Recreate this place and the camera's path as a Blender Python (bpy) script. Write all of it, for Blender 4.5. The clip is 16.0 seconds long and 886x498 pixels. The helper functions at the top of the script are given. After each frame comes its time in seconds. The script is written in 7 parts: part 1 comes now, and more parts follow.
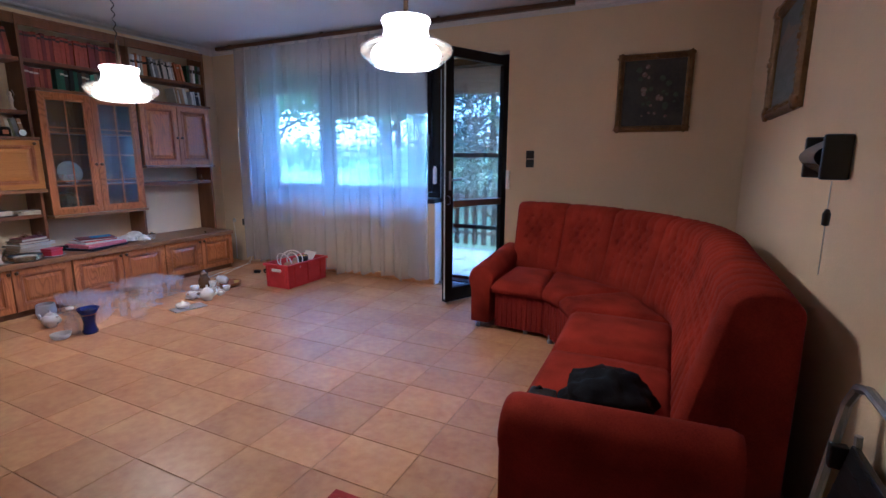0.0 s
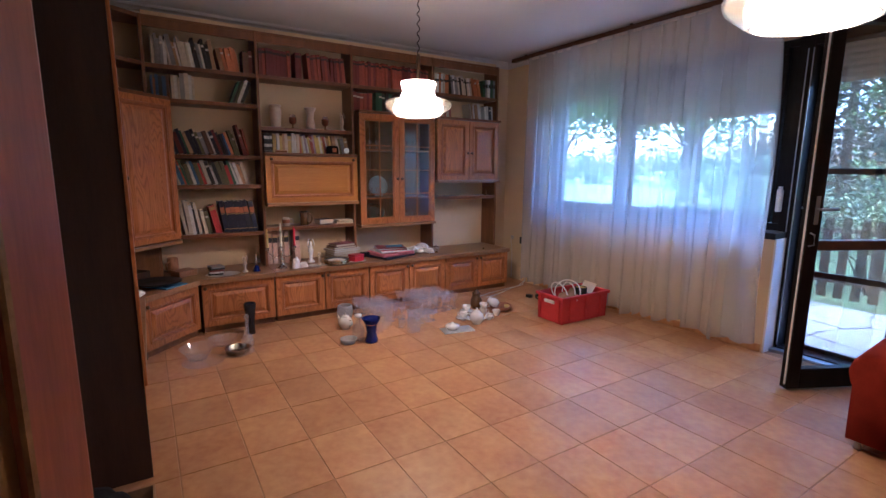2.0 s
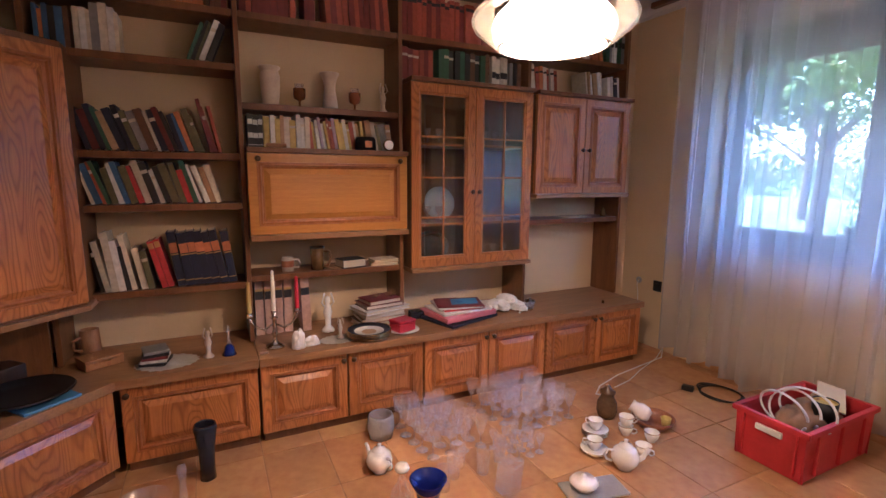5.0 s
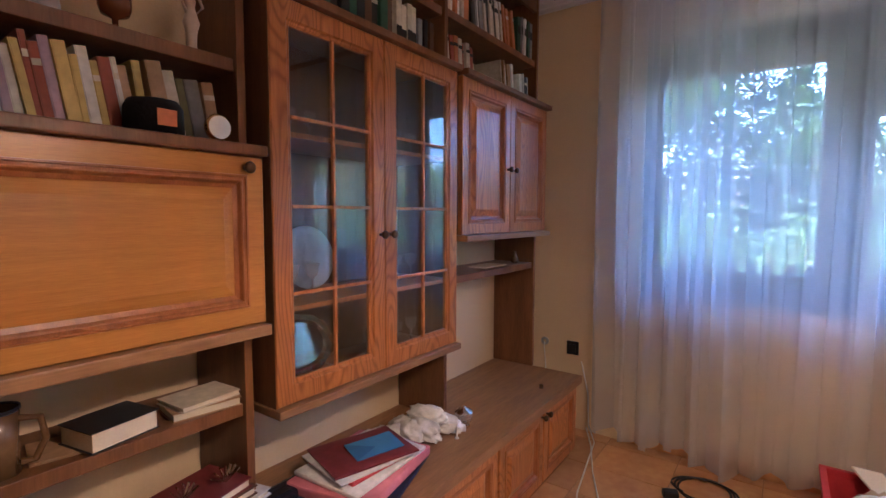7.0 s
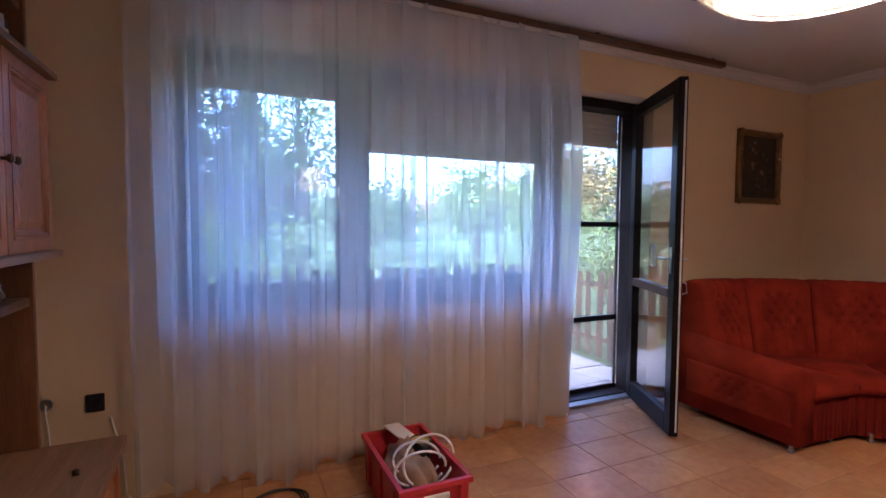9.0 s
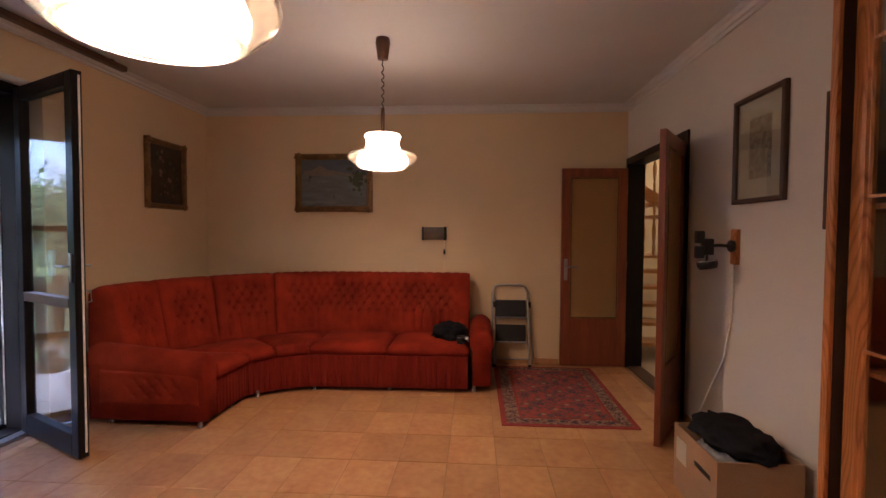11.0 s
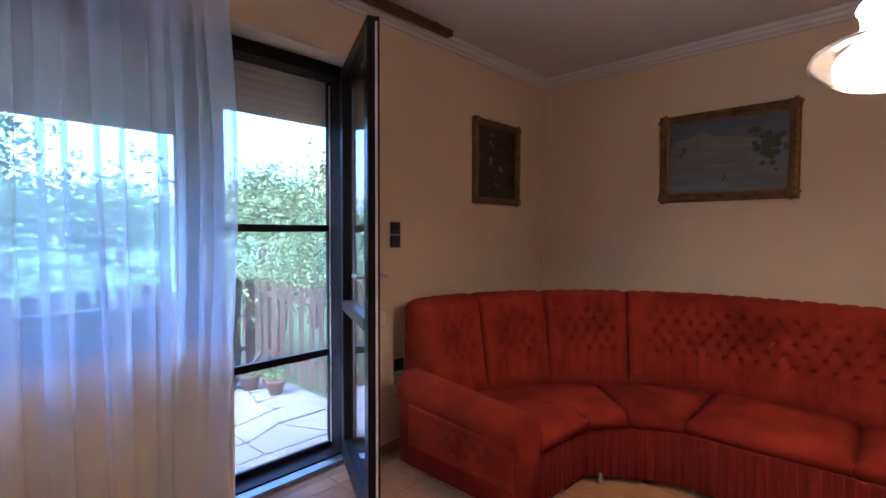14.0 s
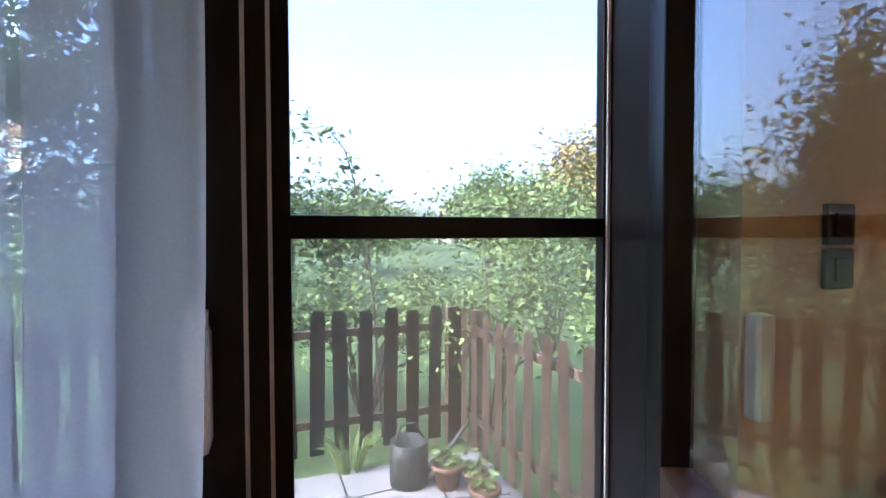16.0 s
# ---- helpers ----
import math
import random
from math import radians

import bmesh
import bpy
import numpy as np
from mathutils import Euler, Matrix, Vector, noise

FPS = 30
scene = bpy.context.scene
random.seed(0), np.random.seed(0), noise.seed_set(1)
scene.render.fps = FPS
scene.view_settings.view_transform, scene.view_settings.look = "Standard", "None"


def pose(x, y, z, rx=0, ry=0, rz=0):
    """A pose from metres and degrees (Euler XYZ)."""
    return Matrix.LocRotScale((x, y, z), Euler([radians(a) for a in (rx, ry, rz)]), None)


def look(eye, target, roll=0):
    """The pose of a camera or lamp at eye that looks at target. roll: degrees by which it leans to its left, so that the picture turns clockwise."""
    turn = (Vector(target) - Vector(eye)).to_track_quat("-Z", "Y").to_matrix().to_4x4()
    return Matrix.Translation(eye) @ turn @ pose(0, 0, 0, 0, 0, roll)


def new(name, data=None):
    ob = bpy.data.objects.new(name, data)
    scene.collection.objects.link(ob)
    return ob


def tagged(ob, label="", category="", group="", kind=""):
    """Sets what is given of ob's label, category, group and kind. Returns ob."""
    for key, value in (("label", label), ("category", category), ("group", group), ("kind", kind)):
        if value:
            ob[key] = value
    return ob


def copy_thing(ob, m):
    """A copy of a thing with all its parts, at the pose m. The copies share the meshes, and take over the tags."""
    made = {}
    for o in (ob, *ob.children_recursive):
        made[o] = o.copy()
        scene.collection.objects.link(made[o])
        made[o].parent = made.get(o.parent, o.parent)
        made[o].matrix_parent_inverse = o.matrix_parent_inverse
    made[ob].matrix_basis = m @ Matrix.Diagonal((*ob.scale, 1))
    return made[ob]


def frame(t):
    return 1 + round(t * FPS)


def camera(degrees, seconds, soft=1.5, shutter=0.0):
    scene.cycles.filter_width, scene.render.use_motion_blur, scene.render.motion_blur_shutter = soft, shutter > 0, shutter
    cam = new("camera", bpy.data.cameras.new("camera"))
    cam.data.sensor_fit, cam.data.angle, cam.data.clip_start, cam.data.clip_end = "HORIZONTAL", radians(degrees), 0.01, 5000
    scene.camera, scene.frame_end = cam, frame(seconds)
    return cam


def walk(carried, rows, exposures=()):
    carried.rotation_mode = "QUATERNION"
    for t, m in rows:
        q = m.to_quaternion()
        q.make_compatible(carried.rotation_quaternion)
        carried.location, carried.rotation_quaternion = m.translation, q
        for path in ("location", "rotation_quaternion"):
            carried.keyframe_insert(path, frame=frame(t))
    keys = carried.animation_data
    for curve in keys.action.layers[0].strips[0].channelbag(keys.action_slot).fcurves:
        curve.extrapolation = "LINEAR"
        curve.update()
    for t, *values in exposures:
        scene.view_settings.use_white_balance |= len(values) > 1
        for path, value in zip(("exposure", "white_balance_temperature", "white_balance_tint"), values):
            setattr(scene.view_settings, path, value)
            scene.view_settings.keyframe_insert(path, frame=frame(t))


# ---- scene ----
cam = camera(86.0, 16.0)
# seconds, x, y, z, yaw, pitch, roll
ROWS = [
    (0, -0.055, 0.136, 1.349, 25.59, -10.78, -0.26),
    (0.5, -0.176, 0.301, 1.378, 34.02, -10.92, -0.24),
    (1, -0.254, 0.401, 1.381, 39.67, -10.60, -0.18),
    (1.5, -0.395, 0.564, 1.377, 48.87, -9.99, -0.22),
    (2, -0.645, 0.668, 1.376, 58.01, -9.47, -0.43),
    (2.5, -0.894, 0.810, 1.368, 63.12, -9.06, -0.39),
    (3, -1.156, 1.019, 1.358, 66.11, -8.53, -0.13),
    (4.25, -1.940, 1.335, 1.370, 67.60, -8.30, -0.20),
    (5.5, -2.894, 1.486, 1.377, 59.17, -7.98, -0.32),
    (6, -3.297, 1.538, 1.365, 53.62, -5.81, 0.00),
    (6.5, -3.685, 1.578, 1.372, 46.55, -4.44, -0.23),
    (7, -4.038, 1.748, 1.346, 35.78, -4.09, -0.15),
    (7.5, -4.262, 1.820, 1.349, 23.05, -3.55, -0.21),
    (8, -4.401, 1.878, 1.380, 4.54, -3.20, -0.50),
    (8.5, -4.415, 1.908, 1.377, -8.80, -3.08, -0.31),
    (9, -4.499, 1.913, 1.367, -24.18, -2.83, -0.39),
    (9.5, -4.526, 1.898, 1.374, -41.09, -2.88, -0.46),
    (10, -4.532, 1.840, 1.374, -56.96, -2.69, -0.35),
    (11.15, -4.550, 1.710, 1.375, -89.00, -1.90, -0.30),
    (11.7, -4.487, 1.677, 1.378, -95.00, -1.40, -0.30),
    (12.3, -4.289, 1.690, 1.381, -91.21, -1.03, -0.27),
    (12.5, -4.188, 1.706, 1.377, -87.38, -0.99, -0.19),
    (13, -3.911, 1.853, 1.347, -71.19, -1.26, -0.27),
    (13.5, -3.613, 2.097, 1.357, -58.69, -2.00, -0.26),
    (14, -3.220, 2.375, 1.368, -46.54, -2.09, -0.17),
    (14.5, -2.926, 2.776, 1.365, -36.21, -1.88, -0.00),
    (15, -2.652, 3.204, 1.361, -30.53, -1.69, 0.32),
    (15.2, -2.548, 3.395, 1.364, -27.96, -1.48, 0.21),
    (15.5, -2.439, 3.654, 1.362, -23.75, -1.55, 0.19),
    (15.8, -2.328, 3.885, 1.374, -21.05, -1.53, 0.17),
    (16, -2.257, 4.037, 1.371, -19.52, -1.70, 0.15),
]
EXPOSURES = [(0, 4.38, 3620, 12), (1.5, 4.36, 3700, 13), (2.5, 4.5, 4650, 26), (3.0, 4.52, 4650, 25), (5.5, 4.63, 4750, 26), (6.5, 4.57, 4850, 28), (7.2, 4.47, 4550, 22), (9.0, 4.08, 4600, 28), (10.2, 4.05, 5350, 35), (12.3, 4.6, 3850, 1), (13.0, 4.45, 3800, 6), (13.5, 4.38, 4000, 14), (14.5, 4.03, 4200, 21), (15.2, 3.75, 4500, 20), (16.0, 3.65, 5100, 16)]
walk(cam, [(t, pose(x, y, z, 90 + pitch, roll, yaw)) for t, x, y, z, yaw, pitch, roll in ROWS], EXPOSURES)

# world and lights
LAMP_A, LAMP_B = 1.75, 1.05
world = bpy.data.worlds.new("sky")
scene.world = world
world.use_nodes = True
wn = world.node_tree.nodes
sky = wn.new("ShaderNodeTexSky")
sky.sky_type, sky.sun_disc = "NISHITA", False
sky.dust_density, sky.ozone_density = 5.0, 1.5
sky.sun_elevation, sky.sun_rotation = radians(42), radians(262)
haze = wn.new("ShaderNodeHueSaturation")
haze.inputs["Saturation"].default_value = 0.95
world.node_tree.links.new(sky.outputs[0], haze.inputs["Color"])
world.node_tree.links.new(haze.outputs[0], wn["Background"].inputs[0])
wn["Background"].inputs[1].default_value = 0.14
for at, watts in (((-3.656, 2.342, 1.815), LAMP_A), ((-1.325, 2.352, 1.875), LAMP_B)):
    bulb = bpy.data.lights.new("bulb_light", "POINT")
    bulb.energy, bulb.color, bulb.shadow_soft_size = watts, (1.0, 0.63, 0.31), 0.03
    new("bulb_light", bulb).location = at
sun = bpy.data.lights.new("sun", "SUN")
sun.energy, sun.angle, sun.color = 0.6, radians(30), (1.0, 0.95, 0.88)
new("sun", sun).matrix_basis = look((0, 0, 0), (0.72, 0.12, -0.67))

# ---------------------------------------------------------------- mesh helpers
def part(name, bm, material, parent=None, label="", smooth=False):
    """One mesh object from a bmesh."""
    if parent is not None:
        bm.transform(placed(parent).inverted())
    me = bpy.data.meshes.new(name)
    bm.normal_update()
    bm.to_mesh(me)
    bm.free()
    if smooth:
        for p in me.polygons:
            p.use_smooth = True
    for m in material if isinstance(material, (list, tuple)) else [material]:
        me.materials.append(m)
    ob = new(name, me)
    if parent is not None:
        ob.parent = parent
    if label:
        tagged(ob, label)
    return ob


def placed(ob):
    m = ob.matrix_basis.copy()
    while ob.parent is not None:
        ob = ob.parent
        m = ob.matrix_basis @ m
    return m


def thing(name, at, label, category, group="", turn=0.0):
    ob = new(name)
    ob.matrix_basis = pose(*at, 0, 0, turn)
    return tagged(ob, label, category, group)


def structure(ob, label=""):
    return tagged(ob, label, "", "", "structure")


def box(x0, x1, y0, y1, z0, z1, bevel=0.0, bm=None, seg=2):
    own = bmesh.new()
    bmesh.ops.create_cube(own, size=1, matrix=Matrix.LocRotScale(((x0 + x1) / 2, (y0 + y1) / 2, (z0 + z1) / 2), None, (abs(x1 - x0), abs(y1 - y0), abs(z1 - z0))))
    if bevel:
        bmesh.ops.bevel(own, geom=own.edges[:], offset=bevel, segments=seg, affect="EDGES", profile=0.6)
    return merge(bm, own)


def merge(bm, own, m=None):
    if m is not None:
        own.transform(m)
    if bm is None:
        return own
    me = bpy.data.meshes.new("tmp")
    own.to_mesh(me)
    own.free()
    bm.from_mesh(me)
    bpy.data.meshes.remove(me)
    return bm


def lathe(profile, n=24, bm=None, at=(0, 0, 0)):
    """A turned shape from (radius, height) pairs."""
    own = bmesh.new()
    rings = []
    for r, z in profile:
        if r < 1e-5:
            rings.append([own.verts.new((0, 0, z))])
        else:
            rings.append([own.verts.new((r * math.cos(2 * math.pi * i / n), r * math.sin(2 * math.pi * i / n), z)) for i in range(n)])
    for a, b in zip(rings, rings[1:]):
        for i in range(n):
            j = (i + 1) % n
            q = [a[i % len(a)], a[j % len(a)], b[j % len(b)], b[i % len(b)]]
            u = []
            for v in q:
                if v not in u:
                    u.append(v)
            if len(u) > 2:
                own.faces.new(u)
    bmesh.ops.recalc_face_normals(own, faces=own.faces[:])
    return merge(bm, own, Matrix.Translation(at))


def tube(points, r, n=8, bm=None, closed=False):
    """A round rod along points."""
    own = bmesh.new()
    pts = [Vector(p) for p in points]
    rings = []
    up = Vector((0.13, 0.21, 1)).normalized()
    for i, p in enumerate(pts):
        a = pts[i - 1] if i or closed else p
        b = pts[(i + 1) % len(pts)] if i < len(pts) - 1 or closed else p
        d = (b - a).normalized()
        if abs(d.dot(up)) > 0.98:
            up = Vector((1, 0.2, 0.1)).normalized()
        s = d.cross(up).normalized()
        u = s.cross(d)
        rr = r[i] if isinstance(r, (list, tuple)) else r
        rings.append([own.verts.new(p + rr * (math.cos(2 * math.pi * k / n) * s + math.sin(2 * math.pi * k / n) * u)) for k in range(n)])
    pairs = list(zip(rings, rings[1:])) + ([(rings[-1], rings[0])] if closed else [])
    for a, b in pairs:
        for k in range(n):
            own.faces.new((a[k], a[(k + 1) % n], b[(k + 1) % n], b[k]))
    if not closed:
        own.faces.new(rings[0])
        own.faces.new(rings[-1])
    bmesh.ops.recalc_face_normals(own, faces=own.faces[:])
    return merge(bm, own)


def prism(outline, z0, z1, bevel=0.0, bm=None):
    """An upright block over a plan outline."""
    own = bmesh.new()
    f = own.faces.new([own.verts.new((x, y, z0)) for x, y in outline])
    r = bmesh.ops.extrude_face_region(own, geom=[f])
    bmesh.ops.translate(own, verts=[v for v in r["geom"] if isinstance(v, bmesh.types.BMVert)], vec=(0, 0, z1 - z0))
    bmesh.ops.recalc_face_normals(own, faces=own.faces[:])
    if bevel:
        bmesh.ops.bevel(own, geom=own.edges[:], offset=bevel, segments=2, affect="EDGES", profile=0.6)
    return merge(bm, own)


# ---------------------------------------------------------------- materials
def material(name, color=(0.5, 0.5, 0.5), rough=0.6, metal=0.0, second=None, scale=6.0, stretch=(1, 1, 1), bump=0.0, fine=60.0,
             detail=0.35, vary=0.0, transmission=0.0, ior=1.45, coat=0.0, sheen=0.0, alpha=1.0, emit=None, strength=0.0, island=False, shift=False, contrast=(0.35, 0.7), figure=0.0):
    """Principled surface: two colours mixed by broad noise, fine noise on top, bump and per-object variation."""
    m = bpy.data.materials.new(name)
    m.use_nodes = True
    nt = m.node_tree
    N, L = nt.nodes, nt.links
    b = N["Principled BSDF"]
    b.inputs["Roughness"].default_value = rough
    b.inputs["Metallic"].default_value = metal
    b.inputs["IOR"].default_value = ior
    b.inputs["Transmission Weight"].default_value = transmission
    b.inputs["Coat Weight"].default_value = coat
    b.inputs["Coat Roughness"].default_value = 0.15
    b.inputs["Sheen Weight"].default_value = sheen
    b.inputs["Alpha"].default_value = alpha
    if emit:
        b.inputs["Emission Color"].default_value = (*emit, 1)
        b.inputs["Emission Strength"].default_value = strength
    tc = N.new("ShaderNodeNewGeometry")
    mp = N.new("ShaderNodeMapping")
    mp.inputs["Scale"].default_value = stretch
    L.new(tc.outputs["Position"], mp.inputs["Vector"])
    if shift:
        rnd = N.new("ShaderNodeObjectInfo")
        L.new(rnd.outputs["Random"], mp.inputs["Location"])
        mul = N.new("ShaderNodeMath")
        mul.operation = "MULTIPLY"
        mul.inputs[1].default_value = 40.0
        L.new(rnd.outputs["Random"], mul.inputs[0])
        L.new(mul.outputs[0], mp.inputs["Location"])
    if second is None:
        second = tuple(c * 0.85 for c in color)
    n1 = N.new("ShaderNodeTexNoise")
    n1.inputs["Scale"].default_value, n1.inputs["Detail"].default_value = scale, 5
    n2 = N.new("ShaderNodeTexNoise")
    n2.inputs["Scale"].default_value, n2.inputs["Detail"].default_value = fine, 3
    L.new(mp.outputs[0], n1.inputs["Vector"])
    L.new(mp.outputs[0], n2.inputs["Vector"])
    mixn = N.new("ShaderNodeMix")
    mixn.inputs["Factor"].default_value = detail
    L.new(n1.outputs["Fac"], mixn.inputs["A"])
    L.new(n2.outputs["Fac"], mixn.inputs["B"])
    ramp = N.new("ShaderNodeValToRGB")
    ramp.color_ramp.elements[0].position, ramp.color_ramp.elements[1].position = contrast
    ramp.color_ramp.elements[0].color, ramp.color_ramp.elements[1].color = (*second, 1), (*color, 1)
    L.new(mixn.outputs["Result"], ramp.inputs["Fac"])
    out = ramp.outputs["Color"]
    if figure:
        mp2 = N.new("ShaderNodeMapping")
        mp2.inputs["Scale"].default_value = (4.2, 4.2, 0.75) if stretch[2] < 2 else (6, 0.6, 6)
        L.new(tc.outputs["Position"], mp2.inputs["Vector"])
        n3 = N.new("ShaderNodeTexNoise")
        n3.inputs["Scale"].default_value, n3.inputs["Detail"].default_value = 1.5, 1.5
        L.new(mp2.outputs[0], n3.inputs["Vector"])
        last = n3.outputs["Fac"]
        for op, value in (("MULTIPLY", figure), ("SINE", 0.0), ("MULTIPLY_ADD", 0.5), ("POWER", 3.0)):
            step = N.new("ShaderNodeMath")
            step.operation = op
            step.inputs[1].default_value = value
            step.inputs[2].default_value = 0.5
            L.new(last, step.inputs[0])
            last = step.outputs[0]
        pore = N.new("ShaderNodeMath")
        pore.operation = "MULTIPLY"
        L.new(last, pore.inputs[0])
        L.new(n2.outputs["Fac"], pore.inputs[1])
        dark = N.new("ShaderNodeMix")
        dark.data_type, dark.blend_type = "RGBA", "MULTIPLY"
        dark.inputs["B"].default_value = (0.30, 0.22, 0.16, 1)
        L.new(pore.outputs[0], dark.inputs["Factor"])
        L.new(out, dark.inputs["A"])
        out = dark.outputs["Result"]
    if vary:
        oi = N.new("ShaderNodeNewGeometry" if island else "ShaderNodeObjectInfo")
        mr = N.new("ShaderNodeMapRange")
        mr.inputs["To Min"].default_value, mr.inputs["To Max"].default_value = 1 - vary, 1 + vary
        L.new(oi.outputs["Random Per Island" if island else "Random"], mr.inputs["Value"])
        hs = N.new("ShaderNodeHueSaturation")
        L.new(mr.outputs["Result"], hs.inputs["Value"])
        L.new(out, hs.inputs["Color"])
        out = hs.outputs["Color"]
    L.new(out, b.inputs["Base Color"])
    if bump:
        bp = N.new("ShaderNodeBump")
        bp.inputs["Strength"].default_value, bp.inputs["Distance"].default_value = bump, 0.01
        L.new(mixn.outputs["Result"], bp.inputs["Height"])
        L.new(bp.outputs[0], b.inputs["Normal"])
    return m


def nested(w, h, profile, m, bm=None, fill=True):
    """A moulded rectangle w by h, facing -y: rings of (inset, outward depth)."""
    own = bmesh.new()
    rings = []
    for i, d in profile:
        rings.append([own.verts.new(p) for p in ((i, -d, i), (w - i, -d, i), (w - i, -d, h - i), (i, -d, h - i))])
    for a, b in zip(rings, rings[1:]):
        for k in range(4):
            own.faces.new((a[k], a[(k + 1) % 4], b[(k + 1) % 4], b[k]))
    if fill:
        own.faces.new(rings[-1])
        own.faces.new(rings[0])
    else:
        for k in range(4):
            own.faces.new((rings[-1][k], rings[-1][(k + 1) % 4], rings[0][(k + 1) % 4], rings[0][k]))
    bmesh.ops.recalc_face_normals(own, faces=own.faces[:])
    return merge(bm, own, m)


def boxm(x0, x1, y0, y1, z0, z1, m, bevel=0.0, bm=None):
    return merge(bm, box(x0, x1, y0, y1, z0, z1, bevel), m)


OAK_V = material("oak_doors", (0.54, 0.205, 0.040), 0.32, second=(0.33, 0.112, 0.022), coat=0.25, scale=3.0, stretch=(22, 22, 0.9), fine=24, detail=0.5, bump=0.06, vary=0.12, contrast=(0.30, 0.70), figure=190.0)
OAK_H = material("oak_flap", (0.48, 0.215, 0.028), 0.28, second=(0.34, 0.135, 0.018), scale=3.0, stretch=(24, 1.1, 24), fine=22, detail=0.5, bump=0.05, vary=0.08, contrast=(0.3, 0.68))
OAK_M = material("oak_moulding", (0.38, 0.135, 0.028), 0.34, second=(0.22, 0.074, 0.016), scale=4.0, stretch=(9, 9, 2), fine=40, bump=0.05)
OAK_D = material("oak_carcass", (0.20, 0.084, 0.025), 0.42, second=(0.11, 0.044, 0.013), scale=3.0, stretch=(6, 6, 0.7), fine=30, detail=0.4, bump=0.1, vary=0.08)
OAK_TOP = material("worktop_wood", (0.33, 0.17, 0.06), 0.42, second=(0.20, 0.10, 0.035), scale=4.0, stretch=(6, 0.7, 6), fine=24, detail=0.45, bump=0.06)
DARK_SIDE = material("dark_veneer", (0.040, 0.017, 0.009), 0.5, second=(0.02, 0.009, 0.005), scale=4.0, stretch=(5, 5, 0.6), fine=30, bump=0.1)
WALL = material("wall_paint", (0.66, 0.51, 0.30), 0.9, second=(0.57, 0.43, 0.245), scale=1.1, fine=120, detail=0.3, bump=0.25, contrast=(0.25, 0.75))
WALL_S = material("pale_wall_paint", (0.62, 0.58, 0.51), 0.9, second=(0.55, 0.51, 0.44), scale=1.0, fine=120, detail=0.3, bump=0.22, contrast=(0.25, 0.75))
CEIL = material("ceiling_paint", (0.60, 0.58, 0.57), 0.9, second=(0.53, 0.51, 0.49), scale=0.9, fine=90, detail=0.25, bump=0.15)
PLASTER = material("white_plaster", (0.74, 0.72, 0.68), 0.8, second=(0.66, 0.63, 0.58), scale=2.0, bump=0.1)
GROUT = material("grout", (0.40, 0.25, 0.13), 0.9, second=(0.27, 0.155, 0.08), scale=5, bump=0.2, fine=150)
TILE = material("terracotta_tile", (0.50, 0.285, 0.105), 0.40, second=(0.35, 0.148, 0.050), scale=3.4, fine=22, detail=0.45, bump=0.06, vary=0.11, shift=True, contrast=(0.3, 0.66))
BLACKW = material("black_stained_wood", (0.013, 0.010, 0.0095), 0.36, second=(0.007, 0.006, 0.006), scale=5, stretch=(6, 6, 0.6), bump=0.06)
BROWNW = material("dark_brown_wood", (0.10, 0.045, 0.02), 0.4, second=(0.06, 0.026, 0.012), scale=5, stretch=(1, 6, 6), bump=0.08)
DOORW = material("red_brown_door", (0.27, 0.075, 0.026), 0.35, second=(0.17, 0.045, 0.016), scale=3.5, stretch=(6, 6, 0.5), fine=30, bump=0.06)
WALNUT = material("dark_frame_wood", (0.06, 0.026, 0.014), 0.4, second=(0.035, 0.016, 0.01), scale=8, bump=0.06)
GILT = material("old_gilt", (0.27, 0.155, 0.05), 0.42, metal=0.55, second=(0.10, 0.055, 0.02), scale=14, bump=0.5, fine=70, contrast=(0.3, 0.7))
VELVET = material("rust_red_velvet", (0.32, 0.032, 0.006), 0.92, second=(0.115, 0.009, 0.002), scale=4.0, fine=200, detail=0.3, bump=0.14, contrast=(0.28, 0.70))
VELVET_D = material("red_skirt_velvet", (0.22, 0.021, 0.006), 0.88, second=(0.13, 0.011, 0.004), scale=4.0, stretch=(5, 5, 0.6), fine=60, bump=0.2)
BLACKF = material("black_cloth", (0.012, 0.012, 0.014), 0.8, second=(0.006, 0.006, 0.007), scale=12, bump=0.4, fine=120)
BLACKP = material("black_plastic", (0.015, 0.014, 0.014), 0.35, scale=20)
WHITEP = material("white_plastic", (0.75, 0.75, 0.73), 0.4, scale=20)
CHROME = material("chrome", (0.75, 0.75, 0.76), 0.12, metal=1.0, scale=20)
STEEL = material("grey_steel", (0.45, 0.46, 0.47), 0.35, metal=0.9, scale=20)
SILVER = material("silver", (0.80, 0.79, 0.76), 0.16, metal=1.0, second=(0.6, 0.58, 0.52), scale=20)
BRASS = material("dark_bronze", (0.10, 0.06, 0.03), 0.4, metal=0.7, scale=30)
GLASS = material("clear_glass", (0.97, 0.98, 0.98), 0.02, transmission=1.0, ior=1.45, scale=2, second=(0.97, 0.98, 0.98))
PORC = material("white_porcelain", (0.80, 0.78, 0.73), 0.15, second=(0.74, 0.71, 0.66), coat=0.4, scale=12)

for matte, gloss in ((BLACKW, 0.22), (VELVET, 0.12), (VELVET_D, 0.12), (BLACKF, 0.15)):
    matte.node_tree.nodes["Principled BSDF"].inputs["Specular IOR Level"].default_value = gloss

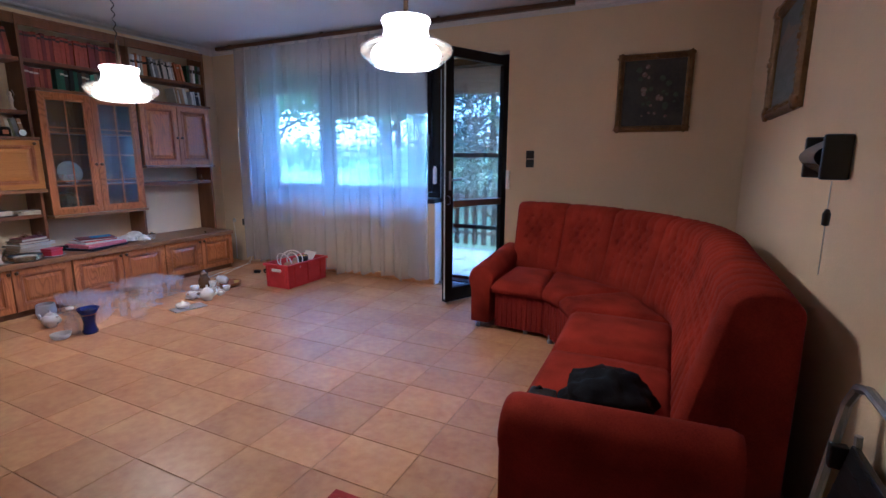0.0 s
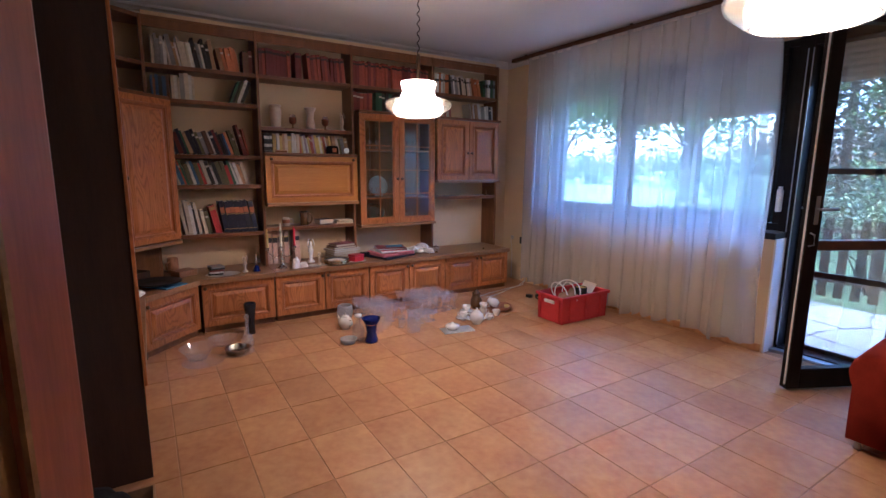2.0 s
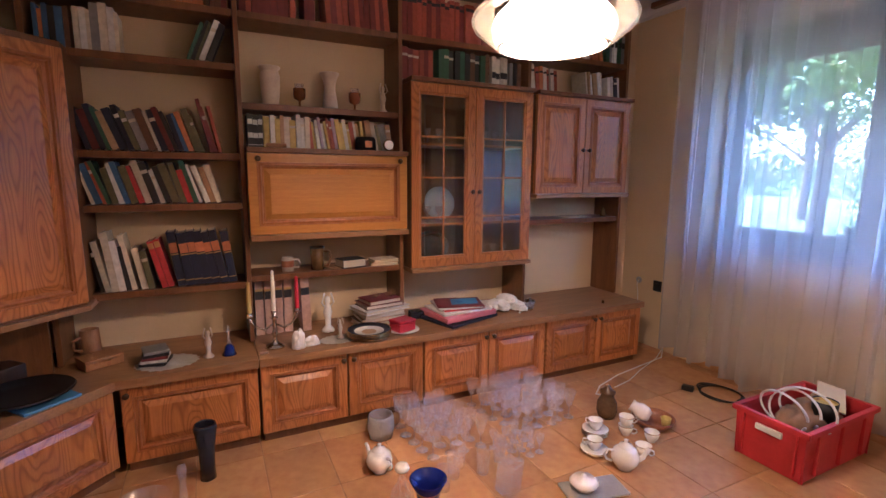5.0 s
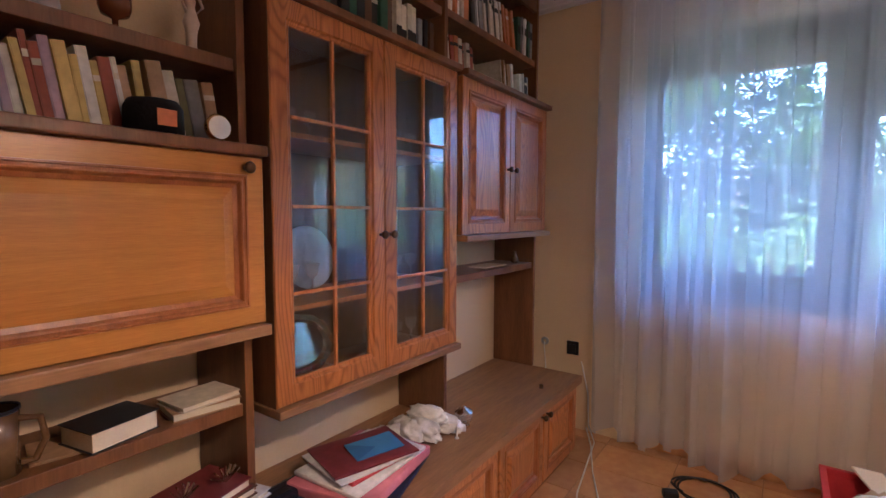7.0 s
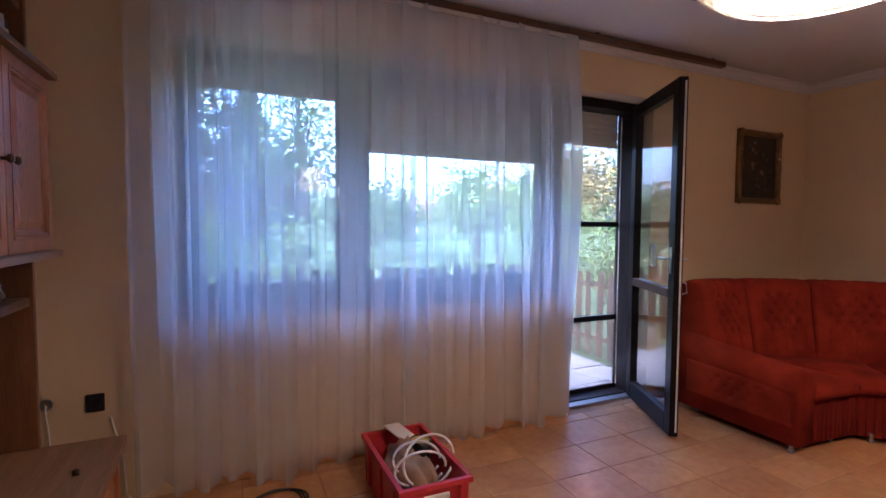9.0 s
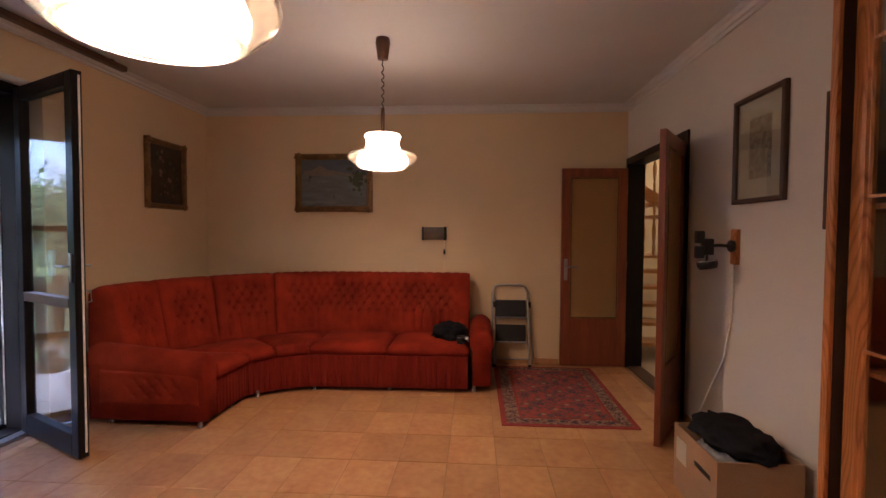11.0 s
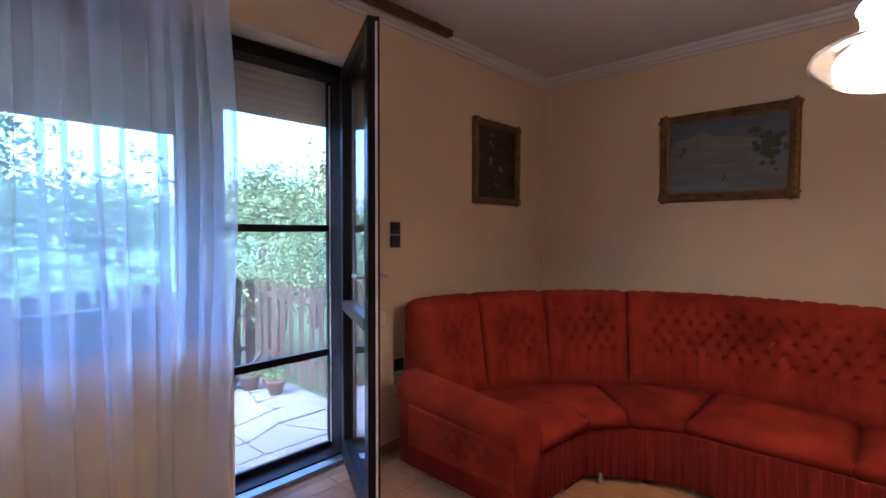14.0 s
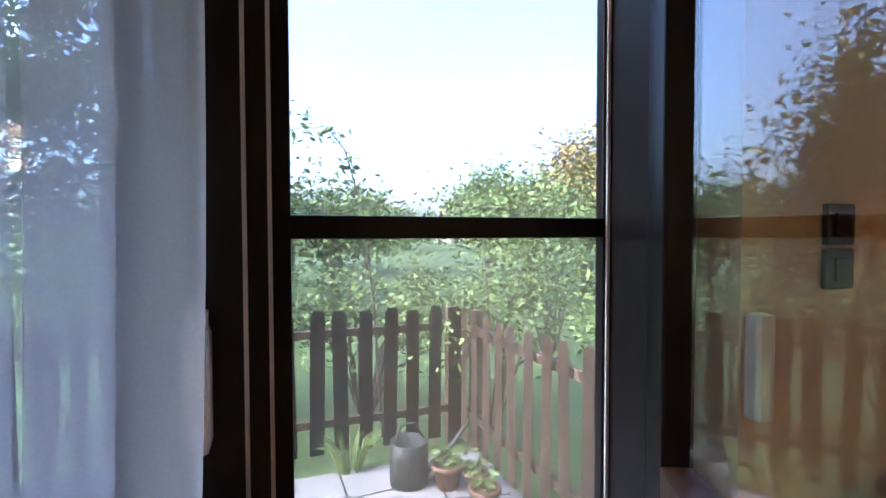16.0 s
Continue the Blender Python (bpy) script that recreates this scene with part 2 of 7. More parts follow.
# ---------------------------------------------------------------- thin pane and sheer cloth
def mixed(name, a, b, fac, base=0.07):
    m = bpy.data.materials.new(name)
    m.use_nodes = True
    nt = m.node_tree
    nt.nodes.remove(nt.nodes["Principled BSDF"])
    sh = []
    for kind, color, rough in (a, b):
        n = nt.nodes.new(kind)
        n.inputs["Color"].default_value = (*color, 1)
        if rough is not None:
            n.inputs["Roughness"].default_value = rough
        sh.append(n)
    mx = nt.nodes.new("ShaderNodeMixShader")
    if fac is None:
        lw = nt.nodes.new("ShaderNodeLayerWeight")
        lw.inputs["Blend"].default_value = 0.5
        pw = nt.nodes.new("ShaderNodeMath")
        pw.operation = "POWER"
        pw.inputs[1].default_value = 4.0
        mr = nt.nodes.new("ShaderNodeMapRange")
        mr.inputs["To Min"].default_value, mr.inputs["To Max"].default_value = base, 0.85
        nt.links.new(lw.outputs["Facing"], pw.inputs[0])
        nt.links.new(pw.outputs[0], mr.inputs["Value"])
        nt.links.new(mr.outputs["Result"], mx.inputs[0])
    else:
        mx.inputs[0].default_value = fac
    nt.links.new(sh[0].outputs[0], mx.inputs[1])
    nt.links.new(sh[1].outputs[0], mx.inputs[2])
    nt.links.new(mx.outputs[0], nt.nodes["Material Output"].inputs["Surface"])
    return m


PANE = mixed("window_pane", ("ShaderNodeBsdfTransparent", (0.93, 0.96, 0.96), None), ("ShaderNodeBsdfGlossy", (1, 1, 1), 0.02), None)
MESHNET = mixed("insect_screen", ("ShaderNodeBsdfTransparent", (1, 1, 1), None), ("ShaderNodeBsdfDiffuse", (0.58, 0.57, 0.48), None), 0.36)


def sheer_cloth():
    m = mixed("sheer_voile", ("ShaderNodeBsdfTransparent", (0.88, 0.92, 0.97), None), ("ShaderNodeBsdfTranslucent", (0.86, 0.85, 0.85), None), 0.30)
    nt = m.node_tree
    mx = [n for n in nt.nodes if n.bl_idname == "ShaderNodeMixShader"][0]
    d = nt.nodes.new("ShaderNodeBsdfDiffuse")
    d.inputs["Color"].default_value = (0.86, 0.82, 0.80, 1)
    m2 = nt.nodes.new("ShaderNodeMixShader")
    nt.links.new(mx.outputs[0], m2.inputs[1])
    nt.links.new(d.outputs[0], m2.inputs[2])
    w = nt.nodes.new("ShaderNodeTexNoise")
    w.inputs["Scale"].default_value = 320.0
    r = nt.nodes.new("ShaderNodeMapRange")
    r.inputs["To Min"].default_value, r.inputs["To Max"].default_value = 0.08, 0.17
    g = nt.nodes.new("ShaderNodeNewGeometry")
    nt.links.new(g.outputs["Position"], w.inputs["Vector"])
    nt.links.new(w.outputs["Fac"], r.inputs["Value"])
    nt.links.new(r.outputs["Result"], m2.inputs[0])
    nt.links.new(m2.outputs[0], nt.nodes["Material Output"].inputs["Surface"])
    return m


SHEER = sheer_cloth()

# ---------------------------------------------------------------- room shell
X0, X1, Y0, Y1, H = -5.46, 0.44, 0.17, 4.62, 2.68
WT = 0.35
floor = structure(part("floor", box(X0 - .1, X1 + .1, Y0 - .15, Y1 + .29, -0.2, -0.0025), GROUT), "terracotta tiled living room floor with dark grout")
structure(part("ceiling", box(X0 - .1, X1 + .1, Y0 - .15, Y1 + WT, H, H + .2), CEIL), "off-white painted plaster ceiling")
structure(part("wall_west", box(X0 - .2, X0, Y0 - .15, Y1 + WT, -.2, H), WALL), "cream plaster wall behind the shelves")
structure(part("wall_east", box(X1, X1 + .2, Y0 - .15, Y1 + WT, -.2, H), WALL), "cream rough-plastered wall behind the sofa")
bm = box(X0, -.97, Y0 - .15, Y0, -.2, H)
box(-.97, X1, Y0 - .15, Y0, 2.13, H, bm=bm)
structure(part("wall_south", bm, WALL_S), "pale painted wall with a wide doorway")
bm = box(X0, -4.75, Y1, Y1 + WT, -.2, H)
box(-4.75, -2.29, Y1, Y1 + WT, -.2, .88, bm=bm)
box(-4.75, -1.52, Y1, Y1 + WT, 2.34, H, bm=bm)
box(-1.52, X1, Y1, Y1 + WT, -.2, H, bm=bm)
structure(part("wall_north", bm, WALL), "cream plaster wall with window and balcony door")
structure(part("wall_pier", box(-2.30, -2.287, Y1 - .004, Y1 + .2, 0, .885), PLASTER), "white plastered reveal beside the balcony door")

# ceiling moulding: a stepped cove along the walls
def cove(name, pts, inward):
    bm = bmesh.new()
    prof = [(0, H - .075), (.012, H - .075), (.016, H - .055), (.03, H - .05), (.04, H - .03), (.055, H - .022), (.06, H), (0, H)]
    rows = []
    for (x, y), (nx, ny) in zip(pts, inward):
        rows.append([bm.verts.new((x + nx * d, y + ny * d, z)) for d, z in prof])
    for a, b in zip(rows, rows[1:]):
        for k in range(len(prof)):
            bm.faces.new((a[k], a[(k + 1) % len(prof)], b[(k + 1) % len(prof)], b[k]))
    bmesh.ops.recalc_face_normals(bm, faces=bm.faces[:])
    return structure(part(name, bm, CEIL), "white moulded plaster cornice under the ceiling")


E_ = 0.001
cove("trim", [(X0 + E_, Y1 - E_), (X1 - E_, Y1 - E_), (X1 - E_, Y0 + E_), (X0 + E_, Y0 + E_), (X0 + E_, Y1 - E_)], [(1, -1), (-1, -1), (-1, 1), (1, 1), (1, -1)])
structure(part("baseboard", box(-1.52, X1 - .02, Y1 - .012, Y1, 0, .06, .003), TILE), "low tile skirting along the wall")
structure(part("baseboard", box(X1 - .012, X1, .84, Y1 - .02, 0, .06, .003), TILE), "low tile skirting along the wall")
structure(part("baseboard", box(-4.75, -2.31, Y1 - .012, Y1, 0, .06, .003), TILE), "low tile skirting along the wall")
structure(part("baseboard", box(-2.98, -.99, Y0, Y0 + .012, 0, .06, .003), TILE), "low tile skirting along the wall")

# dark curtain rail under the ceiling
rail = thing("curtain_rail", (-5.22, 4.50, 2.63), "long dark brown wooden curtain rail under the ceiling", "curtain rail")
part("rail", box(-5.22, -.92, 4.47, 4.52, 2.625, 2.665, .004), BROWNW, rail)
for x in (-5.0, -3.6, -2.2, -1.05):
    part("bracket", box(x - .012, x + .012, 4.485, 4.505, 2.664, 2.681), BLACKP, rail)

# sheer curtain
def curtain(x0, x1, y, z0, z1, n=1900, rows=24):
    bm = bmesh.new()
    grid = []
    rnd = random.Random(5)
    ph = [rnd.uniform(0, 6.28) for _ in range(8)]
    for j in range(rows + 1):
        v = j / rows
        line = []
        for i in range(n + 1):
            u = i / n
            s = u * (x1 - x0)
            wide = 0.5 + 0.5 * math.sin(s * 6.1 + 1.6 * math.sin(s * 2.3 + ph[7]))
            amp = (0.016 + 0.022 * v) * (0.5 + 0.8 * wide)
            fold = s * 44 + 2.0 * math.sin(s * 5.1 + ph[0]) + ph[1] + 0.25 * math.sin(3 * v + s * 4)
            w = math.sin(fold) + 0.25 * math.sin(s * 97 + 1.5 * math.sin(s * 7 + ph[2]) + 0.6 * v) + 0.5 * math.sin(s * 17 + ph[3] + 0.5 * v)
            tuck = (0.006 + 0.024 * wide * wide) * math.sin(2 * fold + 0.4) + 0.005 * math.sin(3.1 * fold)
            right = max(0.0, (u - 0.86) / 0.14)
            w += 1.3 * right * math.sin(s * 62 + 0.8 * v)
            x = x0 + s + tuck + 0.01 * math.sin(s * 9 + 3 * v + ph[4]) * v
            x += right * (0.05 * math.sin(v * 4.5) + 0.10 * v * v) + min(1.0, 2.5 * right) * (0.030 * math.sin(s * 105 + 0.6 * v) + 0.012 * math.sin(s * 173 + 1.1 * v))
            hem = 0.026 * math.sin(s * 7.3 + ph[5]) + 0.020 * math.sin(s * 16 + ph[6]) + 0.014 * math.sin(fold) + 0.05 * max(0, 0.08 - u) * 4
            z = z1 + (z0 + hem * v - z1) * v
            line.append(bm.verts.new((x, y + amp * w - 0.03 * v + 0.10 * right * v * v, z)))
        grid.append(line)
    for a, b in zip(grid, grid[1:]):
        for i in range(n):
            bm.faces.new((a[i], a[i + 1], b[i + 1], b[i]))
    return bm


cur = thing("curtain", (-3.7, 4.49, 2.62), "white sheer voile curtain hanging in fine folds from the rail", "curtain")
part("fabric", curtain(-4.93, -2.39, 4.49, .075, 2.625), SHEER, cur, smooth=True)
part("heading_tape", box(-4.93, -2.40, 4.482, 4.498, 2.60, 2.626, .003), material("curtain_tape", (0.5, 0.46, 0.42), 0.9), cur, "pleated heading tape")

# ---------------------------------------------------------------- window with roller shutters
SHUT = material("beige_shutter", (0.42, 0.36, 0.30), 0.55, second=(0.36, 0.30, 0.25), scale=4, stretch=(0.5, 1, 8), bump=0.03)


def slats(name, x0, x1, y, z0, z1, parent, step=0.045):
    z = z1
    while z > z0 + 0.01:
        b = max(z0, z - step)
        bm = bmesh.new()
        k = 5
        ring = [(y - 0.006 * math.sin(math.pi * i / k), b - 0.001 + (z - b + 0.002) * i / k) for i in range(k + 1)] + [(y + 0.006, z), (y + 0.006, b)]
        a_ = [bm.verts.new((x0, p, q)) for p, q in ring]
        b_ = [bm.verts.new((x1, p, q)) for p, q in ring]
        for i in range(len(ring)):
            j = (i + 1) % len(ring)
            bm.faces.new((a_[i], a_[j], b_[j], b_[i]))
        bm.faces.new(a_)
        bm.faces.new(b_)
        bmesh.ops.recalc_face_normals(bm, faces=bm.faces[:])
        part("slat", bm, SHUT, parent)
        z = b


def shutter(x0, x1, y, z0, z1, where):
    t = thing("roller_shutter", ((x0 + x1) / 2, y, z0), "beige slatted roller shutter, " + where, "shutter")
    slats("slat", x0, x1, y, z0 + .03, z1, t)
    part("end_bar", box(x0, x1, y - .009, y + .009, z0, z0 + .03, .003), SHUT, t)
    return t


win = structure(new("window_1"), "dark-framed two-part casement window")
win.matrix_basis = pose(-3.5, 4.84, .88)


def ringframe(x0, x1, z0, z1, y0, y1, t, bm=None, bevel=.004):
    bm = box(x0, x1, y0, y1, z0, z0 + t, bevel, bm)
    box(x0, x1, y0, y1, z1 - t, z1, bevel, bm)
    box(x0, x0 + t, y0, y1, z0 + t, z1 - t, bevel, bm)
    return box(x1 - t, x1, y0, y1, z0 + t, z1 - t, bevel, bm)


def ringframe_xy(x0, x1, y0, y1, z0, z1, t):
    bm = box(x0, x1, y0, y0 + t, z0, z1, .003)
    box(x0, x1, y1 - t, y1, z0, z1, .003, bm)
    box(x0, x0 + t, y0 + t, y1 - t, z0, z1, .003, bm)
    return box(x1 - t, x1, y0 + t, y1 - t, z0, z1, .003, bm)


part("window_frame", ringframe(-4.748, -2.36, .93, 2.338, 4.80, 4.87, .055), BLACKW, win)
part("mullion", box(-3.86, -3.76, 4.795, 4.872, .985, 2.283, .004), BLACKW, win)
for a, b in ((-4.69, -3.865), (-3.755, -2.42)):
    sash = part("sash", ringframe(a, b, .99, 2.28, 4.775, 4.835, .045), BLACKW, win)
    pane = part("pane", box(a + .04, b - .04, 4.803, 4.809, 1.03, 2.24), PANE, sash, "clear glass")
    pane.visible_shadow = False
    part("handle", box(b - .04, b - .02, 4.745, 4.775, 1.48, 1.60, .004), STEEL, sash, "metal handle")
part("window_sill", box(-4.748, -2.293, 4.60, 4.80, .88, .93, .006), BLACKW, win, "dark wooden sill")
shutter(-4.72, -3.80, 4.915, 2.13, 2.34, "nearly fully raised outside the window")
shutter(-3.79, -2.38, 4.915, 1.83, 2.34, "lowered partway outside the window")

# balcony door: frame with a barred insect screen, and the glazed leaf swung into the room
df = structure(new("door_1"), "black-framed balcony door with a barred insect screen")
df.matrix_basis = pose(-1.9, 4.88, 0)
bm = box(-2.36, -2.262, 4.77, 4.91, 0.0, 2.338, .004)
box(-1.575, -1.521, 4.77, 4.91, 0.0, 2.338, .004, bm)
box(-2.262, -1.575, 4.77, 4.91, 2.27, 2.338, .004, bm)
box(-2.262, -1.575, 4.77, 4.91, 0.0, .03, .004, bm)
part("door_frame", bm, BLACKW, df)
bm = ringframe(-2.262, -1.56, .032, 2.30, 4.885, 4.912, .032)
for z in (1.385, .624):
    box(-2.24, -1.58, 4.886, 4.911, z - .021, z + .021, .003, bm)
part("screen_bars", bm, BLACKW, df)
net = part("insect_screen", box(-2.235, -1.585, 4.904, 4.9055, .06, 2.27), MESHNET, df, "fine grey insect mesh")
net.visible_shadow = False
part("threshold", box(-2.29, -1.53, 4.70, 4.77, -.004, .022, .004), STEEL, df, "aluminium threshold strip")
for x in (-2.266, -2.30):
    part("seal", box(x, x + .006, 4.764, 4.77, .05, 2.25), STEEL, df)
part("seal", box(-1.585, -1.577, 4.88, 4.886, .06, 2.25), WHITEP, df)
shutter(-2.26, -1.56, 4.95, 2.01, 2.34, "lowered a little over the balcony door")

hinge, tip = Vector((-1.565, 4.745, 0)), Vector((-1.91, 4.035, 0))
d = tip - hinge
ang = math.degrees(math.atan2(d.y, d.x))
LW = d.length
leafm = pose(hinge.x, hinge.y, 0.018, 0, 0, ang)
leaf = structure(new("door_2"), "black wooden glazed balcony door standing open into the room")
leaf.matrix_basis = leafm
bm = boxm(0, .085, -.028, .028, 0, 2.285, leafm, .005)
boxm(LW - .085, LW, -.028, .028, 0, 2.285, leafm, .005, bm)
boxm(.085, LW - .085, -.028, .028, 0, .13, leafm, .005, bm)
boxm(.085, LW - .085, -.028, .028, 2.20, 2.285, leafm, .005, bm)
part("leaf_frame", bm, BLACKW, leaf)
part("middle_rail", boxm(.085, LW - .085, -.03, .03, .89, .95, leafm, .006), BROWNW, leaf, "worn brown wooden rail")
for a, b in ((.13, .89), (.95, 2.20)):
    gp = part("pane", boxm(.08, LW - .08, -.003, .003, a - .01, b + .01, leafm), PANE, leaf, "clear glass")
    gp.visible_shadow = False
part("seal", boxm(LW - .001, LW + .006, .006, .016, .03, 2.26, leafm), WHITEP, leaf, "white rubber seal")
for s in (-1, 1):
    hd = part("door_handle", boxm(LW - .055, LW - .03, s * .029, s * .037, 1.05, 1.22, leafm, .003), STEEL, leaf, "metal lever handle")
    part("lever", boxm(LW - .15, LW - .035, s * .06, s * .075, 1.135, 1.152, leafm, .005), STEEL, hd)
    part("spindle", boxm(LW - .05, LW - .036, s * .036, s * .062, 1.137, 1.15, leafm, .003), STEEL, hd)
part("pull_hook", merge(None, tube([(LW - .02, .03, 1.0), (LW - .02, .06, .99), (LW - .02, .065, .93), (LW - .02, .03, .92)], .005), leafm), STEEL, leaf, "small metal pull")
strap = thing("shutter_strap_winder", (-2.335, 4.74, 1.10), "white shutter strap winder on the door frame", "strap winder")
part("case", box(-2.372, -2.34, 4.715, 4.768, 1.08, 1.25, .012), WHITEP, strap)
part("roller", lathe([(0, 0), (.014, 0), (.014, .02), (0, .02)], 14, at=(-2.356, 4.742, 1.25)), WHITEP, strap)
strap2 = thing("shutter_strap_winder", (-1.50, 4.60, 1.15), "white shutter strap winder on the wall", "strap winder")
part("case", box(-1.515, -1.48, 4.585, 4.619, 1.06, 1.24, .01), WHITEP, strap2)

# ---------------------------------------------------------------- inner double door to the hall
fr = structure(new("door_3"), "dark wooden double door frame to the hall")
fr.matrix_basis = pose(-.25, .1, 0)
bm = box(-.97, -.905, Y0 - .16, Y0 + .015, 0, 2.13, .005)
box(.385, X1 - .002, Y0 - .16, Y0 + .015, 0, 2.13, .005, bm)
box(-.905, .385, Y0 - .16, Y0 + .015, 2.065, 2.13, .005, bm)
part("door_frame", bm, BLACKW, fr)
part("threshold", box(-.905, .385, Y0 - .16, Y0 - .02, -.004, .014, .003), BROWNW, fr, "dark wooden threshold")
AMBER = material("amber_reeded_glass", (0.62, 0.36, 0.10), 0.45, second=(0.5, 0.27, 0.07), transmission=0.6, scale=4, stretch=(60, 60, 30), bump=0.6, coat=0.3)


def hall_leaf(m, label, name, handle=True):
    t = structure(new(name), label)
    t.matrix_basis = m
    w, h = .655, 2.02
    bm = boxm(0, .095, -.02, .02, 0, h, m, .004)
    boxm(w - .095, w, -.02, .02, 0, h, m, .004, bm)
    boxm(.095, w - .095, -.02, .02, 0, .50, m, .004, bm)
    boxm(.095, w - .095, -.02, .02, h - .1, h, m, .004, bm)
    part("leaf_frame", bm, DOORW, t)
    for s in (0, 180):
        bead = nested(w - .17, h - .58, [(0, .0), (.004, .004), (.012, .004), (.016, .0)], m @ pose(.085 if not s else w - .085, -.02 if not s else .02, .49, 0, 0, s), fill=False)
        part("glazing_bead", bead, GILT, t)
    part("pane", boxm(.09, w - .09, -.004, .004, .49, h - .09, m), AMBER, t, "amber patterned glass")
    for s in (-1, 1) if handle else ():
        pl = part("door_handle", boxm(w - .065, w - .03, s * .021, s * .028, .88, 1.10, m, .003), STEEL, t, "metal handle on a long plate")
        part("lever", boxm(w - .16, w - .04, s * .055, s * .068, 1.01, 1.026, m, .005), STEEL, pl)
        part("spindle", boxm(w - .055, w - .042, s * .027, s * .058, 1.011, 1.025, m, .003), STEEL, pl)
    for z in (.25, 1.0, 1.75):
        part("hinge", boxm(-.012, .002, -.01, .01, z, z + .09, m, .002), STEEL, t)
    return t


hall_leaf(pose(.395, Y0 + .012, .008, 0, 0, 90), "red-brown hall door leaf with amber glass, folded back open", "door_4")
hall_leaf(pose(-.925, Y0 + .025, .008, 0, 0, 147), "red-brown hall door leaf with amber glass, standing open", "door_5", False)

# hall with an open wooden stair
HWALL = material("hall_wall", (0.72, 0.62, 0.42), 0.9, second=(0.66, 0.55, 0.36), scale=1.2, bump=0.2)
hall = structure(part("floor_hall", box(-2.2, 3.2, -3.4, Y0 - .15, -.2, -.002), material("hall_tile", (0.50, 0.40, 0.28), 0.4, scale=3, bump=0.05)), "light tiled hall floor")
structure(part("wall_hall_south", box(-2.2, 3.2, -3.5, -3.4, -.2, 3.6), HWALL), "plain yellowish hall wall")
structure(part("wall_hall_east", box(3.2, 3.3, -3.5, Y0 - .15, -.2, 3.6), HWALL), "plain yellowish hall wall")
structure(part("wall_hall_west", box(-2.3, -2.2, -3.5, Y0 - .15, -.2, 3.6), HWALL), "plain yellowish hall wall")
bm = box(-2.3, 3.3, -3.5, Y0 - .15, 3.6, 3.7)
structure(part("ceiling_hall", bm, CEIL), "plain hall ceiling")
structure(part("wall_hall_north", box(X1 + .2, 3.2, Y0 - .15, Y0 - .05, -.2, 3.6), HWALL), "plain yellowish hall wall")
structure(part("wall_hall_lintel", box(-2.2, X1 + .2, Y0 - .16, Y0 - .15, 2.66, 3.6), HWALL), "plain yellowish hall wall over the door")
PINE = material("varnished_pine", (0.55, 0.30, 0.10), 0.35, second=(0.40, 0.19, 0.06), scale=4, stretch=(6, 0.8, 6), bump=0.06)
st = thing("staircase", (1.2, -.5, 0), "open varnished pine staircase with turned balusters", "staircase")
for i in range(5):
    x, z = .72 + i * .235, .18 * (i + 1)
    part("tread", box(x, x + .29, -.98, -.06, z - .04, z, .006), PINE, st)
part("landing", box(1.90, 2.85, -.98, -.06, 1.04, 1.08, .006), PINE, st)
for y in (-.97, -.07):
    bm = bmesh.new()
    pr = [(.66, 0), (.92, 0), (1.95, .79), (1.95, 1.04), (1.86, 1.04), (.66, .12)]
    a_ = [bm.verts.new((x, y - .018, z)) for x, z in pr]
    b_ = [bm.verts.new((x, y + .018, z)) for x, z in pr]
    bm.faces.new(a_)
    bm.faces.new(b_)
    for i in range(6):
        bm.faces.new((a_[i], a_[(i + 1) % 6], b_[(i + 1) % 6], b_[i]))
    bmesh.ops.recalc_face_normals(bm, faces=bm.faces[:])
    part("stringer", bm, BROWNW, st)
bal = [(.012, 0), (.018, .02), (.018, .12), (.011, .15), (.022, .24), (.026, .34), (.012, .44), (.018, .48), (.011, .52), (.019, .60), (.019, .70), (.012, .72)]
for i in range(7):
    part("baluster", lathe(bal, 10, at=(1.93, -.92 + i * .135, 1.08)), PINE, st, smooth=True)
part("newel_post", box(1.89, 1.97, -1.06, -.98, 0, 2.05, .008), PINE, st)
# upper flight, climbing over the landing
bm = bmesh.new()
pr = [(-.98, 1.52), (-.98, 1.70), (-.05, 2.32), (-.05, 2.14)]
a_ = [bm.verts.new((1.92, y, z)) for y, z in pr]
b_ = [bm.verts.new((1.96, y, z)) for y, z in pr]
bm.faces.new(a_)
bm.faces.new(b_)
for i in range(4):
    bm.faces.new((a_[i], a_[(i + 1) % 4], b_[(i + 1) % 4], b_[i]))
bmesh.ops.recalc_face_normals(bm, faces=bm.faces[:])
part("upper_stringer", bm, PINE, st)
for i in range(4):
    part("tread", box(1.96, 2.82, -.97 + i * .23, -.70 + i * .23, 1.58 + .155 * i, 1.62 + .155 * i, .006), PINE, st)
for i in range(7):
    part("baluster", lathe(bal, 10, at=(1.94, -.92 + i * .135, 1.72 + i * .09)), PINE, st, smooth=True)
part("handrail", tube([(1.94, -.98, 2.42), (1.94, -.04, 3.04)], .03, 10), PINE, st)
hl = thing("hall_pendant", (2.4, -2.3, 3.0), "round opal glass hall pendant lamp, lit", "lamp")
part("globe", lathe([(0, -.12), (.07, -.1), (.12, 0), (.09, .09), (.04, .12)], 18, at=(2.4, -2.3, 2.85)), material("hall_opal", (0.8, 0.7, 0.5), 0.4, emit=(1, .72, .35), strength=7.0), hl, smooth=True)
part("cord", tube([(2.4, -2.3, 2.96), (2.4, -2.3, 3.6)], .005, 6), BLACKP, hl)

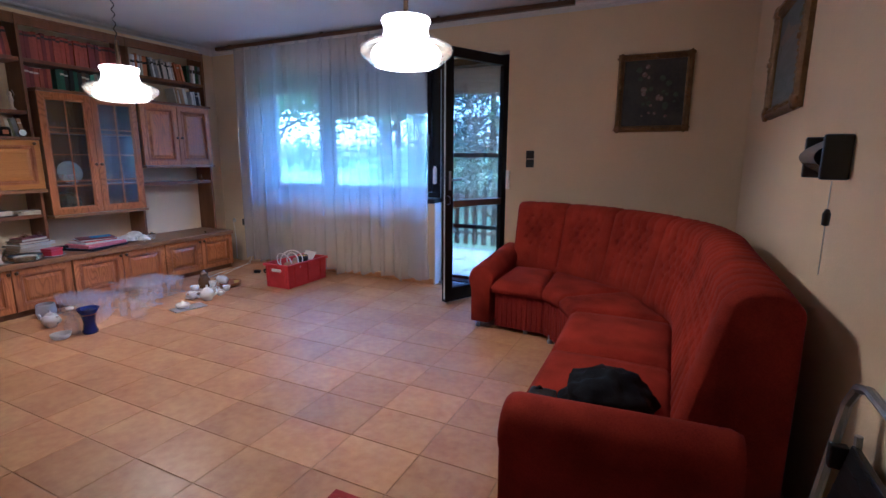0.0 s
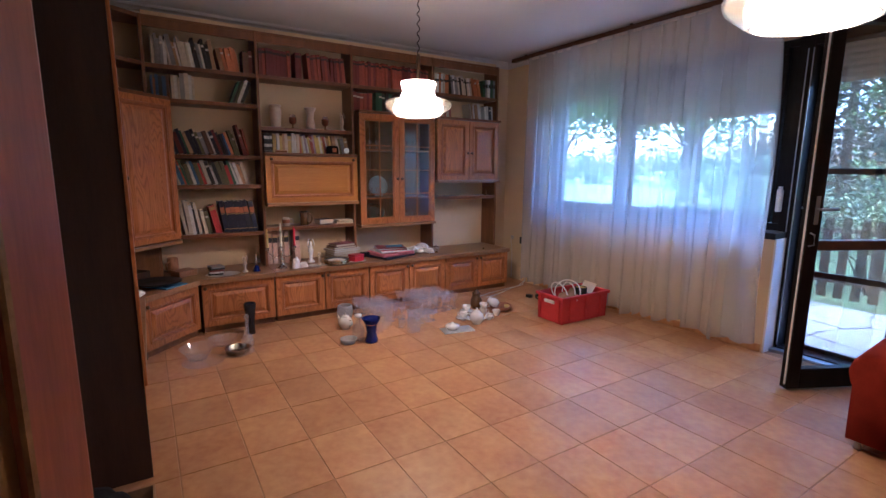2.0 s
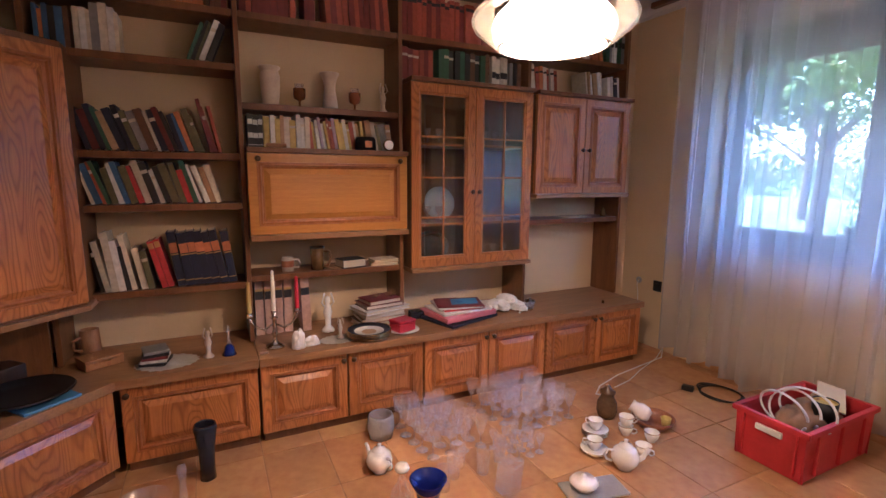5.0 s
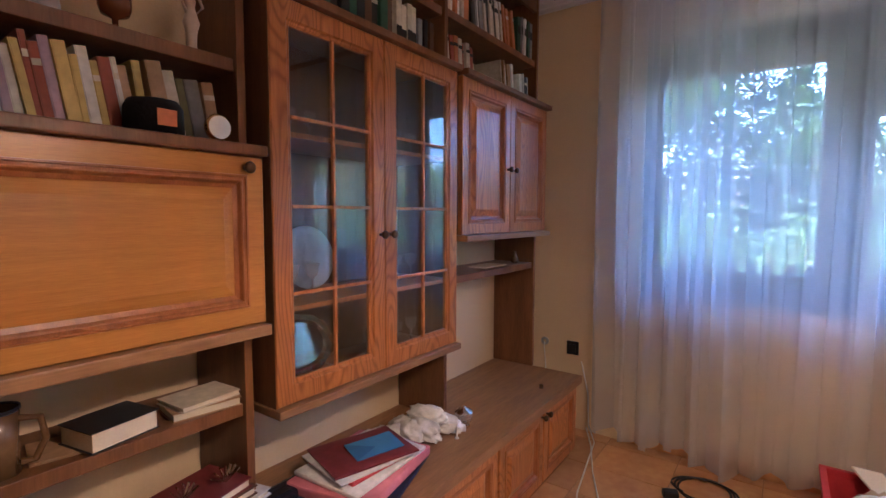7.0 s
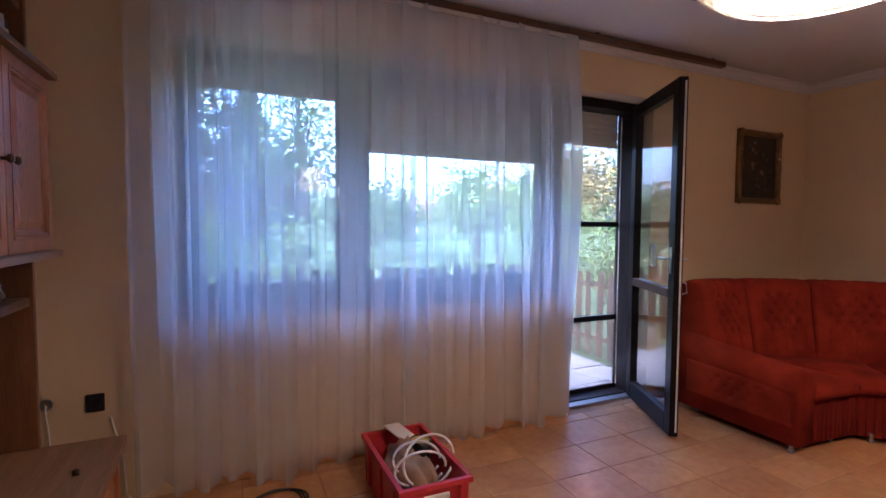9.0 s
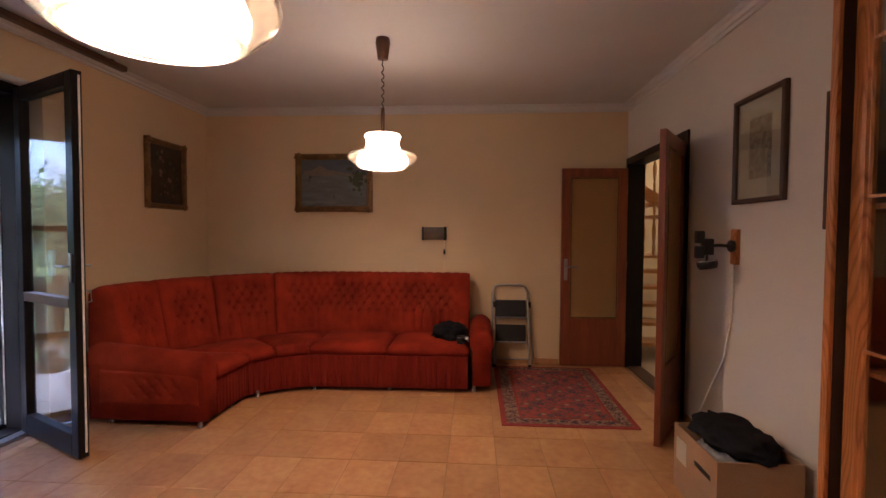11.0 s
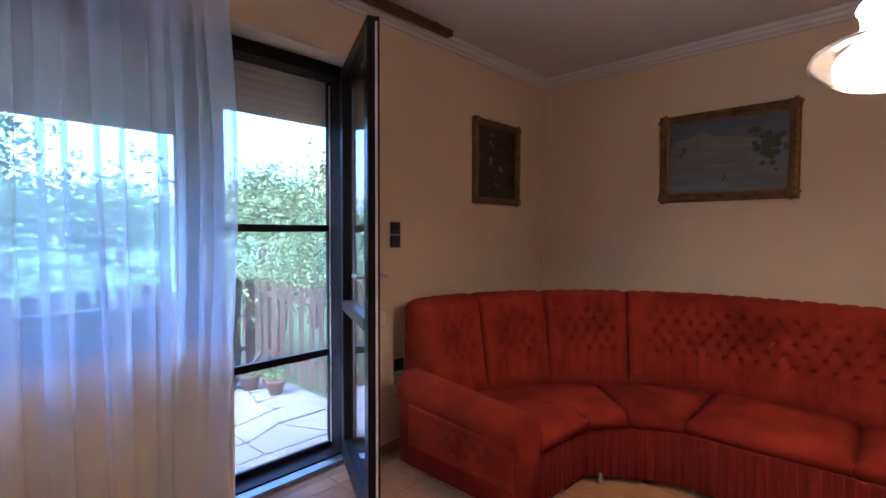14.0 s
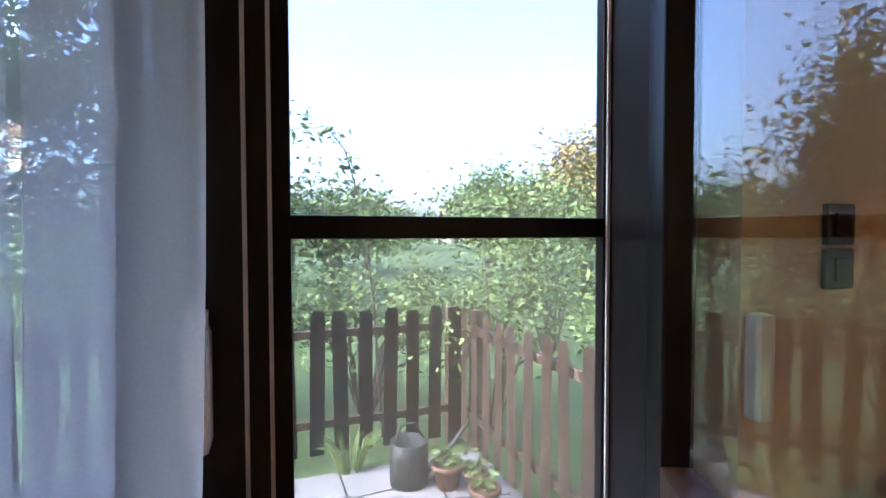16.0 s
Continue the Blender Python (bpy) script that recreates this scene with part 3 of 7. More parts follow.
# ---------------------------------------------------------------- wall unit
WEST = lambda y, z, x: pose(x, y, z, 0, 0, 90)
PANEL = [(0, -.02), (0, 0), (.003, .003), (.048, .003), (.052, -.003), (.058, -.004), (.064, .001), (.071, -.010), (.079, -.0105), (.108, .0015)]
GLAZED = [(0, -.02), (0, 0), (.003, .003), (.052, .003), (.057, -.003), (.063, -.003), (.068, -.008), (.068, -.02)]


def knob(m, bm=None):
    """A small turned wooden knob facing -y."""
    own = lathe([(0, 0), (.006, 0), (.006, .012), (.013, .018), (.015, .024), (.011, .031), (0, .033)], 12)
    return merge(bm, own, m @ pose(0, 0, 0, 90))


def panel_door(parent, m, w, h, knob_at=None, mat=None, name="door"):
    d = part(name, nested(w, h, PANEL, m), mat or OAK_V, parent)
    part("moulding", nested(w, h, [(.046, .0032), (.047, .006), (.051, .0062), (.053, .0035), (.058, .0035), (.061, .005), (.064, .0035), (.070, -.0085), (.079, -.0095)], m, fill=False), OAK_M, d, "dark stained moulding")
    for kx, kz in knob_at or []:
        part("knob", knob(m @ pose(kx, -.003, kz)), BRASS, d, "dark round knob", smooth=True)
    return d


def base_cabinet(m, w, n, label, depth=.52, knobs=None):
    t = thing("base_cabinet", m.translation[:], label, "cabinet", "low cabinets of the wall unit")
    part("body", boxm(.002, w - .002, .0402, depth, .05, .425, m, .002), OAK_D, t)
    part("plinth", boxm(.01, w - .01, .05, depth, 0, .05, m), OAK_D, t)
    dw = w / n
    for i in range(n):
        side = knobs[i] if knobs else (1 if i % 2 == 0 else -1)
        kx = dw - .03 if side > 0 else .025
        panel_door(t, m @ pose(i * dw + .004, .02, .055), dw - .008, .365, [(kx, .335)])
    return t


FX = -4.92
base_cabinet(WEST(1.0, 0, FX), .59, 1, "oak low cabinet with one panelled door beside the corner", knobs=[-1])
for y, w in ((1.595, .90), (2.50, .885), (3.39, .875)):
    base_cabinet(WEST(y, 0, FX), w, 2, "oak low cabinet with two raised-panel doors")
base_cabinet(pose(-4.515, .598, 0, 0, 0, 135), .565, 1, "oak corner cabinet with a panelled door set diagonally", depth=.3, knobs=[-1])
base_cabinet(pose(-3.0, .6, 0, 0, 0, 180), .99, 2, "oak low cabinet with two doors under the display case", depth=.42)
base_cabinet(pose(-3.995, .6, 0, 0, 0, 180), .50, 1, "oak low cabinet with one narrow panelled door", depth=.42)
wt = thing("worktop", (-5.2, 2.5, .425), "brown wooden worktop running along the low cabinets", "worktop")
part("board", box(X0 + .002, FX + .012, 1.595, 4.268, .427, .47, .004), OAK_TOP, wt)
part("board", prism([(X0 + .002, 1.592), (FX + .012, 1.592), (FX + .012, .995), (-4.51, .612), (-3.995, .612), (-3.995, Y0 + .002), (X0 + .002, Y0 + .002)], .427, .47, .004), OAK_TOP, wt)
part("board", box(-3.99, -2.998, Y0 + .002, .612, .427, .47, .004), OAK_TOP, wt)

# open shelving above
SF = -5.20
bays = [(.74, 1.587, [2.17, 1.91, 1.465, 1.21, .785]), (1.587, 2.464, [2.17, 1.725, .812]), (2.464, 3.38, [2.17]), (3.38, 4.26, [2.18, 1.055])]
for k, (a, b, zs) in enumerate(bays):
    t = thing("bookcase", (X0 + .1, a, .47), "dark oak open bookcase bay fixed over the worktop", "bookcase", "bays of the wall unit")
    part("side_panel", box(X0 + .003, SF, a - .012, a + .012, .472, 2.55, .003), OAK_D, t)
    if k == 3:
        part("side_panel", box(X0 + .003, SF, b - .012, b + .012, .472, 2.55, .003), OAK_D, t)
    for z in zs:
        part("shelf", box(X0 + .003, SF - .012, a + .0125, b - .0125, z - .012, z + .022, .003), OAK_D, t)
    part("top_board", box(X0 + .003, SF - .005, a + .0125, b - .0125, 2.525, 2.549, .003), OAK_D, t)
    part("top_rail", box(SF - .02, SF - .004, a + .0125, b - .0125, 2.46, 2.524, .003), OAK_D, t)
tr = thing("shelf_top_batten", (X0 + .2, 2.5, 2.551), "pale painted batten along the top of the bookcases", "batten")
part("batten", box(X0 + .003, SF - .03, .75, 4.25, 2.5505, 2.585, .004), WALL, tr)

# corner: diagonal tall cabinet with open shelves over it
cc = thing("corner_cabinet", (-5.1, .5, .78), "oak corner wall cabinet with one diagonal panelled door", "cabinet")
cl = [(-4.745, Y0 + .003), (-4.745, .53), (-5.105, .89), (X0 + .003, .89), (X0 + .003, Y0 + .003)]
part("body", prism(cl, .785, 1.93, .003), OAK_D, cc)
md = pose(-4.735, .525, .80, 0, 0, 135)
panel_door(cc, md @ pose(0, -.014, 0), .515, 1.10, [(.03, .5)])
part("bottom_board", prism([(-4.735, Y0 + .003), (-4.72, .54), (-5.09, .905), (X0 + .003, .905), (X0 + .003, Y0 + .003)], .76, .785, .003), OAK_TOP, cc)
cs = thing("corner_shelf", (-5.2, .4, 1.93), "dark oak corner shelves over the corner cabinet", "shelf")
sl = [(-5.0, Y0 + .003), (-5.0, .45), (-5.21, .728), (X0 + .003, .728), (X0 + .003, Y0 + .003)]
for z in (1.935, 2.17, 2.52):
    part("shelf", prism(sl, z, z + .03, .003), OAK_D, cs)
part("side_panel", box(-5.02, -4.998, Y0 + .003, .45, 1.966, 2.55, .002), OAK_D, cs)
part("side_panel", box(-5.15, -5.13, Y0 + .22, .73, .472, .758, .002), OAK_D, cs)

# wall cabinets
fc = thing("flap_cabinet", (-5.3, 2.03, 1.04), "oak drop-front cabinet with a wide raised panel, closed", "cabinet")
part("body", box(X0 + .003, -5.1525, 1.603, 2.455, 1.065, 1.49, .002), OAK_D, fc)
part("bottom_board", box(X0 + .003, -5.105, 1.60, 2.475, 1.035, 1.064, .004), OAK_TOP, fc)
part("top_board", box(X0 + .003, -5.105, 1.60, 2.475, 1.491, 1.518, .004), OAK_D, fc)
panel_door(fc, WEST(1.602, 1.066, -5.132), .872, .424, [(.05, .395), (.822, .395)], OAK_H, "flap")

wc = thing("wall_cabinet", (-5.3, 3.8, 1.24), "oak two-door wall cabinet with raised panels, closed", "cabinet")
part("body", box(X0 + .003, -5.1525, 3.40, 4.236, 1.262, 1.915, .002), OAK_D, wc)
part("bottom_board", box(X0 + .003, -5.10, 3.395, 4.242, 1.235, 1.261, .004), OAK_TOP, wc)
part("top_board", box(X0 + .003, -5.10, 3.395, 4.242, 1.916, 1.94, .004), OAK_D, wc)
panel_door(wc, WEST(3.40, 1.263, -5.132), .416, .652, [(.39, .30)])
panel_door(wc, WEST(3.819, 1.263, -5.132), .416, .652, [(.026, .30)])


def glazed_door(parent, m, w, h, kx, kz, rows=4, cols=2):
    d = part("door", nested(w, h, GLAZED, m, fill=False), OAK_V, parent)
    g = .066
    p = part("pane", boxm(g, w - g, .012, .015, g, h - g, m), PANE, d, "clear glass")
    bm = None
    for i in range(1, cols):
        x = g + (w - 2 * g) * i / cols
        bm = boxm(x - .005, x + .005, .0, .011, g, h - g, m, .002, bm)
    for i in range(1, rows):
        z = g + (h - 2 * g) * i / rows
        bm = boxm(g, w - g, .001, .010, z - .005, z + .005, m, .002, bm)
    part("muntin", bm, OAK_V, d)
    part("knob", knob(m @ pose(kx, -.003, kz)), BRASS, d, "dark round knob", smooth=True)
    return d


def display_case(label, m, w, z0, z1, depth, shelves):
    """Open-fronted case facing -y of m, with two glazed doors."""
    t = thing("display_cabinet", (m @ Vector((w / 2, 0, z0)))[:], label, "display cabinet")
    part("side_panel", boxm(0, .02, .02, depth, z0 + .026, z1 - .026, m, .002), OAK_D, t)
    part("side_panel", boxm(w - .02, w, .02, depth, z0 + .026, z1 - .026, m, .002), OAK_D, t)
    part("back_panel", boxm(.02, w - .02, depth - .008, depth, z0 + .026, z1 - .026, m), OAK_D, t)
    part("bottom_board", boxm(-.004, w + .004, -.006, depth, z0, z0 + .025, m, .004), OAK_TOP, t)
    part("top_board", boxm(-.004, w + .004, -.006, depth, z1 - .025, z1, m, .004), OAK_D, t)
    for z in shelves:
        part("shelf", boxm(.021, w - .021, .04, depth - .01, z, z + .016, m, .002), OAK_V, t)
    h = z1 - z0 - .054
    glazed_door(t, m @ pose(.001, .018, z0 + .027), w / 2 - .002, h, w / 2 - .025, h * .42)
    glazed_door(t, m @ pose(w / 2 + .001, .018, z0 + .027), w / 2 - .002, h, .022, h * .42)
    return t


display_case("oak display cabinet with two glazed doors and silverware inside", WEST(2.503, 0, -5.12), .868, .79, 1.947, .33, [1.07, 1.56])
display_case("tall dark oak display cabinet with leaded glass doors", pose(-3.0, .585, 0, 0, 0, 180), .985, .4725, 2.5, .405, [.95, 1.45, 1.95])
sp = thing("cabinet_side_panel", (-2.985, .38, 0), "dark veneered end panel of the tall cabinet", "side panel")
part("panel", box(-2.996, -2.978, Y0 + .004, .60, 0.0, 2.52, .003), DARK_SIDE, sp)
part("cover_strip", box(-2.996, -2.966, .60, .614, .44, 2.52, .003), OAK_V, sp)

# ---------------------------------------------------------------- books
PAL = {}
for nm, c in (("cream", (.62, .54, .40)), ("white", (.70, .68, .63)), ("maroon", (.16, .025, .022)), ("brick", (.34, .075, .035)), ("black", (.018, .017, .018)), ("navy", (.012, .015, .035)),
              ("green", (.035, .10, .055)), ("olive", (.13, .12, .05)), ("tan", (.40, .24, .11)), ("brown", (.12, .055, .028)), ("blue", (.05, .12, .25)), ("red", (.45, .035, .03)),
              ("yellow", (.58, .42, .10)), ("grey", (.25, .24, .23)), ("orange", (.50, .17, .05)), ("lilac", (.38, .27, .36)), ("flesh", (.52, .33, .24))):
    PAL[nm] = material("book_" + nm, c, 0.55, second=tuple(v * .75 for v in c), scale=30, vary=.15, bump=.05)
PAGES = material("book_pages", (.66, .58, .43), 0.9, second=(.55, .47, .33), scale=8, stretch=(1, 60, 60))
GOLDB = material("gold_print", (.45, .30, .10), 0.4, metal=.6, scale=20)
WORDS = {"cream": "cream", "flesh": "pinkish", "brick": "brick-red", "navy": "dark blue", "tan": "tan"}


def book(y, z, th, h, dp, lean, col, xf, bands=(), group="", up=True, turn=0.0):
    """A book whose spine faces the room; y is its lower edge nearest the lean."""
    if up:
        m = pose(xf, y, z, lean, 0, 0)
    else:
        m = pose(xf, y, z, 0, 0, turn)
    nm = WORDS.get(col, col)
    lab = f"{nm} cloth-bound book " + ("leaning among others on the shelf" if abs(lean) > 4 else "standing upright on the shelf")
    t = tagged(new("book"), lab, "book", group)
    t.matrix_basis = m
    b = .0022
    bm = boxm(-dp, 0, 0, b, 0, h, m)
    boxm(-dp, 0, th - b, th, 0, h, m, 0, bm)
    boxm(-b * 1.2, .0015, b, th - b, .0, h, m, 0, bm)
    part("cover", bm, PAL[col], t)
    part("page_block", boxm(-dp + .004, -b * 1.4, b * 1.02, th - b * 1.02, .004, h - .004, m), PAGES, t)
    for z0, z1, c in bands:
        part("spine_band", boxm(.0014, .0024, .001, th - .001, h * z0, h * z1, m), c if not isinstance(c, str) else PAL[c], t)
    return t


BK = random.Random(11)


def row(y0, y1, z, hmin, hmax, cols, lean=0.0, th=(.014, .034), dp=.15, xf=SF - .02, bands=None, group="books in the wall unit"):
    y = y0
    a = radians(abs(lean))
    while True:
        w = BK.uniform(*th)
        h = BK.uniform(hmin, hmax)
        ln = lean + (BK.uniform(-2.5, 2.5) if lean else BK.uniform(-.6, .6) * 0)
        pitch = w / math.cos(radians(ln)) + .0006
        reach = h * math.sin(radians(abs(ln)))
        if y + pitch > y1:
            break
        col = BK.choice(cols)
        bb = bands(BK) if bands else (((.72, .8, "cream"),) if BK.random() < .25 else ())
        lift = w * math.sin(radians(abs(ln)))
        # lean > 0: tops away from +y
        if ln >= 0:
            book(y, z, w, h, dp, ln, col, xf - BK.uniform(0, .02), bb, group)
        else:
            book(y, z + lift, w, h, dp, ln, col, xf - BK.uniform(0, .02), bb, group)
        y += pitch
    return y


MIX = ["cream", "white", "tan", "brown", "green", "blue", "maroon", "black", "orange", "grey", "olive", "navy"]
S = .0228
# bay A, top to bottom
row(.80, .92, 2.17 + S, .19, .24, ["white", "cream", "grey"], 0)
row(.92, 1.27, 2.17 + S, .18, .235, ["cream", "white", "grey", "tan", "black"], 9)
row(1.30, 1.46, 2.17 + S, .17, .20, ["orange", "tan", "brick"], 10)
row(1.48, 1.57, 2.17 + S, .17, .19, ["brown", "maroon"], 0)
row(.78, .92, 1.91 + S, .15, .19, ["black", "brown", "orange", "blue"], 0)
row(.92, 1.10, 1.91 + S, .17, .21, ["cream", "white", "grey"], 0)
row(1.36, 1.50, 1.91 + S, .19, .22, ["black", "white", "green", "cream", "olive"], -22)
row(.92, 1.43, 1.465 + S, .18, .22, MIX, 17)
row(1.44, 1.50, 1.465 + S, .21, .30, ["maroon", "brick", "tan"], 13, th=(.012, .018))
row(.92, 1.40, 1.21 + S, .17, .22, ["white", "green", "black", "blue", "red", "cream", "olive", "brick"], 16)
row(1.40, 1.49, 1.21 + S, .17, .21, ["cream", "white", "tan"], 18)
row(.92, 1.09, .785 + S, .21, .30, ["white", "cream", "black", "white"], 8, th=(.016, .034))
row(1.09, 1.18, .785 + S, .19, .22, ["tan", "olive", "cream", "green"], 10)
row(1.18, 1.245, .785 + S, .24, .29, ["red"], 14, th=(.026, .032), bands=lambda r: ((.84, .96, GOLDB),))
row(1.25, 1.555, .785 + S, .275, .295, ["navy"], 9, th=(.036, .041), bands=lambda r: ((.62, .80, "orange"), (.58, .60, GOLDB), (.1, .12, GOLDB)))
# bay B
row(1.61, 1.90, 2.17 + S, .22, .235, ["maroon", "maroon", "brick"], 0, th=(.026, .034), bands=lambda r: ((.80, .90, "black"),))
row(1.93, 2.02, 2.17 + S, .22, .235, ["maroon"], 0, th=(.026, .034), bands=lambda r: ((.80, .90, "black"),))
row(2.05, 2.44, 2.17 + S, .215, .235, ["maroon", "brick"], 3, th=(.024, .034), bands=lambda r: ((.82, .90, "black"),))
row(1.62, 1.70, 1.519, .17, .175, ["black"], 0, th=(.024, .028), bands=lambda r: ((.3, .45, "white"), (.7, .85, "white")))
row(1.70, 1.94, 1.519, .15, .185, ["cream", "yellow", "white", "tan", "black"], 0)
row(1.94, 2.26, 1.519, .14, .18, ["cream", "white", "tan", "olive", "yellow", "lilac", "brick"], 8, th=(.012, .024))
row(2.27, 2.43, 1.519, .15, .18, ["tan", "olive", "cream", "grey"], 9)
for i in range(4):
    book(1.615 + i * .052, .4715, .046, .335 - .004 * (i % 2), .14, 0, "flesh", -5.30, ((.76, .80, GOLDB), (.62, .76, "black"), (.94, 1.0, "black")), "row of tall pinkish volumes")
book(1.87, .4715, .05, .36, .14, 2, "flesh", -5.27, ((.60, .72, "black"), (.92, 1.0, "black")), "row of tall pinkish volumes")
# bay C
row(2.49, 3.36, 2.17 + S, .215, .235, ["maroon", "brick"], 0, th=(.026, .036), bands=lambda r: ((.82, .90, "black"),))
row(2.49, 2.72, 1.948, .17, .195, ["maroon", "brick"], 0, th=(.03, .038))
row(2.72, 3.10, 1.948, .18, .20, ["black", "brown", "green"], 0, th=(.03, .042))
row(3.10, 3.24, 1.948, .17, .19, ["cream"], 0, th=(.026, .032), bands=lambda r: ((.3, .5, "black"),))
row(3.24, 3.35, 1.948, .16, .18, ["grey", "black", "brown"], 0, th=(.022, .03))
# bay D
row(3.40, 3.62, 2.18 + S, .19, .21, ["cream", "orange", "white"], 0, bands=lambda r: ((.6, .72, "black"),))
row(3.62, 3.92, 2.18 + S, .18, .21, ["white", "grey", "cream", "black"], 8, bands=lambda r: ((.7, .8, "black"),))
row(3.95, 4.05, 2.18 + S, .18, .20, ["red", "orange"], 12)
row(4.06, 4.24, 2.18 + S, .18, .20, ["cream", "green", "white", "grey"], 0, bands=lambda r: ((.55, .75, "black"),))
row(3.40, 3.66, 1.941, .15, .18, ["brick", "orange", "cream"], 6, bands=lambda r: ((.75, .83, "black"),))
row(3.90, 4.08, 1.941, .16, .19, ["cream", "white", "tan"], 7)
row(4.10, 4.23, 1.941, .15, .18, ["black", "grey", "white", "navy"], 6)

# ---------------------------------------------------------------- corner sofa
def smooth_path(pts, n=120):
    out = []
    P = [Vector((2 * pts[0][0] - pts[1][0], 2 * pts[0][1] - pts[1][1]))] + [Vector(p) for p in pts] + [Vector((2 * pts[-1][0] - pts[-2][0], 2 * pts[-1][1] - pts[-2][1]))]
    for i in range(1, len(P) - 2):
        for k in range(n // (len(P) - 3)):
            t = k / (n // (len(P) - 3))
            a, b, c, d = P[i - 1:i + 3]
            out.append(0.5 * ((2 * b) + (c - a) * t + (2 * a - 5 * b + 4 * c - d) * t * t + (3 * b - a - 3 * c + d) * t ** 3))
    out.append(P[-2])
    return out


BACK = smooth_path([(-1.30, 4.42), (-.95, 4.40), (-.52, 4.22), (-.12, 3.88), (.14, 3.46), (.225, 3.10), (.23, 2.6), (.23, 1.765)], 210)
LEN = [0.0]
for a, b in zip(BACK, BACK[1:]):
    LEN.append(LEN[-1] + (b - a).length)


def on_back(s):
    s = max(0.0, min(LEN[-1], s))
    i = max(1, next((k for k, v in enumerate(LEN) if v >= s), len(LEN) - 1))
    t = (s - LEN[i - 1]) / max(1e-6, LEN[i] - LEN[i - 1])
    p = BACK[i - 1].lerp(BACK[i], t)
    d = (BACK[min(i + 2, len(BACK) - 1)] - BACK[max(i - 3, 0)]).normalized()
    return p, Vector((d.y, -d.x))


def backrest(s0, s1, tuft):
    """A padded, buttoned backrest over a stretch of the curve."""
    bm = bmesh.new()
    nu = max(16, int((s1 - s0) / .009))
    front = [(.215, .36), (.215, .42)] + [(.20 - .11 * k / 42, .45 + .46 * k / 42) for k in range(43)]
    over = [(.078, .935), (.05, .957), (.01, .968), (-.04, .966), (-.075, .95), (-.098, .92), (-.10, .7), (-.10, .3), (-.10, .09)]
    prof = front + over
    mid = (s0 + s1) / 2
    grid = []
    for i in range(nu + 1):
        s = s0 + (s1 - s0) * i / nu
        p, n = on_back(s)
        e = min(s - s0, s1 - s)
        edge = 1 - math.exp(-e / .022)
        line = []
        for k, (o, z) in enumerate(prof):
            dz = 0.0
            if 2 <= k < len(front):
                bul = .034 * edge - .012
                q = 0.0
                side = (s - mid) / tuft
                reach = 1 - max(0.0, abs(side) - .86) / .14
                fade = max(0.0, min(1.0, reach)) * max(0.0, min(1.0, (z - .545) / .05)) * max(0.0, min(1.0, (.885 - z) / .04))
                if fade > 0:
                    pa, pb = (s - mid) / .09 + (z - .60) / .124, (s - mid) / .09 - (z - .60) / .124
                    puff = abs(math.sin(math.pi * pa) * math.sin(math.pi * pb)) ** .45
                    da, db = pa - round(pa), pb - round(pb)
                    pit = math.exp(-((da + db) ** 2 * 2.0 + (da - db) ** 2 * 4.0) / .085)
                    q = fade * (.013 * (puff - 1) - .042 * pit)
                ease = max(0.0, min(1.0, (.60 - z) / .05)) + max(0.0, min(1.0, (z - .84) / .04))
                pleat = -.010 * min(1.0, ease) * abs(math.cos((s - mid) / .09 * math.pi)) ** 8 if abs(s - mid) < tuft and z > .44 else 0
                o = o + bul + q + pleat
            elif k >= len(front):
                o = o if k > len(front) + 2 else o + .018 * edge - .004
                if k < len(prof) - 3:
                    dz = -.014 * (1 - edge) - (.007 * abs(math.cos((s - mid) / .09 * math.pi)) ** 8 if abs(s - mid) < tuft else 0)
            line.append(bm.verts.new((p.x + n.x * -o * -1, p.y + n.y * o, z + dz)))
        grid.append(line)
    for a, b in zip(grid, grid[1:]):
        for k in range(len(prof)):
            j = (k + 1) % len(prof)
            bm.faces.new((a[k], a[j], b[j], b[k]))
    bm.faces.new(grid[0])
    bm.faces.new(grid[-1])
    bmesh.ops.recalc_face_normals(bm, faces=bm.faces[:])
    return bm


def cushion(outline, z0, z1, puff=.02, n=14):
    """A soft seat pad over a four-cornered plan outline."""
    bm = bmesh.new()
    a, b, c, d = [Vector(p) for p in outline]
    top, rim = [], []
    for i in range(n + 1):
        for j in range(n + 1):
            u, v = i / n, j / n
            p = a.lerp(b, u).lerp(d.lerp(c, u), v)
            e = min(u, 1 - u, v, 1 - v)
            r = min(1.0, e / .09)
            z = z1 - .038 * (1 - math.sqrt(max(0, 1 - (1 - r) ** 2))) + puff * math.sin(math.pi * u) * math.sin(math.pi * v)
            top.append(bm.verts.new((p.x, p.y, z)))
    g = lambda i, j: top[i * (n + 1) + j]
    for i in range(n):
        for j in range(n):
            bm.faces.new((g(i, j), g(i + 1, j), g(i + 1, j + 1), g(i, j + 1)))
    loop = [g(i, 0) for i in range(n)] + [g(n, j) for j in range(n)] + [g(i, n) for i in range(n, 0, -1)] + [g(0, j) for j in range(n, 0, -1)]
    cen = (a + b + c + d) / 4
    low = [bm.verts.new((cen.x + (v.co.x - cen.x) * 0.985, cen.y + (v.co.y - cen.y) * 0.985, z0)) for v in loop]
    for k in range(len(loop)):
        j = (k + 1) % len(loop)
        bm.faces.new((loop[k], loop[j], low[j], low[k]))
    bm.faces.new(low)
    bmesh.ops.recalc_face_normals(bm, faces=bm.faces[:])
    return bm


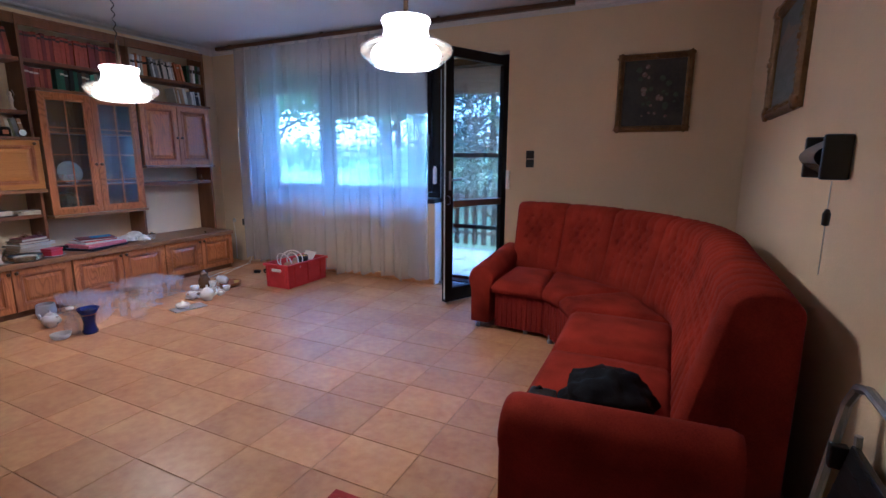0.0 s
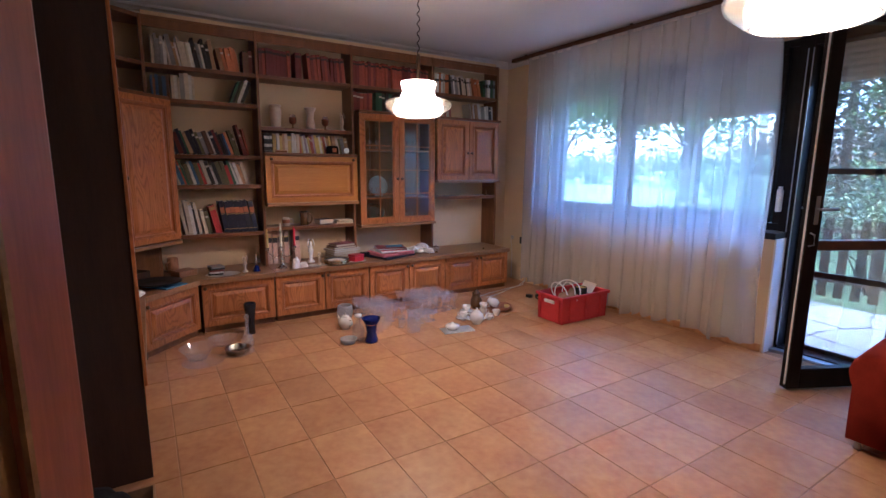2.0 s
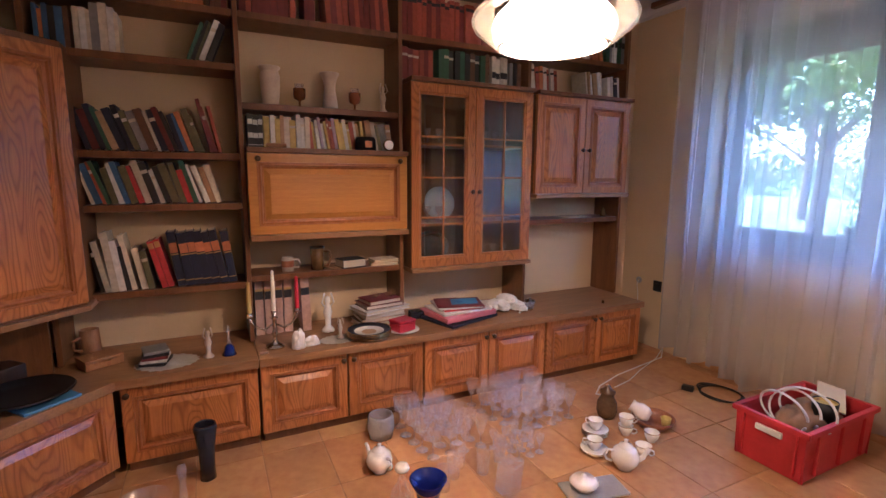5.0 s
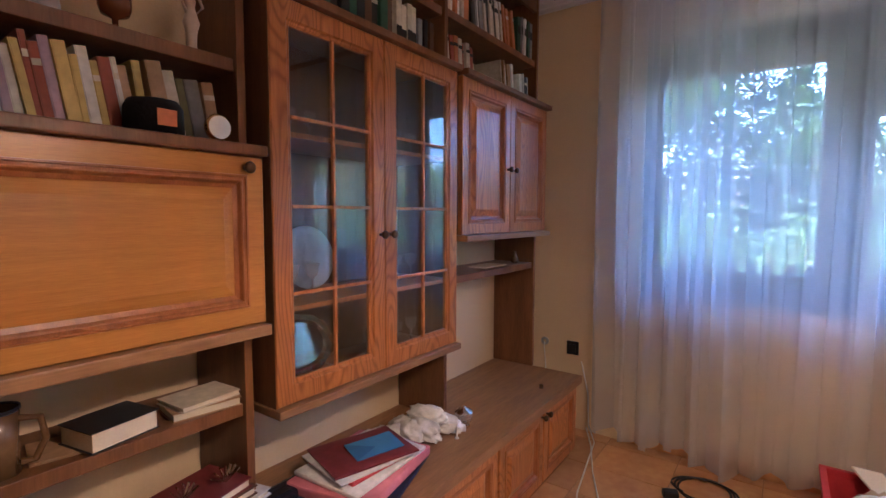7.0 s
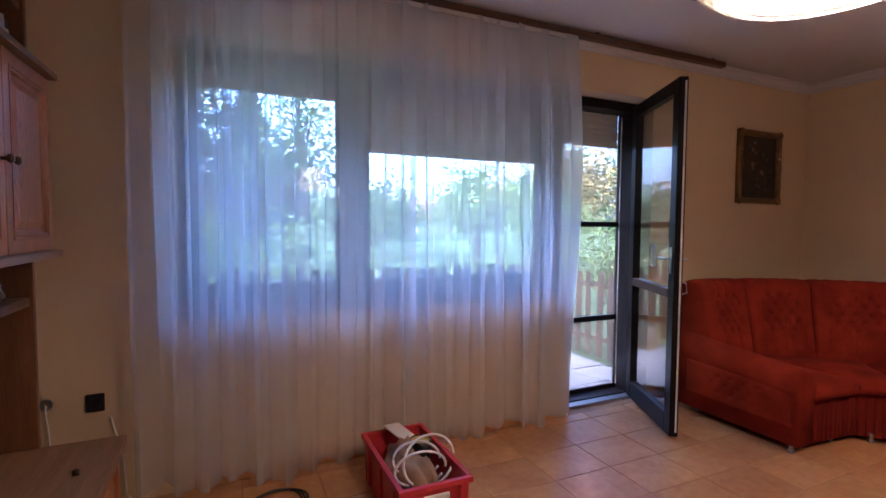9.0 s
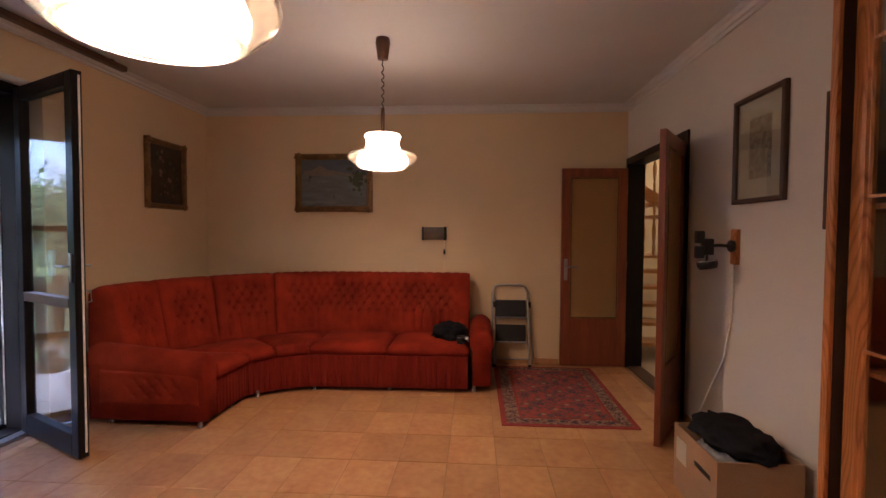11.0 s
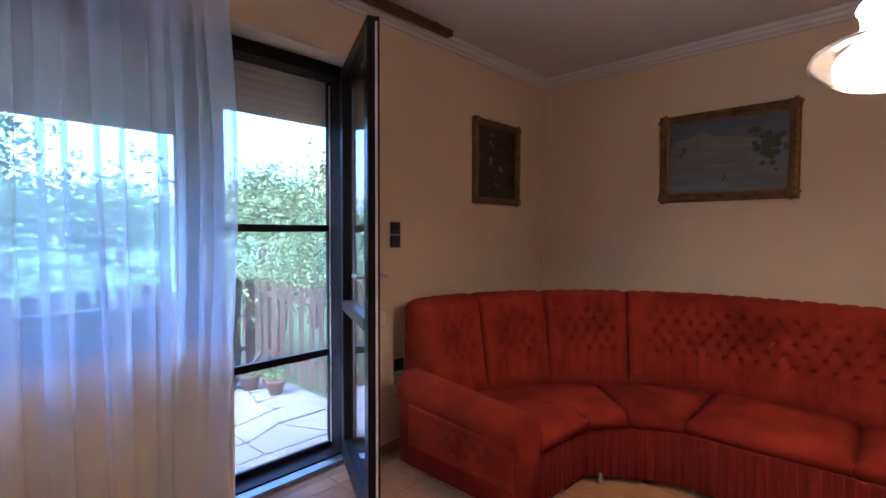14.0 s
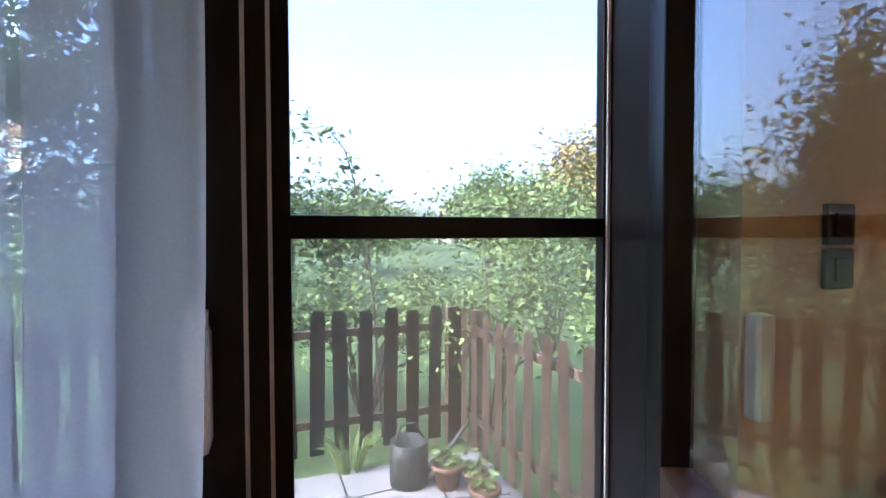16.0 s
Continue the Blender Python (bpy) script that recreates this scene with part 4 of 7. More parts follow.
def arm(axis, lo, hi, at, w, z1, tilt=0.0):
    """A rolled arm along an axis: its section is an upright with a round top."""
    bm = bmesh.new()
    sec = [(-w * .42, .06), (-w * .44, z1 - .17)] + [(w * .52 * math.cos(t) * 1.06, z1 - .105 + .105 * math.sin(t)) for t in [math.pi * (1.12 - 1.24 * k / 14) for k in range(15)]] + [(w * .44, z1 - .17), (w * .42, .06)]
    rows = []
    L = hi - lo
    for q, sc in ((0, .90), (.012, .97), (.035, 1.0), (L * .5, 1.0), (L - .03, 1.0), (L, .94)):
        rise = tilt * q / L
        ring = []
        for s, z in sec:
            zz = .06 + (z - .06) * (1 if z < .1 else sc ** .4) + (rise if z > .3 else 0)
            s2 = s * sc
            ring.append(bm.verts.new((lo + q, at + s2, zz) if axis == "x" else (at + s2, lo + q, zz)))
        rows.append(ring)
    for a, b in zip(rows, rows[1:]):
        for k in range(len(sec)):
            j = (k + 1) % len(sec)
            bm.faces.new((a[k], a[j], b[j], b[k]))
    bm.faces.new(rows[0])
    bm.faces.new(rows[-1])
    bmesh.ops.recalc_face_normals(bm, faces=bm.faces[:])
    return bm


sofa = thing("corner_sofa", (-.3, 3.2, 0), "rust-red velvet corner sofa with buttoned backrests along the wall", "sofa")
ends = [0, .47, .98, 1.56, LEN[-1]]
for k, (a, b) in enumerate(zip(ends, ends[1:])):
    part("backrest", backrest(a + .002, b - .002, (b - a) / 2 - .08), VELVET, sofa, "deep-buttoned velvet backrest", smooth=True)
fr_pts = [(-1.27, 3.56), (-.86, 3.53), (-.70, 3.38), (-.575, 3.14), (-.55, 2.47), (-.54, 1.76)]
bk_pts = [(-1.27, 4.22), (-.92, 4.20), (-.28, 3.78), (.03, 3.16), (.03, 2.47), (.03, 1.76)]
for i in range(5):
    f0, f1, b0, b1 = fr_pts[i], fr_pts[i + 1], bk_pts[i], bk_pts[i + 1]
    part("seat", cushion([f0, f1, b1, b0], .315, .405, .02), VELVET, sofa, smooth=True)
ou = [(-1.27, 3.585), (-.865, 3.555), (-.725, 3.395), (-.60, 3.15), (-.575, 2.47), (-.565, 1.76)]
inset = [(x + .02, y + .012) for x, y in ou]
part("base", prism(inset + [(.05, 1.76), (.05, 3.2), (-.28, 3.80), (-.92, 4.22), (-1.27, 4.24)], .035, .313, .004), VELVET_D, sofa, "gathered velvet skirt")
bm = None
for (xa, ya), (xb, yb) in zip(inset, inset[1:]):
    L_ = math.hypot(xb - xa, yb - ya)
    n_ = int(L_ / .04)
    for k in range(n_):
        t = (k + .5) / n_
        bm = tube([(xa + (xb - xa) * t, ya + (yb - ya) * t, .045), (xa + (xb - xa) * t, ya + (yb - ya) * t, .31)], [.006, .005], 6, bm)
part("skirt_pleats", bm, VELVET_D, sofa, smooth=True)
part("armrest", arm("y", 3.565, 4.40, -1.365, .19, .515, .07), VELVET, sofa, "rounded velvet armrest", smooth=True)
part("armrest", arm("x", -.525, .20, 1.655, .19, .53, .03), VELVET, sofa, "rounded velvet armrest", smooth=True)
bm = bmesh.new()
pn = []
for i in range(57):
    y = 3.60 + .72 * i / 56
    for j in range(29):
        z = .165 + .245 * j / 28
        e = min(i / 56, 1 - i / 56, j / 28, 1 - j / 28)
        puff = .016 * min(1.0, e / .08) ** .5
        fade = max(0.0, min(1.0, (.22 - abs(y - 3.93)) / .05)) * max(0.0, min(1.0, (.085 - abs(z - .29)) / .03))
        pa, pb = (y - 3.93) / .09 + (z - .29) / .11, (y - 3.93) / .09 - (z - .29) / .11
        da, db = pa - round(pa), pb - round(pb)
        pit = math.exp(-((da + db) ** 2 * 2.0 + (da - db) ** 2 * 4.0) / .07)
        pn.append(bm.verts.new((-1.446 - puff + fade * (.010 * (1 - abs(math.sin(math.pi * pa) * math.sin(math.pi * pb)) ** .45) + .016 * pit), y, z)))
for i in range(56):
    for j in range(28):
        k = i * 29 + j
        bm.faces.new((pn[k], pn[k + 1], pn[k + 30], pn[k + 29]))
rimv = [pn[j] for j in range(28)] + [pn[i * 29 + 28] for i in range(56)] + [pn[56 * 29 + j] for j in range(28, 0, -1)] + [pn[i * 29] for i in range(56, 0, -1)]
back = [bm.verts.new((-1.43, v.co.y, v.co.z)) for v in rimv]
for k in range(len(rimv)):
    j = (k + 1) % len(rimv)
    bm.faces.new((rimv[k], rimv[j], back[j], back[k]))
bmesh.ops.recalc_face_normals(bm, faces=bm.faces[:])
part("buttoned_panel", bm, VELVET, sofa, "buttoned velvet panel on the armrest's outer side", smooth=True)
for x, y in ((-1.40, 3.62), (-1.0, 3.62), (-.78, 3.5), (-.55, 3.1), (-.50, 2.45), (-.49, 1.72), (.15, 1.72), (-1.36, 4.3), (.2, 3.2)):
    part("foot", lathe([(.016, 0), (.02, .01), (.014, .03), (.014, .062)], 10, at=(x, y, 0)), STEEL, sofa, "small metal foot")

# pendant lamps
OPAL = material("lit_opal_glass", (0.85, 0.8, 0.7), 0.3, emit=(1.0, 0.64, 0.32), strength=0.90)
RIMG = material("clear_rim_glass", (0.95, 0.9, 0.8), 0.05, transmission=0.9, second=(0.95, 0.9, 0.8), scale=3)


def pendant(x, y, zb, tag):
    t = thing("pendant_lamp", (x, y, H), "lit opal glass pendant lamp " + tag, "lamp", "pendant lamps")
    part("ceiling_cup", lathe([(.0, 0), (.045, 0), (.05, -.03), (.035, -.14), (.0, -.14)], 18, at=(x, y, H)), BROWNW, t, smooth=True)
    pts = [(x, y, H - .14)]
    zt = zb + .40
    turns, n = 6, 96
    for i in range(n + 1):
        a = 2 * math.pi * turns * i / n
        pts.append((x + .009 * math.cos(a) * math.sin(math.pi * i / n) ** .3, y + .009 * math.sin(a) * math.sin(math.pi * i / n) ** .3, H - .16 - (H - .16 - zt) * i / n))
    part("cord", tube(pts, .0035, 6), BLACKP, t)
    part("stem", lathe([(0, .41), (.012, .41), (.014, .36), (.012, .25), (.02, .23), (.02, .215), (0, .215)], 14, at=(x, y, zb)), BRASS, t, smooth=True)
    part("shade", lathe([(.018, .235), (.07, .232), (.118, .228), (.124, .215), (.115, .2), (.11, .17), (.118, .14), (.14, .11), (.165, .085), (.175, .06), (.17, .03), (.155, .012), (.15, .016), (.163, .035), (.167, .06), (.155, .085), (.105, .14), (.102, .2), (.07, .224), (.018, .226)], 40, at=(x, y, zb)), OPAL, t, smooth=True)
    part("glass_rim", lathe([(.172, .105), (.205, .107), (.228, .095), (.236, .075), (.228, .053), (.205, .035), (.165, .004), (.15, .0), (.15, .004), (.165, .009), (.203, .04), (.223, .057), (.229, .075), (.222, .09), (.203, .101), (.172, .1)], 40, at=(x, y, zb)), RIMG, t, smooth=True).visible_shadow = False
    bl = part("bulb", lathe([(0, 0), (.018, .008), (.026, .03), (.02, .055), (.014, .08), (.014, .105), (0, .105)], 14, at=(x, y, zb + .116)), OPAL, t, smooth=True)
    return t


pendant(-3.656, 2.342, 1.745, "hanging before the wall unit")
pendant(-1.325, 2.352, 1.805, "hanging near the sofa")

# ---------------------------------------------------------------- pictures, switches, wall lamps
def picture(m, w, h, prof, frame_mat, canvas_fn, label, group=""):
    """A framed picture facing -y of m, its lower left corner at the origin."""
    t = tagged(new("framed_picture"), label, "picture", group)
    t.matrix_basis = m
    part("frame", nested(w, h, prof, m, fill=False), frame_mat, t)
    if frame_mat is GILT:
        d = prof[-1][0] * .5
        for cx, cz in ((d, d), (w - d, d), (d, h - d), (w - d, h - d)):
            own = bmesh.new()
            bmesh.ops.create_icosphere(own, subdivisions=3, radius=1)
            for v in own.verts:
                p = v.co.copy()
                k = 1 + .22 * math.sin(6 * math.atan2(p.z, p.x)) * (1 - abs(p.y)) + .25 * noise.noise(p * 3 + Vector((cx, 0, cz)) * 9)
                v.co = Vector((cx + p.x * k * d * 1.22, -.016 - max(-.4, p.y * -1) * .022 * k, cz + p.z * k * d * 1.22))
            part("corner_ornament", merge(None, own, m), GILT, t, smooth=True)
        bm = None
        for x0, z0, x1, z1 in ((d, d, w - d, d), (d, h - d, w - d, h - d), (d, d, d, h - d), (w - d, d, w - d, h - d)):
            n = int(math.hypot(x1 - x0, z1 - z0) / .03)
            for k in range(3, n - 2):
                q = k / n
                big = 1 + 1.0 * math.exp(-((q - .5) / .06) ** 2)
                own = bmesh.new()
                bmesh.ops.create_icosphere(own, subdivisions=1, radius=1)
                bmesh.ops.scale(own, vec=(.011 * big, .010 * big, .011 * big), verts=own.verts[:])
                bmesh.ops.translate(own, vec=(x0 + (x1 - x0) * q, -.024, z0 + (z1 - z0) * q), verts=own.verts[:])
                bm = merge(bm, own, m)
        tagged(part("carved_beading", bm, GILT, t, smooth=True), kind="stuff")
    canvas_fn(t, m, w, h, prof[-1][0])
    return t


OIL = material("dark_oil_paint", (0.05, 0.035, 0.022), 0.45, second=(0.012, 0.010, 0.010), scale=9, fine=40, bump=0.2)
PETAL = material("painted_petals", (0.26, 0.18, 0.12), 0.5, second=(0.12, 0.04, 0.03), scale=60)
LEAFP = material("painted_leaves", (0.07, 0.08, 0.035), 0.5, second=(0.03, 0.035, 0.02), scale=50)
LAND = material("painted_sky", (0.11, 0.125, 0.14), 0.5, second=(0.07, 0.08, 0.09), scale=6, stretch=(1, 0.6, 3), bump=0.2)
SNOW = material("painted_snow", (0.17, 0.175, 0.16), 0.5, second=(0.09, 0.095, 0.09), scale=9, stretch=(1, 0.5, 3), bump=0.2)
HILL = material("painted_hill", (0.22, 0.15, 0.11), 0.5, second=(0.13, 0.12, 0.09), scale=14, bump=0.2)
PAPER = material("old_paper", (0.50, 0.44, 0.33), 0.8, second=(0.42, 0.36, 0.26), scale=6)
INK = material("drawing_ink", (0.16, 0.13, 0.10), 0.8, second=(0.34, 0.29, 0.21), scale=28, fine=90, contrast=(.42, .58))


def blob(m, x, z, r, y, bm=None, n=9, rnd=random.Random(3)):
    own = bmesh.new()
    vs = [own.verts.new((x + r * rnd.uniform(.7, 1.1) * math.cos(2 * math.pi * i / n), y, z + r * rnd.uniform(.7, 1.1) * math.sin(2 * math.pi * i / n))) for i in range(n)]
    own.faces.new(vs)
    return merge(bm, own, m)


def flowers(t, m, w, h, i):
    part("canvas", boxm(i - .004, w - i + .004, .004, .008, i - .004, h - i + .004, m), OIL, t, "dark oil painting of flowers")
    r = random.Random(2)
    a = b = None
    for k in range(16):
        b = blob(m, w * .5 + r.gauss(0, .07), h * .48 + r.gauss(0, .09), r.uniform(.012, .03), .0035 - .00005 * k, b)
    for k in range(9):
        a = blob(m, w * .5 + r.gauss(0, .06), h * .5 + r.gauss(0, .09), r.uniform(.012, .026), .0025 - .00005 * k, a)
    for k in range(4):
        a = blob(m, w * (.36 + .1 * k + r.uniform(-.03, .03)), h * (.22 + r.uniform(-.03, .03)), r.uniform(.008, .017), .0024 - .00005 * k, a)
    tagged(part("painted_foliage", b, LEAFP, t), kind="stuff")
    tagged(part("painted_bloom", a, PETAL, t), kind="stuff")


def landscape(t, m, w, h, i):
    part("canvas", boxm(i - .004, w - i + .004, .004, .008, i - .004, h - i + .004, m), LAND, t, "grey painted sky")
    for pts, mat, y in (([(i, .60 * h), (.12 * w, .70 * h), (.22 * w, .72 * h), (.32 * w, .80 * h), (.42 * w, .72 * h), (.58 * w, .69 * h), (.7 * w, .66 * h), (w - i, .62 * h), (w - i, .5 * h), (i, .5 * h)], HILL, .0032),
                        ([(i, .64 * h), (.3 * w, .62 * h), (.6 * w, .64 * h), (w - i, .58 * h), (w - i, i), (i, i)], SNOW, .0024)):
        own = bmesh.new()
        own.faces.new([own.verts.new((x, y, z)) for x, z in pts])
        part("painted_land", merge(None, own, m), mat, t)
    r = random.Random(6)
    bm = None
    for k in range(34):
        bm = blob(m, w * (.80 + r.gauss(0, .055)), h * (.56 + r.gauss(0, .10)), r.uniform(.012, .03), .0018 - .00003 * k, bm)
    for k in range(7):
        bm = blob(m, w * (.20 + r.gauss(0, .02)), h * (.58 + r.gauss(0, .02)), r.uniform(.006, .014), .0018 - .00003 * k, bm)
    for k in range(5):
        bm = blob(m, w * (.50 + r.gauss(0, .03)), h * (.22 + .02 * k), r.uniform(.005, .012) * (1.2 - .15 * k), .0018 - .00003 * k, bm)
    tagged(part("painted_foliage", bm, LEAFP, t), kind="stuff")


def print_sheet(t, m, w, h, i):
    part("mount", boxm(i - .004, w - i + .004, .006, .010, i - .004, h - i + .004, m), PAPER, t, "cream paper mount")
    part("print", boxm(w * .30, w * .72, .0035, .006, h * .22, h * .78, m), INK, t, "grey-brown print")
    g = part("pane", boxm(i - .003, w - i + .003, .001, .0025, i - .003, h - i + .003, m), PANE, t, "picture glass")
    g.visible_shadow = False


GF = [(0, -.012), (0, .01), (.01, .026), (.022, .03), (.034, .02), (.044, .024), (.052, .012), (.062, .008), (.064, -.002), (.064, -.012)]
picture(pose(-.548, 4.607, 1.578), .572, .63, [(a * .8, b) for a, b in GF], GILT, flowers, "dark flower still life in a worn gilt frame")
picture(pose(.427, 3.632, 1.583, 0, 0, -90), .83, .615, GF, GILT, landscape, "grey landscape painting in an ornate gilt frame")
TF = [(0, -.01), (0, .012), (.004, .016), (.022, .016), (.027, .01), (.027, -.01)]
picture(pose(-1.60, Y0 + .013, 1.545, 0, 0, 180), .47, .60, TF, WALNUT, print_sheet, "flower print in a narrow dark wooden frame", "prints by the cabinet")
picture(pose(-2.35, Y0 + .013, 1.395, 0, 0, 180), .47, .60, TF, WALNUT, print_sheet, "print in a narrow dark wooden frame beside the cabinet", "prints by the cabinet")


def plate_switch(at, m, w, h, label, n=1):
    t = tagged(new("wall_socket" if n == 1 else "light_switch"), label, "socket" if n == 1 else "switch")
    t.matrix_basis = m
    for k in range(n):
        p = part("plate", boxm(0, w, -.012, 0, k * (h + .006), k * (h + .006) + h, m, .004), BLACKP, t)
        part("insert", boxm(w * .22, w * .78, -.016, -.0125, k * (h + .006) + h * .22, k * (h + .006) + h * .78, m, .003), BLACKP, p)
    return t


plate_switch(None, pose(-1.325, 4.619, 1.27), .075, .075, "black double light switch beside the balcony door", 2)
plate_switch(None, pose(-1.30, 4.619, .495), .075, .075, "black wall socket low beside the balcony door")
plate_switch(None, pose(-5.13, 4.619, .472), .075, .085, "black wall socket beside the wall unit")
plate_switch(None, pose(-2.44, Y0 + .001, .54, 0, 0, 180), .08, .08, "black wall socket by the cardboard box")
ab = thing("aerial_socket", (-5.28, 4.60, .52), "small open cable outlet with loose wires", "socket")
part("ring", lathe([(.012, 0), (.026, 0), (.026, .006), (.012, .006)], 16).copy() if False else merge(None, lathe([(.010, 0), (.026, 0), (.026, .008), (.010, .008)], 16), pose(-5.28, 4.619, .53, 90)), STEEL, ab)
part("wire", tube([(-5.28, 4.612, .525), (-5.275, 4.59, .50), (-5.27, 4.60, .42), (-5.265, 4.605, .3), (-5.26, 4.60, .02)], .003, 6), WHITEP, ab)

# wall lamp with a curved glass shade between two wooden brackets
wl = thing("wall_lamp", (.42, 2.15, 1.36), "wall lamp with a curved smoked glass shade, switched off", "lamp")
SMOKE = material("smoked_glass", (0.55, 0.50, 0.46), 0.2, transmission=0.35, second=(0.5, 0.45, 0.41), scale=5)
part("backplate", box(.425, .439, 2.05, 2.25, 1.32, 1.40, .004), STEEL, wl)
for y in (2.028, 2.262):
    part("bracket", box(.362, .439, y - .011, y + .011, 1.288, 1.430, .008), BLACKP, wl, "dark upright bracket")
bm = bmesh.new()
rows_ = []
for y in (2.042, 2.248):
    rows_.append([bm.verts.new((.43 - .085 * math.sin(math.pi * k / 12), y, 1.295 + .13 * k / 12)) for k in range(13)])
for k in range(12):
    bm.faces.new((rows_[0][k], rows_[0][k + 1], rows_[1][k + 1], rows_[1][k]))
sol = bmesh.ops.solidify(bm, geom=bm.faces[:], thickness=.004)
part("shade", bm, SMOKE, wl, "curved smoked glass", smooth=True)
part("pull_cord", tube([(.40, 2.037, 1.285), (.40, 2.037, 1.19), (.402, 2.037, .98)], .0016, 5), WHITEP, wl)
part("pull_weight", lathe([(0, 0), (.011, .004), (.012, .04), (.006, .055), (0, .056)], 12, at=(.40, 2.037, 1.14)), BLACKP, wl, smooth=True)

# black jointed reading lamp on a wooden plate
rl = thing("wall_spotlight", (-1.62, .2, 1.29), "black jointed reading lamp on a wooden wall plate", "lamp")
part("wall_plate", box(-1.66, -1.585, Y0, Y0 + .02, 1.19, 1.40, .005), OAK_V, rl, "varnished wooden plate")
part("wall_mount", merge(None, lathe([(0, 0), (.035, 0), (.035, .02), (.02, .03), (0, .03)], 16), pose(-1.62, Y0 + .02, 1.30, -90)), BLACKP, rl, smooth=True)
part("arm", tube([(-1.62, Y0 + .045, 1.30), (-1.618, Y0 + .10, 1.305), (-1.612, Y0 + .145, 1.30)], .010, 10), BLACKP, rl)
part("joint", box(-1.64, -1.585, Y0 + .135, Y0 + .195, 1.245, 1.345, .012), BLACKP, rl)
for z in (1.225, 1.315):
    part("clamp", box(-1.632, -1.592, Y0 + .185, Y0 + .235, z, z + .075, .01), BLACKP, rl)
part("neck", tube([(-1.61, Y0 + .165, 1.25), (-1.61, Y0 + .165, 1.205)], .007, 8), BLACKP, rl)
part("reflector", merge(None, lathe([(.02, .0), (.048, .003), (.058, .024), (.058, .05), (.054, .05), (.052, .026), (.044, .008), (.02, .004)], 22), pose(-1.61, Y0 + .155, 1.16, -8, 6)), BLACKP, rl, smooth=True)
part("chrome_ring", merge(None, lathe([(.052, .046), (.06, .046), (.06, .052), (.052, .052), (.052, .046)], 22), pose(-1.61, Y0 + .155, 1.16, -8, 6)), CHROME, rl, smooth=True)
part("cable", tube([(-1.62, Y0 + .014, 1.19), (-1.61, Y0 + .012, .9), (-1.55, Y0 + .016, .62), (-1.42, Y0 + .03, .40), (-1.34, Y0 + .06, .2), (-1.36, Y0 + .10, .06), (-1.5, Y0 + .10, .012), (-1.62, Y0 + .06, .012)], .005, 7), WHITEP, rl, "white cable hanging to the floor")

# ---------------------------------------------------------------- rug, step ladder, bag, cardboard box
rug = thing("rug", (-.45, 1.03, 0), "red oriental rug with a patterned border on the tiles", "rug")
RUGR = material("rug_red", (0.28, 0.03, 0.02), 0.95, second=(0.20, 0.02, 0.016), scale=40, bump=0.5, fine=300)
RUGB = material("rug_field", (0.30, 0.05, 0.035), 0.95, second=(0.10, 0.05, 0.05), scale=24, bump=0.4, fine=80, contrast=(.45, .55))
RUGC = material("rug_border", (0.26, 0.17, 0.10), 0.95, second=(0.10, 0.03, 0.035), scale=36, bump=0.4, fine=90, contrast=(.45, .55))
RUGN = material("rug_navy", (0.035, 0.03, 0.06), 0.95, scale=40, bump=0.4)
RUGO = material("rug_ochre", (0.32, 0.20, 0.09), 0.95, scale=40, bump=0.4)
ra, rb, rc, rd = -1.20, .30, .55, 1.52
part("ground_weave", box(ra, rb, rc, rd, .001, .008, .002), RUGR, rug)
part("border", box(ra + .04, rb - .04, rc + .04, rd - .04, .008, .0088), RUGC, rug)
part("inner_stripe", box(ra + .14, rb - .14, rc + .14, rd - .14, .0088, .0093), RUGR, rug)
part("field", box(ra + .16, rb - .16, rc + .16, rd - .16, .0093, .0097), RUGB, rug)
rr = random.Random(8)


def rosette(x, y, r, z, n=8, bm=None):
    own = bmesh.new()
    own.faces.new([own.verts.new((x + r * (1 if i % 2 else .55) * math.cos(math.pi * i / n), y + r * (1 if i % 2 else .55) * math.sin(math.pi * i / n), z)) for i in range(2 * n)])
    return merge(bm, own)


b1 = b2 = b3 = None
for i in range(11):
    for j in range(6):
        x, y = ra + .22 + i * .106, rc + .22 + j * .106
        if (i + j) % 3 == 0:
            b1 = rosette(x, y, .038, .0101, bm=b1)
            b3 = rosette(x, y, .018, .0106, 5, b3)
        elif (i + j) % 3 == 1:
            b2 = rosette(x, y, .026, .0102, 6, b2)
        else:
            b3 = rosette(x, y, .022, .0103, 4, b3)
for i in range(16):
    for y in (rc + .09, rd - .09):
        b1 = rosette(ra + .09 + i * .088, y, .026, .0092, bm=b1)
        b2 = rosette(ra + .09 + i * .088, y, .012, .0096, 5, b2)
for j in range(1, 10):
    for x in (ra + .09, rb - .09):
        b1 = rosette(x, rc + .09 + j * .088, .026, .0092, bm=b1)
tagged(part("woven_pattern", b1, RUGN, rug, "dark blue woven rosettes"), kind="stuff")
tagged(part("woven_pattern", b2, RUGO, rug, "ochre woven rosettes"), kind="stuff")
tagged(part("woven_pattern", b3, RUGR, rug, "red woven rosettes"), kind="stuff")

ld = thing("step_ladder", (.27, 1.33, 0), "grey steel two-step folding ladder leaning against the wall", "step ladder")
part("front_frame", tube([(.285, 1.515, .005), (.378, 1.535, .76), (.386, 1.51, .815), (.39, 1.46, .832), (.39, 1.25, .832), (.386, 1.20, .815), (.378, 1.175, .76), (.285, 1.155, .005)], .012, 8), STEEL, ld)
part("rear_frame", tube([(.425, 1.49, .006), (.40, 1.50, .70)], .009, 8), STEEL, ld)
part("rear_frame", tube([(.425, 1.10, .006), (.40, 1.16, .70)], .009, 8), STEEL, ld)
part("rear_bar", tube([(.424, 1.11, .05), (.424, 1.49, .05)], .008, 8), STEEL, ld)
